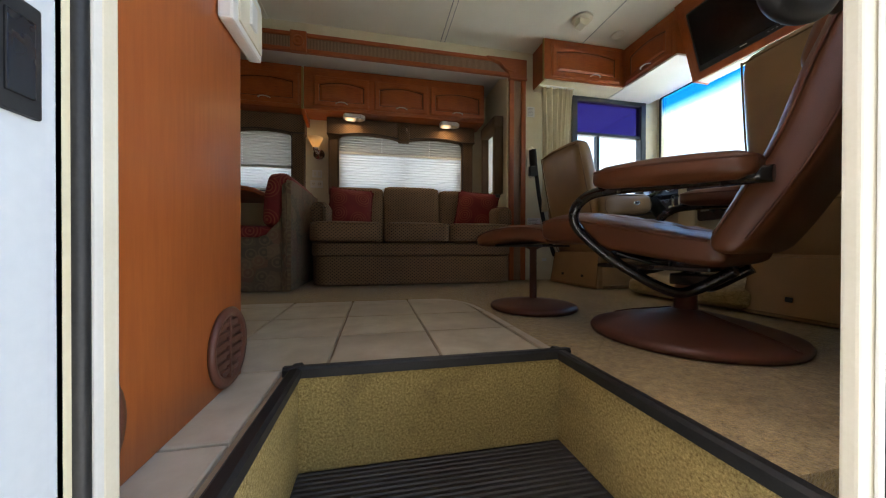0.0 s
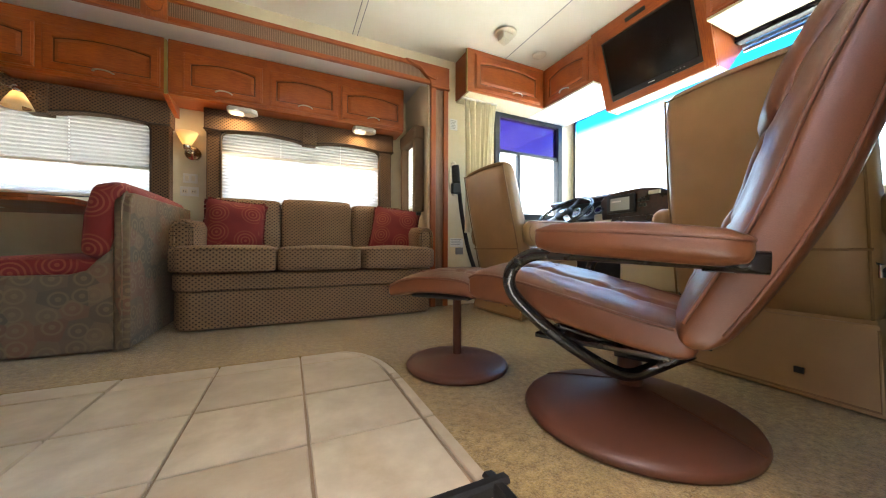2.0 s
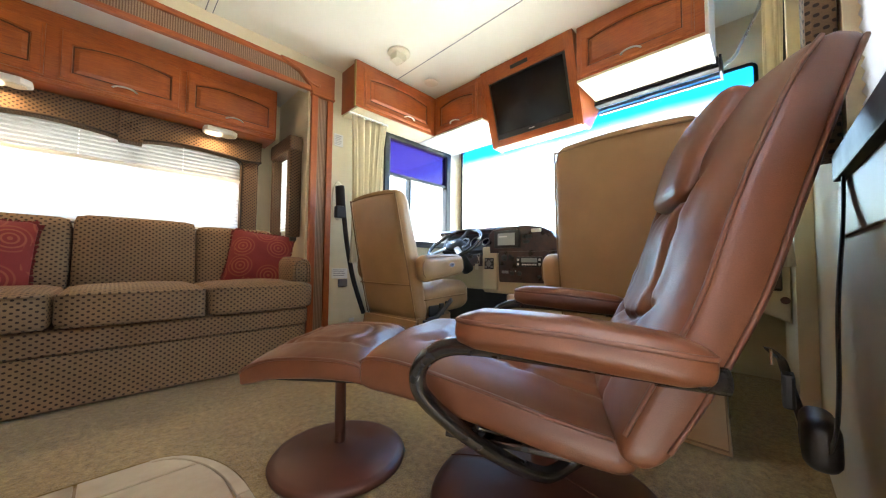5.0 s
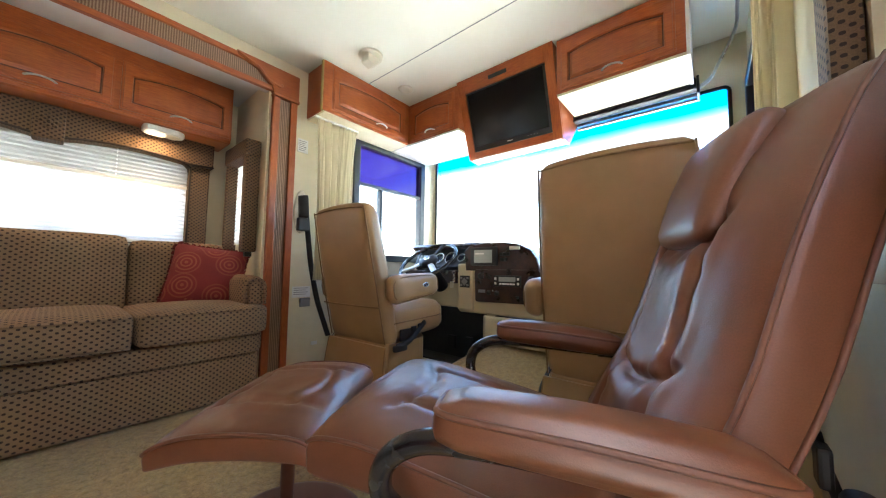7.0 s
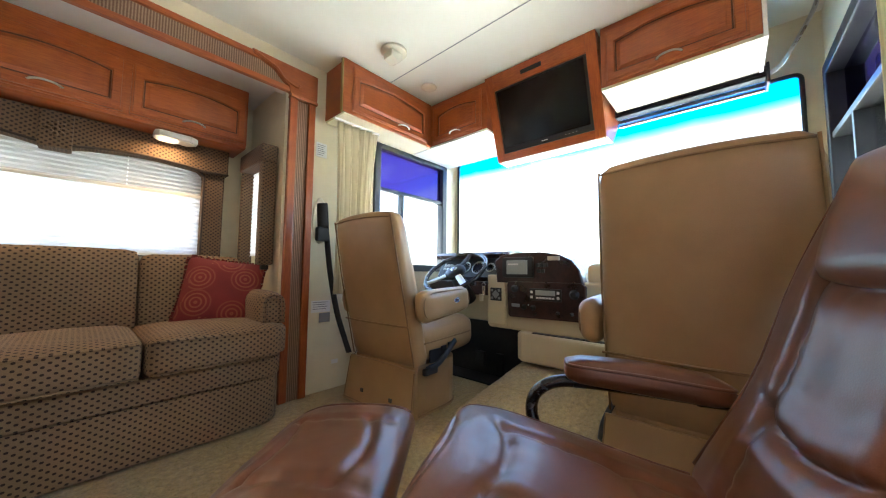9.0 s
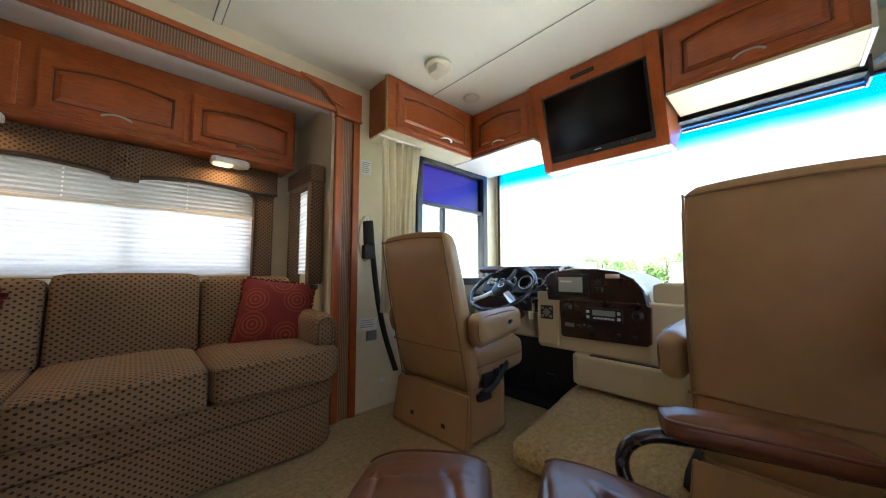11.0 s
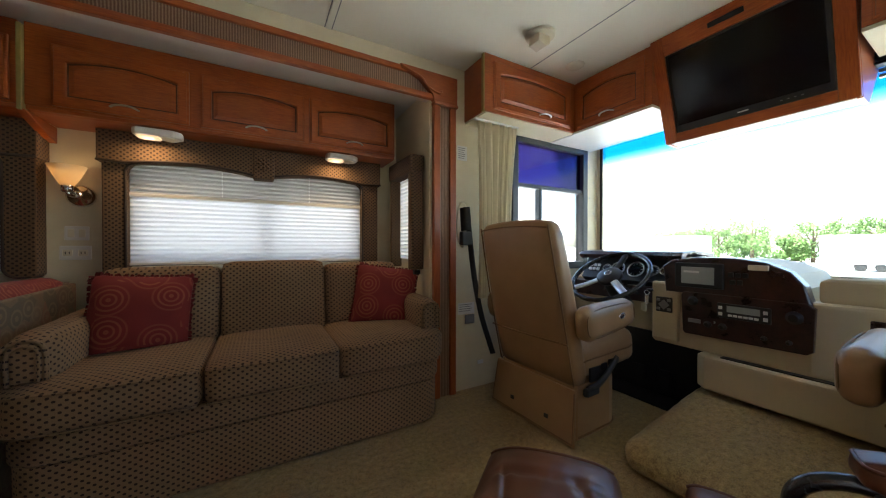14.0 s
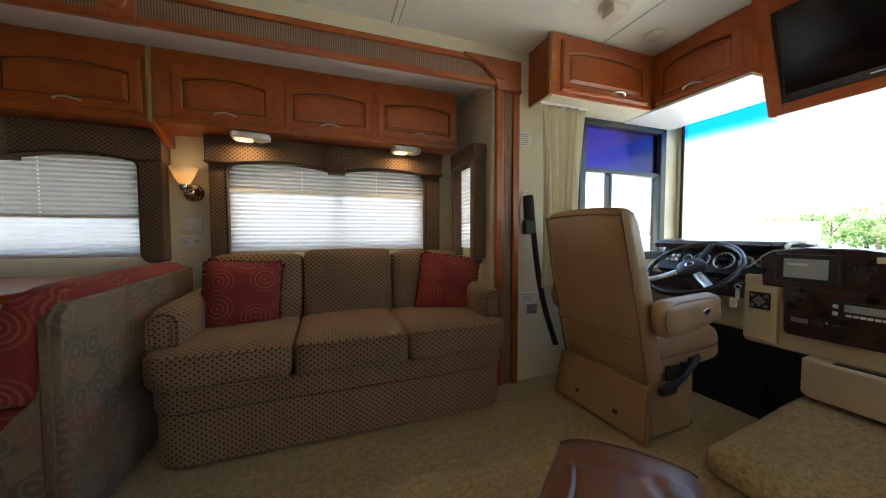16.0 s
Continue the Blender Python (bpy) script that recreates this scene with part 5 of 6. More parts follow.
def cab_seat(label, m, w, lever, belt_side, lean=0.13, tall=0.88):
    """A captain's chair that faces local +y; its back's foot stands at y = 0."""
    s = thing("captain_chair", label, "captain chair", m, group="captain chairs in the cab")
    hw = w / 2
    # fabric skirt round the pedestal
    front = [(max(-1.0, min(1.0, 1.04 * math.cos(radians(12 * k)))) * (hw - 0.012), 0.20 + 0.24 * math.sin(radians(12 * k)) ** 0.7) for k in range(16)]
    bm = prism([(-hw + 0.03, 0.0), (hw - 0.03, 0.0), (hw - 0.012, 0.02)] + front + [(-hw + 0.012, 0.02)], 0.004, 0.275, "z", 0.008)
    part("skirt_hem", tube([(x * 1.012, y + 0.003, 0.022) for x, y in [(hw - 0.012, 0.02)] + front + [(-hw + 0.012, 0.02)]], 0.005, 6, steps=0), seam_tan, s)
    part("skirt", bm, tan_leather, s, "tan vinyl skirt round the pedestal")
    flap = box(-hw - 0.002, hw + 0.002, -0.02, -0.006, 0.008, 0.262, 0.005)
    for vv in flap.verts:
        k = max(0.0, (0.262 - vv.co.z) / 0.254)
        vv.co.x *= 1 + 0.07 * k
        vv.co.y -= 0.035 * k
    part("skirt_flap", flap, tan_leather, s, "hanging tan vinyl flap with black snaps")
    for x in (-hw * 0.45, hw * 0.45):
        part("snap", box(x - 0.012, x + 0.012, -0.049, -0.042, 0.078, 0.098, 0.002), black_plastic, s)
    hem = [(-hw, -0.0215, 0.25), (-hw * 1.06 + 0.004, -0.0545, 0.022), (hw * 1.06 - 0.004, -0.0545, 0.022), (hw, -0.0215, 0.25)]
    part("hem", tube(hem, 0.0035, 6, steps=0), seam_tan, s)
    c = pose(0, 0.28, 0.385, 3)
    part("seat", soft_box(w - 0.02, 0.54, 0.20, 0.07, 14, (0.006, 0.006, 0.014), lambda v: c @ v), tan_leather, s)
    part("seat_piping", tube([(-hw + 0.004, 0.05, 0.385), (-hw + 0.0, 0.28, 0.395), (-hw + 0.02, 0.50, 0.405), (0, 0.555, 0.41), (hw - 0.02, 0.50, 0.405), (hw, 0.28, 0.395), (hw - 0.004, 0.05, 0.385)], 0.004, 6), seam_tan, s)

    def shape(v):
        t = (v.z + tall / 2) / tall
        wide = 1.0 - 0.14 * max(0.0, t - 0.4) ** 1.6
        y = v.y * (1.0 - 0.35 * max(0, t - 0.6)) - lean * t + 0.055
        crown = 0.018 * (1 - (2 * v.x / w) ** 2) * max(0, t - 0.7) / 0.3
        return Vector((v.x * wide, y, 0.255 + v.z + tall / 2 + crown))

    part("backrest", soft_box(w, 0.13, tall, 0.052, 18, (0.0, 0.016, 0.0), shape), tan_leather, s)
    for sgn in (-1, 1):
        line = [shape(Vector((sgn * (hw - 0.014), -0.058, (0.84 * k / 10 - 0.42) * tall / 0.88))) for k in range(11)]
        part("piping", tube([tuple(p) for p in line], 0.004, 6, steps=0), seam_tan, s)
    top = [shape(Vector((x * (hw - 0.02), -0.058, tall / 2 - 0.035))) + Vector((0, -0.006, 0.004)) for x in (-1, -0.6, -0.2, 0.2, 0.6, 1)]
    part("piping", tube([tuple(p) for p in top], 0.004, 6, steps=2), seam_tan, s)
    low = [shape(Vector((x * (hw - 0.004), -0.065, 0.23 - tall / 2))) + Vector((0, -0.012 * (1 - x * x) - 0.003, 0)) for x in (-1, -0.6, -0.2, 0.2, 0.6, 1)]
    part("piping", tube([tuple(p) for p in low], 0.0045, 6, steps=2), seam_tan, s)
    for sgn in (-1, 1):
        am = pose(sgn * (hw + 0.045), 0.155, 0.60, 7)

        def arm_shape(v, am=am):
            t = v.y / 0.36
            return am @ Vector((v.x, v.y, v.z * (1.0 - 0.22 * t) - 0.012 * t))

        a = part("armrest", soft_box(0.09, 0.40, 0.15, 0.042, 14, (0.004, 0.006, 0.004), arm_shape), tan_leather, s)
        loop = []
        for k in range(24):
            ang = 2 * math.pi * k / 24
            cy, cz = math.cos(ang), math.sin(ang)
            loop.append(tuple(arm_shape(Vector((sgn * 0.034, 0.192 * math.copysign(abs(cy) ** 0.6, cy), 0.066 * math.copysign(abs(cz) ** 0.6, cz))))))
        part("piping", tube(loop + [loop[0]], 0.0035, 6, steps=0, closed=True), seam_tan, a)
        kb = lathe([(0.026, 0.0), (0.026, 0.004), (0.018, 0.006), (0.016, 0.004)], 20)
        bmesh.ops.transform(kb, matrix=am @ pose(sgn * 0.0485, 0.055, 0.005, 0, 90 * sgn, 0) @ Matrix.Diagonal((0.55, 1.1, 1, 1)), verts=kb.verts)
        part("badge", kb, chrome, a, "chrome oval badge")
        part("pivot", tube([(sgn * (hw - 0.02), 0.02, 0.585), (sgn * (hw + 0.02), 0.02, 0.585)], 0.02, 10, steps=0), black_plastic, s)
    if lever:
        x = hw + 0.004
        part("lever_recess", box(x - 0.012, x - 0.004, 0.10, 0.24, 0.275, 0.345, 0.008), black_plastic, s)
        part("lever", tube([(x + 0.01, 0.06, 0.255), (x + 0.02, 0.13, 0.27), (x + 0.022, 0.20, 0.31), (x + 0.02, 0.29, 0.375)], 0.012, 8, flat=(0.010, 0.018)), black_plastic, s, "black seat lever")
        part("lever_pad", box(x + 0.002, x + 0.03, 0.03, 0.13, 0.228, 0.265, 0.01), black_plastic, s)
        part("switch", box(x - 0.006, x + 0.006, 0.19, 0.23, 0.325, 0.355, 0.004), black_plastic, s)
        part("switch", box(x - 0.006, x + 0.006, 0.25, 0.29, 0.335, 0.365, 0.004), black_plastic, s)
    bx = belt_side * (hw - 0.02)
    part("buckle_strap", tube([(bx, 0.02, 0.30), (bx + belt_side * 0.03, -0.01, 0.22), (bx + belt_side * 0.04, -0.02, 0.16)], 0.01, 8, flat=(0.018, 0.002)), black_plastic, s)
    return s


cab_seat("tan vinyl driver's seat with armrests, seen from behind", pose(1.815, 2.43, 0, 0, 0, -88), 0.54, True, -1, 0.185, 0.81)
cab_seat("tan vinyl passenger seat with armrests, seen from behind", pose(1.955, 1.015, 0, 0, 0, -91), 0.57, False, -1)

# ---- engine cover and dash ----
hump = thing("engine_cover", "engine cover between the seats under tan carpet", "engine cover", kind="structure")


def hump_shape(v):
    t = (v.x + 0.60) / 1.2
    n1 = noise.noise(v * 5.0) * 0.008 + noise.noise(v * 45.0) * 0.003
    v = v + Vector((n1, n1, n1))
    return Vector((2.44 + v.x, 1.63 + v.y * (1 - 0.06 * (1 - t)), 0.005 + (v.z + 0.13) * (0.42 + 0.58 * max(0.0, min(1.0, t * 1.15)))))


part("cover", soft_box(1.2, 0.74, 0.26, 0.10, 40, (0, 0, 0.014), hump_shape), carpet_mat, hump)
fb = thing("console_base", "beige moulded console base with a dark vent slot", "console")
part("body", prism([(2.47, 1.94), (2.435, 1.90), (2.42, 1.40), (2.435, 1.10), (2.50, 1.06), (2.90, 1.06), (2.90, 1.94)], 0.235, 0.405, "z", 0.018, 3), beige_dash, fb)
part("vent_slot", prism([(2.455, 1.84), (2.452, 1.40), (2.485, 1.40), (2.49, 1.84)], 0.404, 0.410, "z", 0.001), black_plastic, fb)

dash = thing("dashboard", "beige dashboard with a dark burl wood centre panel", "dashboard")
# beige lower body from driver's knees to the passenger's side
part("lower_body", prism([(2.515, 2.18), (2.50, 1.55), (2.56, 1.36), (2.70, 1.30), (2.74, 0.60), (3.05, 0.60), (3.05, 2.90), (2.72, 2.90), (2.72, 2.18)], 0.40, 0.715, "z", 0.02, 3), beige_dash, dash)
hood = [(2.10, 0.70), (2.115, 0.84), (2.07, 0.875), (1.95, 0.892), (1.80, 0.892), (1.69, 0.876), (1.61, 0.838), (1.565, 0.78), (1.545, 0.70)]
part("centre_panel", prism(hood, 2.482, 2.56, "x", 0.014, 3), burl, dash, "dark burl wood centre panel")
part("centre_hood", prism([(1.69 + (y - 1.69) * 0.985, z - 0.012) for y, z in hood], 2.561, 3.02, "x", 0.01), beige_dash, dash)
part("cluster_hood", prism([(2.105, 0.70), (2.11, 0.85), (2.18, 0.895), (2.40, 0.915), (2.62, 0.90), (2.74, 0.85), (2.78, 0.70)], 2.70, 3.0, "x", 0.02, 3), beige_dash, dash)
part("cluster_brow", prism([(2.605, 0.866), (2.588, 0.893), (2.62, 0.914), (2.75, 0.924), (3.0, 0.905), (3.0, 0.87), (2.73, 0.905), (2.66, 0.896)], 2.07, 2.75, "y", 0.008), burl, dash, "dark burl wood brow over the dials")
part("left_panel", prism([(2.18, 0.70), (2.18, 0.60), (2.80, 0.60), (2.86, 0.70)], 2.60, 2.72, "x", 0.01), burl, dash)
part("hood_edge", prism([(2.53, 1.535), (2.56, 1.36), (2.70, 1.30), (2.80, 1.27), (3.03, 1.25), (3.03, 1.42), (2.62, 1.44)], 0.70, 0.82, "z", 0.03, 4), beige_dash, dash)
part("passenger_top", prism([(2.72, 1.29), (2.73, 0.60), (3.05, 0.60), (3.05, 1.29)], 0.71, 0.77, "z", 0.02, 3), beige_dash, dash)
part("sill", box(2.98, 3.058, 0.62, 2.90, 0.64, 0.80, 0.01), beige_dash, dash)
part("wood_panel", prism([(2.012, 0.50), (2.02, 0.69), (2.01, 0.71), (1.56, 0.71), (1.535, 0.69), (1.54, 0.51), (1.56, 0.495), (2.0, 0.488)], 2.478, 2.513, "x", 0.006), burl, dash, "dark burl wood radio panel")
part("wood_inlay", prism([(1.47, 0.58), (1.45, 0.665), (1.33, 0.66), (1.31, 0.585)], 2.545, 2.70, "x", 0.004), burl, dash)
part("knee_panel", box(2.488, 2.52, 2.04, 2.175, 0.42, 0.75, 0.012), beige_dash, dash, "beige switch panel")
part("switch_plate", box(2.483, 2.490, 2.065, 2.15, 0.58, 0.665, 0.004), black_plastic, dash)
d45 = box(-0.002, 0.002, -0.02, 0.02, -0.02, 0.02)
bmesh.ops.transform(d45, matrix=pose(2.482, 2.108, 0.622, 45), verts=d45.verts)
part("diamond_mark", d45, grey_print, dash)
for k in range(2):
    for j in range(2):
        part("rocker_switch", box(2.479, 2.486, 2.072 + 0.055 * k, 2.09 + 0.055 * k, 0.59 + 0.05 * j, 0.605 + 0.05 * j, 0.002), grey_print, dash)
# monitor, buttons, radio, knobs
mon = part("monitor", box(2.462, 2.50, 1.835, 2.045, 0.735, 0.862, 0.008), black_plastic, dash, "grey rear-view monitor in a black bezel")
part("monitor_screen", box(2.459, 2.463, 1.868, 2.012, 0.755, 0.842, 0.002), lcd_grey, mon)
part("image_bar", box(2.4575, 2.4595, 1.93, 2.0, 0.812, 0.822), white_print, mon)
for k in range(3):
    part("push_button", box(2.470, 2.485, 1.745 + 0.027 * k, 1.765 + 0.027 * k, 0.80, 0.822, 0.003), black_plastic, dash)
for k in range(2):
    part("push_button", box(2.470, 2.485, 1.765 + 0.027 * k, 1.785 + 0.027 * k, 0.765, 0.787, 0.003), black_plastic, dash)
part("small_display", box(2.468, 2.485, 1.675, 1.745, 0.838, 0.862, 0.004), ivory_plastic, dash)
rad = part("radio", box(2.468, 2.484, 1.665, 1.86, 0.60, 0.672, 0.005), black_plastic, dash, "car radio with a grey-green display")
part("display", box(2.466, 2.469, 1.70, 1.82, 0.632, 0.662), lcd_grey, rad)
for k in range(6):
    part("preset_key", box(2.464, 2.469, 1.705 + 0.019 * k, 1.72 + 0.019 * k, 0.612, 0.622, 0.001), white_print, rad)
for z in (0.62, 0.65):
    for yy in (1.845, 1.682):
        part("round_key", box(2.464, 2.469, yy - 0.008, yy + 0.008, z - 0.008, z + 0.008, 0.003), white_print, rad)


def knob(y, z, r=0.018, mat=None, parent=None):
    b = lathe([(r, 0.0), (r, 0.004), (r * 0.7, 0.006), (r * 0.62, 0.02), (r * 0.5, 0.022)], 20)
    bmesh.ops.transform(b, matrix=pose(2.479, y, z, 0, -90, 0), verts=b.verts)
    return part("knob", b, mat or black_plastic, parent or dash)


knob(1.965, 0.665, 0.024)
knob(1.595, 0.645, 0.028)
for y in (1.90, 1.84):
    knob(y, 0.555, 0.017)
part("climate_slot", box(2.473, 2.48, 1.93, 1.985, 0.552, 0.572, 0.002), grey_print, dash)
for y in (1.69, 1.61):
    knob(y, 0.535, 0.011)
part("blue_mark", box(2.474, 2.479, 1.868, 1.874, 0.565, 0.575), lcd_grey, dash)
# instrument cluster behind the wheel
cl = part("instrument_panel", prism([(2.62, 0.70), (2.58, 0.73), (2.66, 0.865), (2.72, 0.915), (2.78, 0.90), (2.78, 0.70)], 2.125, 2.72, "y", 0.012), black_plastic, dash, "black instrument cluster with round dials")
face = Matrix.Translation((2.616, 0, 0.800)) @ Matrix.Rotation(radians(-59), 4, "Y")
for y, r in ((2.46, 0.048), (2.34, 0.055), (2.235, 0.036), (2.17, 0.026), (2.54, 0.028)):
    ring = lathe([(r, 0.0), (r, 0.005), (r * 0.9, 0.006), (r * 0.86, 0.002)], 24)
    bmesh.ops.transform(ring, matrix=face @ Matrix.Translation((0, y, 0)), verts=ring.verts)
    g = part("dial", ring, satin_steel, cl, "round dial with a grey ring")
    disc = lathe([(r * 0.85, 0.002), (r * 0.85, 0.003)], 24)
    bmesh.ops.transform(disc, matrix=face @ Matrix.Translation((0, y, 0)), verts=disc.verts)
    part("dial_face", disc, screen_black, g)
    for k in range(9):
        a = radians(-30 + 30 * k)
        tick = box(-0.001, 0.001, r * 0.62, r * 0.8, 0.003, 0.004)
        bmesh.ops.transform(tick, matrix=face @ Matrix.Translation((0, y, 0)) @ Matrix.Rotation(a + math.pi / 2, 4, "Z"), verts=tick.verts)
        part("tick", tick, white_print, g)
for k in range(3):
    for j in range(2):
        bx2 = box(-0.010, 0.010, -0.010, 0.010, 0.0, 0.01, 0.002)
        bmesh.ops.transform(bx2, matrix=face @ Matrix.Translation((-0.015 + 0.03 * j, 2.60 + 0.03 * k, 0.0)), verts=bx2.verts)
        part("rocker_switch", bx2, white_print, cl)
part("footwell", box(2.72, 2.76, 2.0, 2.9, 0.0, 0.40), black_plastic, dash, "dark footwell board")
part("pedal", box(2.60, 2.63, 2.28, 2.36, 0.10, 0.20, 0.008), black_rubber, dash)
part("pedal", box(2.62, 2.65, 2.14, 2.20, 0.06, 0.20, 0.008), black_rubber, dash)
slab("driver_mat", 2.54, 2.72, 2.08, 2.72, 0.001, 0.012, black_rubber, "black rubber mat in the driver's footwell", "floor mat", 0.004)

wheel = thing("steering_wheel", "black steering wheel tilted on its column", "steering wheel", Matrix.Translation((2.37, 2.36, 0.768)) @ Matrix.Rotation(radians(-36), 4, "Y"))
ringpts = [(0.222 * math.cos(2 * math.pi * k / 40), 0.222 * math.sin(2 * math.pi * k / 40), 0) for k in range(40)]
part("rim", tube(ringpts + [ringpts[0]], 0.0135, 12, steps=0, closed=True), black_steel, wheel)
part("hub", lathe([(0.06, -0.03), (0.075, -0.01), (0.07, 0.012), (0.045, 0.022), (0.012, 0.024)], 28), black_plastic, wheel)
for a in (0, 130, 230):
    ang = radians(a)
    part("spoke", tube([(0.06 * math.cos(ang), 0.06 * math.sin(ang), 0.0), (0.14 * math.cos(ang), 0.14 * math.sin(ang), -0.006), (0.215 * math.cos(ang), 0.215 * math.sin(ang), 0.0)], 0.012, 8, flat=(0.022, 0.008)), satin_steel if a else black_plastic, wheel)
part("badge", lathe([(0.022, 0.023), (0.022, 0.026), (0.014, 0.027)], 20), chrome, wheel)
part("column", tube([(0.0, 0, -0.03), (0.0, 0, -0.12), (0.02, 0, -0.26)], 0.05, 14, steps=0), black_plastic, wheel)
part("stalk", tube([(0.0, -0.05, -0.07), (-0.04, -0.12, -0.06), (-0.07, -0.19, -0.05)], 0.008, 8), black_plastic, wheel)
keys = thing("ignition_keys", "small bunch of keys hanging from the ignition", "keys")
part("key", box(2.455, 2.461, 2.175, 2.195, 0.615, 0.67, 0.002), chrome, keys)
part("key_tag", box(2.450, 2.454, 2.185, 2.215, 0.575, 0.62, 0.004), ivory_plastic, keys)
part("ring", tube([(2.457, 2.185, 0.668), (2.457, 2.20, 0.682), (2.457, 2.185, 0.696), (2.457, 2.17, 0.682), (2.457, 2.185, 0.668)], 0.002, 6), chrome, keys)
part("ignition", lathe([(0.02, 0.0), (0.018, 0.012)], 16, cx=2.46, cy=2.185), black_plastic, keys).location = (0.03, 0, 0.69)

# ---- curtains ----


def curtain(label, x0, x1, y, z0, z1, folds, depth, flare=0.0):
    cu = thing("curtain", label, "curtain", group="beige cab curtains")
    bm = bmesh.new()
    n, rows = folds * 14, 16
    grid = []
    for j in range(rows + 1):
        t = j / rows
        z = z1 + (z0 - z1) * t
        line = []
        for i in range(n + 1):
            s = i / n
            ph = 2 * math.pi * folds * s + 0.9 * math.sin(9 * s + 1.2 * t) + 0.4 * math.sin(3.1 * t + 5 * s)
            size = depth * (0.75 + 0.35 * math.sin(5 * s * folds + 1.0)) * (0.65 + 0.35 * t)
            ridge = 2 * abs(math.sin(ph / 2)) ** 0.8 - 1
            x = (x0 + x1) / 2 + (x1 - x0) * (s - 0.5) + flare * math.sin(math.pi * min(1.0, t * 0.8)) * (s - 0.35) + 0.008 * math.sin(ph + 0.6)
            line.append(bm.verts.new((x, y + size * ridge, z)))
        grid.append(line)
    for a, b in zip(grid, grid[1:]):
        for i in range(n):
            bm.faces.new((a[i], a[i + 1], b[i + 1], b[i])).smooth = True
    bmesh.ops.solidify(bm, geom=bm.faces[:], thickness=0.003)
    part("cloth", bm, beige_curtain, cu)
    part("track", box(x0 - 0.02, x1 + 0.02, y - 0.012, y + 0.012, z1, z1 + 0.014, 0.003), white_plastic, cu)
    return cu


curtain("cream striped pleated curtain drawn back beside the driver's window", 1.695, 2.005, 2.795, 0.62, 1.733, 6, 0.034, -0.08)
curtain("beige pleated curtain drawn back beside the passenger window", 1.89, 2.11, 0.580, 0.62, 2.02, 7, 0.034, -0.06)
v = thing("window_valance", "brown lozenge-cloth surround of the door-side window", "valance", group="upholstered window surrounds")
part("side_post", box(1.51, 1.60, 0.503, 0.552, 0.85, 1.68, 0.012), valance_cloth, v)
part("side_post", box(0.965, 1.02, 0.503, 0.525, 0.85, 1.68, 0.008), valance_cloth, v)
part("header", box(0.96, 1.61, 0.502, 0.575, 1.64, 1.76, 0.014), valance_cloth, v)
ledge = thing("window_ledge", "black ledge under the door-side window above a tan vinyl strip", "ledge", kind="structure")
part("ledge_board", box(0.97, 1.50, 0.502, 0.522, 0.792, 0.846, 0.004), black_plastic, ledge)
part("vinyl_strip", box(0.97, 1.57, 0.5005, 0.508, 0.685, 0.790, 0.003), tan_leather, ledge)

# ---- lamps ----


def wedge_lamp(x, y, label):
    w = thing("under_cabinet_lamp", label, "lamp", group="lamps under the cabinets")

    def lens_shape(x0, x1, k, tip):
        return [(x0, y - 0.030 * k), (x0 + 0.018, y - 0.052 * k), (x1 - tip, y - 0.052 * k), (x1, y - 0.020 * k), (x1, y + 0.020 * k), (x1 - tip, y + 0.052 * k), (x0 + 0.018, y + 0.052 * k), (x0, y + 0.030 * k)]

    part("housing", prism(lens_shape(x - 0.098, x + 0.100, 1.0, 0.035), 1.506, 1.541, "z", 0.010, 3), white_plastic, w)
    part("lens", prism(lens_shape(x - 0.084, x + 0.010, 0.78, 0.010), 1.4985, 1.507, "z", 0.004), lamp_lens, w, "lit warm lens")
    part("dark_lens", prism(lens_shape(x + 0.016, x + 0.082, 0.74, 0.030), 1.500, 1.507, "z", 0.003), ivory_plastic, w)
    part("bulb", soft_box(0.045, 0.034, 0.010, 0.004, 6, (0, 0, 0.002), lambda v: v + Vector((x - 0.04, y - 0.008, 1.4985))), lamp_glass, w)
    li = new("lamp_bulb", bpy.data.lights.new("lamp_bulb", "AREA"))
    li.data.shape, li.data.size, li.data.size_y, li.data.energy, li.data.color = "RECTANGLE", 0.09, 0.05, 0.16, (1.0, 0.66, 0.34)
    li.parent = w
    li.matrix_world = look((x - 0.03, y - 0.012, 1.488), (x - 0.03, y - 0.012, 0))
    return w


wedge_lamp(0.06, 3.315, "white lit lamp with a warm lens under the overhead cabinet")
wedge_lamp(0.98, 3.315, "white lit lamp with a warm lens under the overhead cabinet")


def glass_shade(parent, m, up):
    r = [(0.022, 0.0), (0.03, 0.012), (0.05, 0.05), (0.068, 0.095)]
    bm = bmesh.new()
    n = 28
    outer = [[bm.verts.new(m @ Vector((q * math.cos(2 * math.pi * k / n), q * math.sin(2 * math.pi * k / n), z * up))) for k in range(n)] for q, z in r]
    inner = [[bm.verts.new(m @ Vector(((q - 0.003) * math.cos(2 * math.pi * k / n), (q - 0.003) * math.sin(2 * math.pi * k / n), (z + 0.001) * up))) for k in range(n)] for q, z in r]
    rows = outer + inner[::-1]
    for a, b in zip(rows, rows[1:]):
        for k in range(n):
            bm.faces.new((a[k], a[(k + 1) % n], b[(k + 1) % n], b[k])).smooth = True
    bmesh.ops.recalc_face_normals(bm, faces=bm.faces)
    return part("shade", bm, lamp_dim, parent, "lit frosted glass shade")


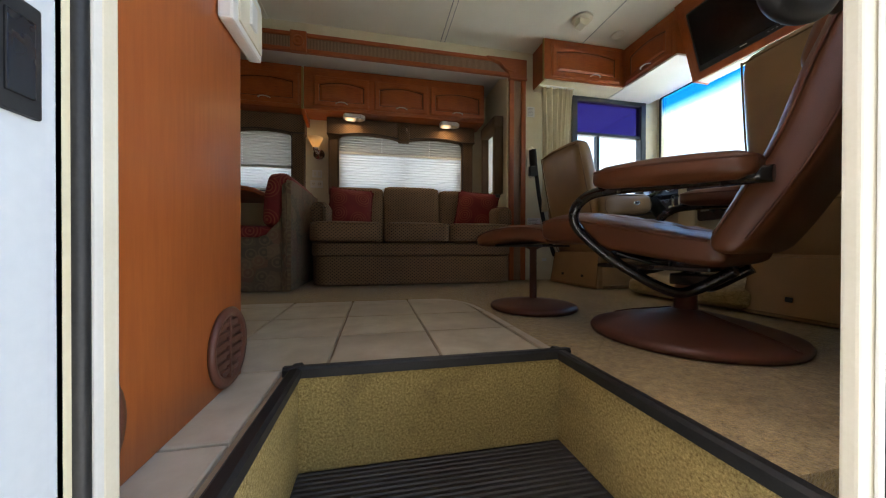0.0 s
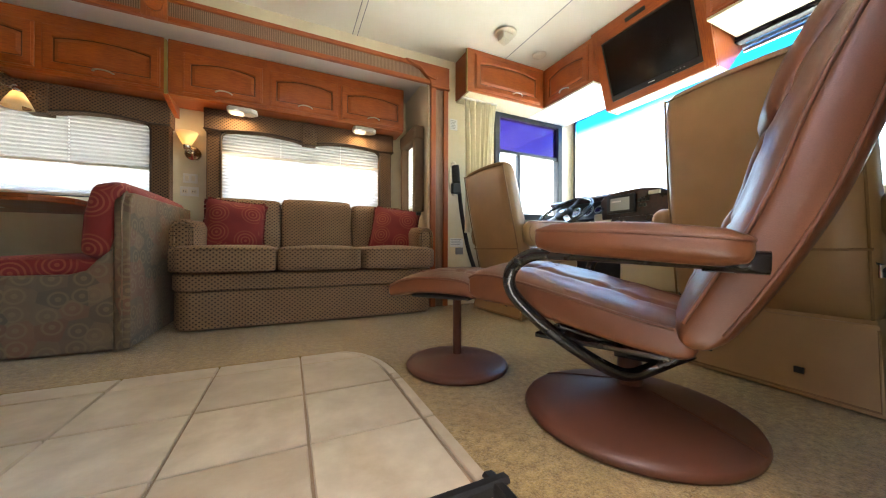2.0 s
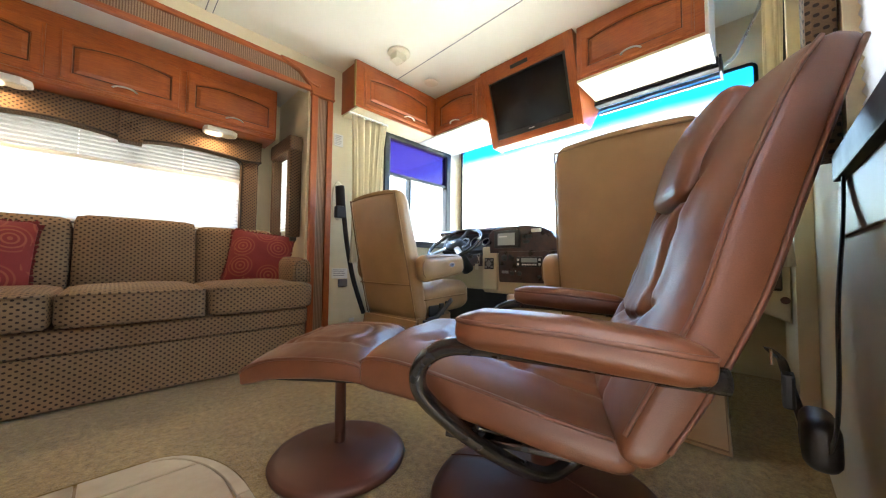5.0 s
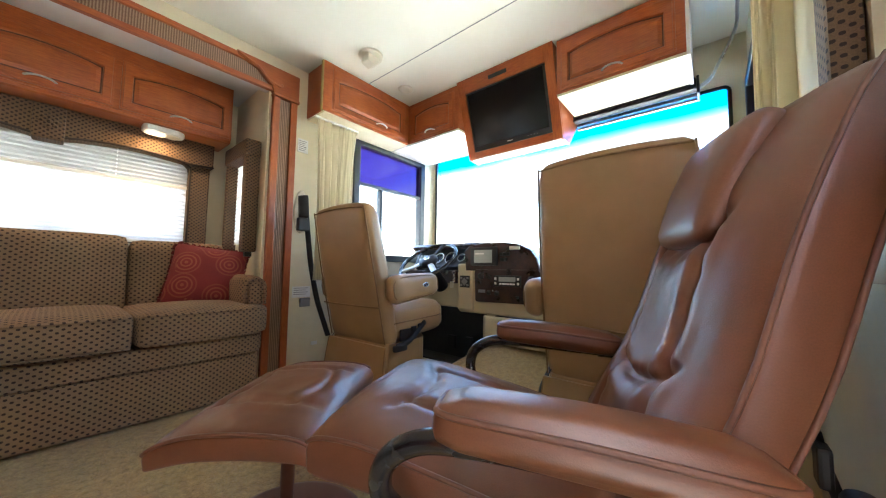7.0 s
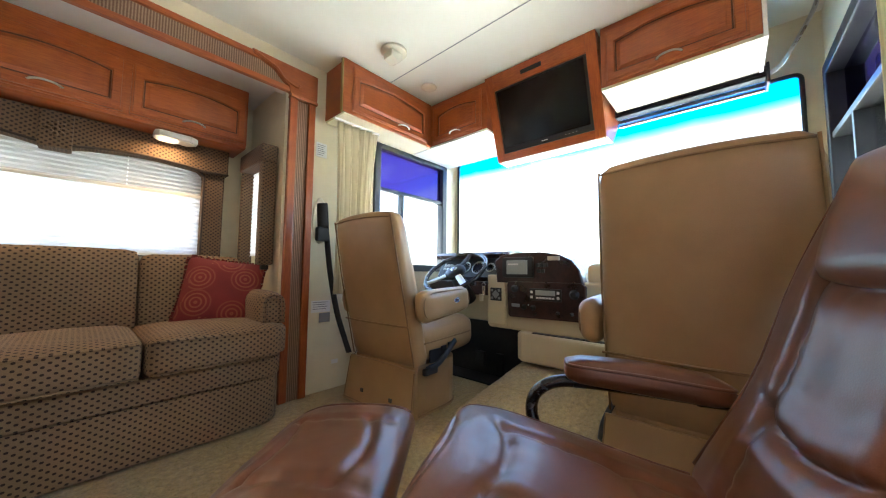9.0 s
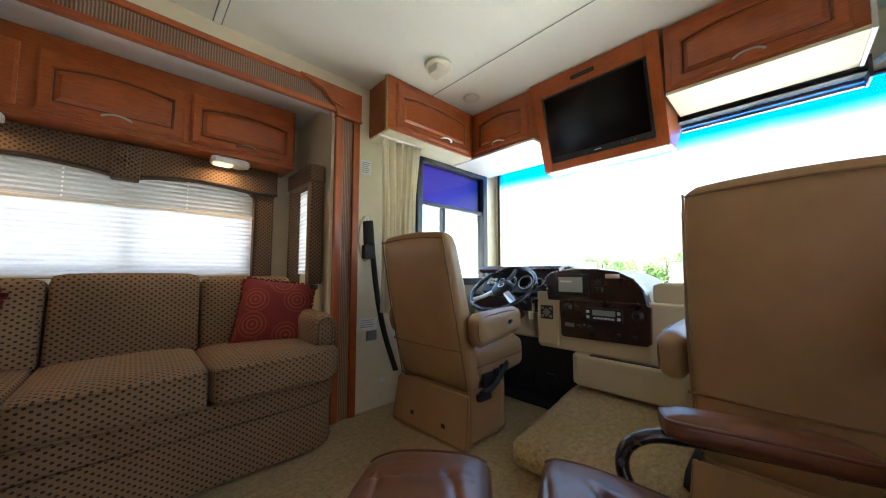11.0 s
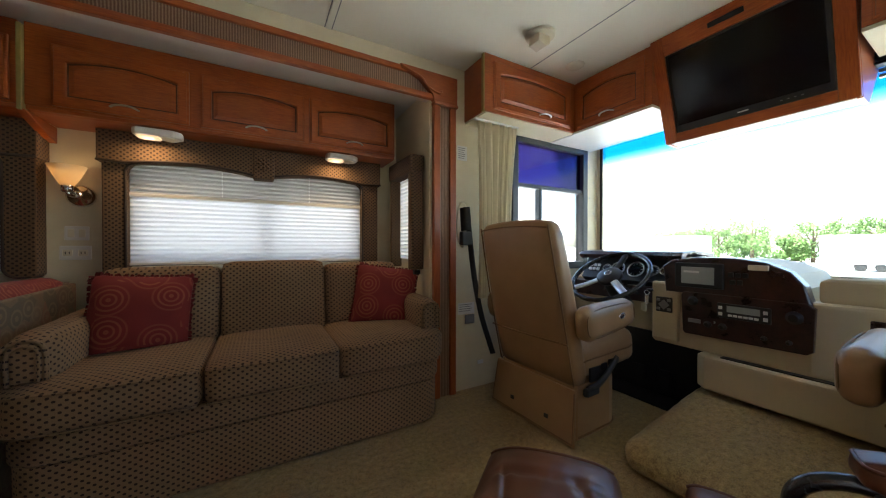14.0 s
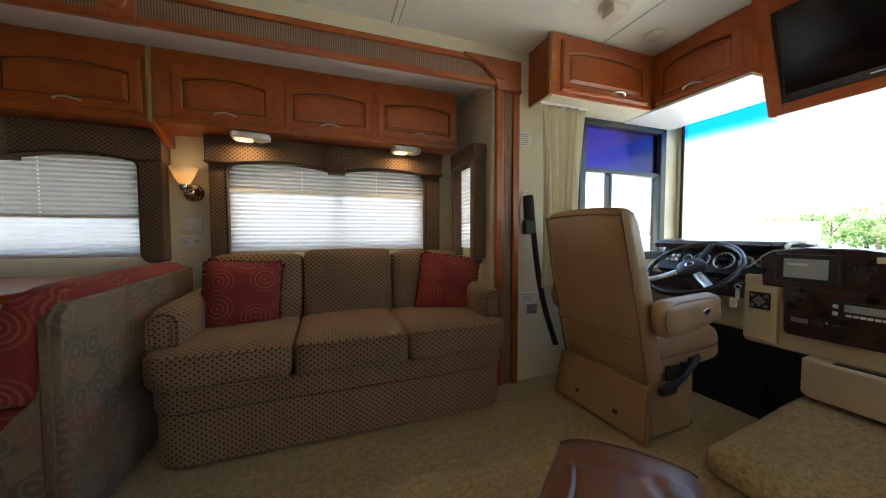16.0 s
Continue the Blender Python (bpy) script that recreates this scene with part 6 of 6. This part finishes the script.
def bulb(parent, p, power):
    part("bulb", lathe([(0.008, -0.02), (0.016, -0.008), (0.019, 0.006), (0.012, 0.022), (0.003, 0.028)], 16, cx=p[0], cy=p[1]), lamp_glass, parent).location = (0, 0, p[2])
    li = new("lamp_bulb", bpy.data.lights.new("lamp_bulb", "POINT"))
    li.data.energy, li.data.shadow_soft_size, li.data.color = power, 0.03, (1.0, 0.66, 0.34)
    li.parent = parent
    li.location = (p[0], p[1], p[2] + 0.04)


sc = thing("wall_sconce", "chrome wall sconce with a lit frosted glass shade", "wall lamp")
plate = lathe([(0.056, 0.0), (0.056, 0.008), (0.045, 0.018), (0.02, 0.024), (0.014, 0.06)], 28)
bmesh.ops.transform(plate, matrix=pose(-0.283, 3.497, 1.205, 90), verts=plate.verts)
part("back_plate", plate, chrome, sc)
part("arm", tube([(-0.283, 3.45, 1.203), (-0.288, 3.425, 1.197), (-0.297, 3.405, 1.203), (-0.300, 3.402, 1.222)], 0.009, 10), chrome, sc)
part("cup", lathe([(0.012, 1.208), (0.022, 1.216), (0.022, 1.243), (0.018, 1.248)], 20, cx=-0.300, cy=3.402), chrome, sc)
glass_shade(sc, Matrix.Translation((-0.300, 3.402, 1.243)), 1)
bulb(sc, (-0.300, 3.402, 1.278), 0.03)

pl = thing("ceiling_lamp", "chrome two-arm lamp with lit glass shades over the dinette", "lamp")
cx, cy = -1.22, 3.33
part("base", prism([(cx - 0.06, cy - 0.03), (cx + 0.06, cy - 0.03), (cx + 0.06, cy + 0.03), (cx - 0.06, cy + 0.03)], 1.522, 1.541, "z", 0.006), chrome, pl)
for s in (-1, 1):
    part("arm", tube([(cx + s * 0.02, cy, 1.52), (cx + s * 0.03, cy - 0.005, 1.475), (cx + s * 0.07, cy - 0.01, 1.455), (cx + s * 0.095, cy - 0.01, 1.475), (cx + s * 0.105, cy - 0.01, 1.46)], 0.007, 8), chrome, pl)
    part("cup", lathe([(0.022, 1.425), (0.022, 1.445), (0.012, 1.462)], 20, cx=cx + s * 0.105, cy=cy - 0.01), chrome, pl)
    glass_shade(pl, Matrix.Translation((cx + s * 0.105, cy - 0.01, 1.43)), -1)
    bulb(pl, (cx + s * 0.105, cy - 0.01, 1.38), 0.045)

# ---- small fixtures ----
d = thing("air_sensor", "ivory plastic sensor box on a round ceiling rose", "sensor")
part("rose", lathe([(0.075, 2.084), (0.08, 2.09), (0.08, 2.0985)], 32, cx=1.845, cy=2.42), ivory_plastic, d)
part("box", prism([(1.80, 2.085), (1.80, 2.04), (1.855, 2.025), (1.885, 2.045), (1.885, 2.085)], 2.385, 2.46, "y", 0.006), ivory_plastic, d)
s = thing("ceiling_speaker", "small round ivory ceiling speaker", "speaker")
part("rim", lathe([(0.03, 2.086), (0.048, 2.088), (0.056, 2.094), (0.058, 2.0985)], 32, cx=2.262, cy=2.528), ivory_plastic, s)
cv = thing("ceiling_vent", "ivory slotted air vent in the ceiling", "vent")
part("frame", box(1.02, 1.30, 1.70, 1.80, 2.088, 2.0985, 0.004), ivory_plastic, cv)
for k in range(9):
    part("slot", box(1.04 + 0.028 * k, 1.052 + 0.028 * k, 1.715, 1.785, 2.0865, 2.0895), black_plastic, cv)

pt = thing("notice_card", "white printed notice card on the cream wall", "notice")
part("card", box(1.63, 1.705, 2.926, 2.9295, 1.51, 1.605, 0.001), white_print, pt)
for k in range(6):
    part("text_line", box(1.638, 1.692 - 0.006 * (k % 3), 2.9252, 2.9262, 1.588 - 0.013 * k, 1.592 - 0.013 * k), grey_print, pt)
pt = thing("notice_label", "white printed label with a grey strip on the cream wall", "notice")
part("card", box(1.635, 1.765, 2.926, 2.9295, 0.50, 0.575, 0.001), white_print, pt)
for k in range(4):
    part("text_line", box(1.645, 1.745 - 0.012 * (k % 2), 2.9252, 2.9262, 0.562 - 0.014 * k, 0.566 - 0.014 * k), grey_print, pt)
part("grey_strip", box(1.69, 1.765, 2.926, 2.9295, 0.435, 0.495, 0.001), grey_print, pt)


def outlet(x, z, rockers, label):
    o = thing("wall_plate", label, "wall plate")
    part("plate", box(x - 0.058 if not rockers else x - 0.045, x + 0.058 if not rockers else x + 0.045, 3.492, 3.4985, z - 0.036, z + 0.036, 0.004), white_plastic, o)
    for s in (-1, 1):
        if rockers:
            part("rocker", box(x + s * 0.02 - 0.012, x + s * 0.02 + 0.012, 3.487, 3.493, z - 0.02, z + 0.02, 0.003), ivory_plastic, o)
        else:
            part("socket", box(x + s * 0.028 - 0.018, x + s * 0.028 + 0.018, 3.489, 3.493, z - 0.016, z + 0.016, 0.006), ivory_plastic, o)
            for q in (-1, 1):
                part("slot", box(x + s * 0.028 + q * 0.007 - 0.0015, x + s * 0.028 + q * 0.007 + 0.0015, 3.488, 3.4895, z - 0.006, z + 0.006), black_plastic, o)


outlet(-0.305, 0.915, False, "white double power socket on the cream wall")
outlet(-0.300, 1.015, True, "ivory double rocker switch on the cream wall")

al = thing("corner_trim", "curved aluminium trim strip at the ceiling corner", "trim", kind="structure")
part("strip", tube([(2.97, 0.765, 1.80), (2.93, 0.715, 1.815), (2.86, 0.68, 1.85), (2.80, 0.608, 1.982), (2.72, 0.60, 2.06), (2.55, 0.60, 2.094)], 0.009, 8, flat=(0.004, 0.014)), satin_steel, al)

# seat belts
sb = thing("seat_belt", "black driver's seat belt with its wall anchor", "seat belt")
anchor = lathe([(0.05, 0.0), (0.05, 0.006), (0.044, 0.01)], 28)
bmesh.ops.transform(anchor, matrix=Matrix.Translation((1.672, 2.929, 1.09)) @ Matrix.Rotation(radians(90), 4, "X") @ Matrix.Diagonal((1.0, 3.0, 1, 1)), verts=anchor.verts)
part("anchor_plate", anchor, ivory_plastic, sb)
part("slider", tube([(1.672, 2.905, 1.20), (1.676, 2.90, 1.14), (1.682, 2.90, 1.05)], 0.02, 10, flat=(0.018, 0.036)), black_plastic, sb)
part("buckle", box(1.635, 1.712, 2.870, 2.914, 0.955, 1.045, 0.01), black_plastic, sb)
part("strap", tube([(1.682, 2.888, 1.19), (1.70, 2.885, 1.0), (1.735, 2.885, 0.75), (1.79, 2.885, 0.50), (1.86, 2.885, 0.30), (1.89, 2.885, 0.22)], 0.01, 8, flat=(0.004, 0.018)), black_plastic, sb)
part("tag", box(1.755, 1.80, 2.872, 2.876, 0.175, 0.20, 0.001), white_print, sb)
sb = thing("seat_belt", "black passenger seat belt hanging on the door-side wall", "seat belt")
part("strap", tube([(1.46, 0.512, 0.80), (1.40, 0.522, 0.70), (1.31, 0.541, 0.56), (1.31, 0.544, 0.42), (1.34, 0.548, 0.33), (1.40, 0.556, 0.295), (1.47, 0.57, 0.29), (1.51, 0.59, 0.36), (1.48, 0.605, 0.43), (1.41, 0.62, 0.45)], 0.01, 8, flat=(0.003, 0.015)), black_plastic, sb)
part("retractor", soft_box(0.12, 0.05, 0.09, 0.022, 8, (0, 0, 0), lambda v: v + Vector((1.41, 0.56, 0.305))), black_plastic, sb)
part("buckle", box(1.455, 1.50, 0.585, 0.605, 0.33, 0.40, 0.006), black_plastic, sb)
part("tongue", box(1.385, 1.42, 0.617, 0.622, 0.43, 0.455, 0.002), chrome, sb)
con = thing("side_console", "beige moulded side console with a dark pocket beside the passenger seat", "console")
part("body", prism([(0.552, 0.40), (0.640, 0.44), (0.655, 0.62), (0.63, 0.665), (0.552, 0.672)], 2.30, 2.72, "x", 0.014, 3), beige_dash, con)
part("pocket", box(2.296, 2.302, 0.575, 0.630, 0.525, 0.612, 0.008), burl, con, "dark pocket")
for z in (0.49, 0.642):
    hole = lathe([(0.014, 0.0), (0.014, 0.004), (0.009, 0.005)], 16)
    bmesh.ops.transform(hole, matrix=pose(2.3005, 0.5685, z, 0, -90, 0), verts=hole.verts)
    part("plug", hole, dark_leather, con)

# ---- outside ----
# added ground strip, out of view: weakens the bounce through the entry
slab("pavement", -7.0, 1.45, -1.29, 0.40, -1.0, -0.985, low_bounce, "unseen grey strip added along the entry side to cut bounced light", "pavement")
tagged(part("ground", box(-400, 600, -500, 500, -1.3, -1.0), gravel), "pale gravel lot reaching to the horizon", "ground", kind="structure")


def tree(x, y, h, seed):
    rnd = random.Random(seed)
    t = thing("tree", "leafy green tree at the far side of the lot", "tree", pose(x, y, -1.0), group="trees beyond the lot")
    part("trunk", lathe([(0.22, 0.0), (0.17, h * 0.25), (0.10, h * 0.6), (0.04, h * 0.85)], 10), bark, t)
    bm = bmesh.new()
    lumps = [(rnd.uniform(-0.33, 0.33) * h, rnd.uniform(-0.36, 0.36) * h, h * rnd.uniform(0.12, 0.86), h * rnd.uniform(0.12, 0.21)) for _ in range(16)]
    for _ in range(2000):
        lx, ly, lz, lr = rnd.choice(lumps)
        d = Vector((rnd.gauss(0, 1), rnd.gauss(0, 1), rnd.gauss(0, 0.8))).normalized() * lr * rnd.uniform(0.55, 1.05)
        c = Vector((lx, ly, lz)) + d
        a = Vector((rnd.gauss(0, 1), rnd.gauss(0, 1), rnd.gauss(0, 1))).normalized()
        b = a.orthogonal().normalized()
        q = rnd.uniform(0.10, 0.20)
        bm.faces.new([bm.verts.new(c + a * q), bm.verts.new(c + b * q * 0.6), bm.verts.new(c - a * q), bm.verts.new(c - b * q * 0.6)])
    part("crown", bm, leaves, t)
    for k in range(4):
        ang = k * 1.7 + seed
        part("limb", tube([(0, 0, h * 0.35), (0.12 * h * math.cos(ang), 0.12 * h * math.sin(ang), h * 0.5), (0.25 * h * math.cos(ang), 0.25 * h * math.sin(ang), h * 0.68)], 0.06, 6, steps=3), bark, t)


for k in range(20):
    yy = 2.0 + 1.6 * k
    tree(60 + 5 * math.sin(k * 2.3), yy, 4.6 + 1.1 * math.sin(k * 1.9 + 1) + 0.4 * math.sin(k * 0.7), 20 + k)


def trailer(x, y, w, h, rz, label):
    t = thing("trailer", label, "trailer", pose(x, y, -1.0, 0, 0, rz), group="parked white trailers")
    part("body", box(-1.2, 1.2, -w / 2, w / 2, 0.55, h, 0.08, 3), white_paint, t)
    for s in (-0.12, 0.08):
        wh = lathe([(0.30, -0.1), (0.34, -0.08), (0.34, 0.08), (0.30, 0.1)], 20)
        bmesh.ops.transform(wh, matrix=pose(-1.05, s * w, 0.345, 0, 90, 0), verts=wh.verts)
        part("wheel", wh, black_rubber, t)


trailer(30, 16.4, 7.0, 2.75, 0, "long white trailer parked on the lot")
trailer(42, 6.8, 5.0, 2.85, 4, "white trailer parked far across the lot")
mir = thing("side_mirror", "white door mirror on a bracket outside the windscreen", "mirror")
part("housing", soft_box(0.12, 0.20, 0.30, 0.05, 8, (0, 0, 0), lambda v: v + Vector((3.62, 3.02, 0.93))), white_paint, mir)
part("bracket", tube([(3.62, 3.02, 0.79), (3.5, 2.99, 0.7), (3.15, 2.96, 0.6)], 0.02, 8), white_paint, mir)
wp = thing("wiper", "black windscreen wiper resting at the foot of the glass", "wiper")
part("blade", tube([(3.115, 1.1, 0.80), (3.115, 1.5, 0.785), (3.115, 1.9, 0.775)], 0.012, 8), black_plastic, wp)
part("wiper_arm", tube([(3.13, 1.5, 0.79), (3.14, 1.4, 0.74), (3.13, 1.3, 0.68)], 0.01, 8), black_plastic, wp)

# ---- floor tiles, piece by piece ----
TX, TY, P, G = 0.433, 0.985, 0.300, 0.0036


def inside(x, y):
    """Whether a point lies on the tiled patch, whose far corner is rounded off."""
    if y > 2.0 or x > 0.735:
        return False
    ex, ey = x - 0.585, y - 1.64
    return not (ex > 0 and ey > 0 and (ex / 0.15) ** 2 + (ey / 0.345) ** 2 > 1)


def clip_tile(x0, x1, y0, y1):
    """The tile's outline, cut to the rounded edge of the patch."""
    pts = []
    n = 8
    ring = [(x0 + (x1 - x0) * k / n, y0) for k in range(n)] + [(x1, y0 + (y1 - y0) * k / n) for k in range(n)] + [(x1 - (x1 - x0) * k / n, y1) for k in range(n)] + [(x0, y1 - (y1 - y0) * k / n) for k in range(n)]
    if all(inside(*q) for q in ring):
        return [(x0, y0), (x1, y0), (x1, y1), (x0, y1)]
    c = (x0 + 0.01, y0 + 0.01)
    if not inside(*c):
        return None
    for q in ring:
        lo, hi = 0.0, 1.0
        if inside(*q):
            lo = 1.0
        else:
            for _ in range(16):
                m = (lo + hi) / 2
                if inside(c[0] + (q[0] - c[0]) * m, c[1] + (q[1] - c[1]) * m):
                    lo = m
                else:
                    hi = m
        w = (c[0] + (q[0] - c[0]) * lo, c[1] + (q[1] - c[1]) * lo)
        if not pts or (Vector(w) - Vector(pts[-1])).length > 0.006:
            pts.append(w)
    return pts if len(pts) > 2 else None


rnd = random.Random(9)
for i in range(-8, 2):
    for j in range(-2, 4):
        x0, y0 = TX + P * i + G, TY + P * j + G
        x1, y1 = x0 + P - 2 * G, y0 + P - 2 * G
        if y0 < 0.5:
            y0 = 0.52
        if x0 > -0.62 and x1 < -0.06 and y1 < 0.99 or x0 < -2.5:
            continue
        if y1 < 0.99:
            if x0 > 0.03:
                continue
            x1 = min(x1, 0.03)
        y1 = min(y1, 2.0)
        o = clip_tile(x0, x1, y0, y1)
        if o:
            t = part("tile", prism([(a - x0, b - y0) for a, b in o], -0.012, 0.0, "z", 0.0025, 1), tile_mat, tile_floor)
            t.location = (x0, y0, rnd.uniform(-0.0006, 0.0006))
for j in range(-2, 3):
    y0 = TY + P * j + G
    if y0 > 0.98 and y0 < 1.55:
        t = part("edge_tile", box(0.740, 0.772, y0, y0 + P - 2 * G, -0.012, 0.001, 0.003, 1), tile_mat, tile_floor)
bend = [(radians(9 * k)) for k in range(11)]
edge = [(0.585 + 0.1535 * math.cos(a), 1.64 + 0.349 * math.sin(a)) for a in bend] + [(0.585 + 0.184 * math.cos(a), 1.64 + 0.362 * math.sin(a)) for a in bend[::-1]]
part("edge_tile", prism(edge, -0.012, 0.001, "z", 0.002, 1), tile_mat, tile_floor)
part("edge_tile", box(0.740, 0.770, 1.589, 1.638, -0.012, 0.001, 0.003, 1), tile_mat, tile_floor)
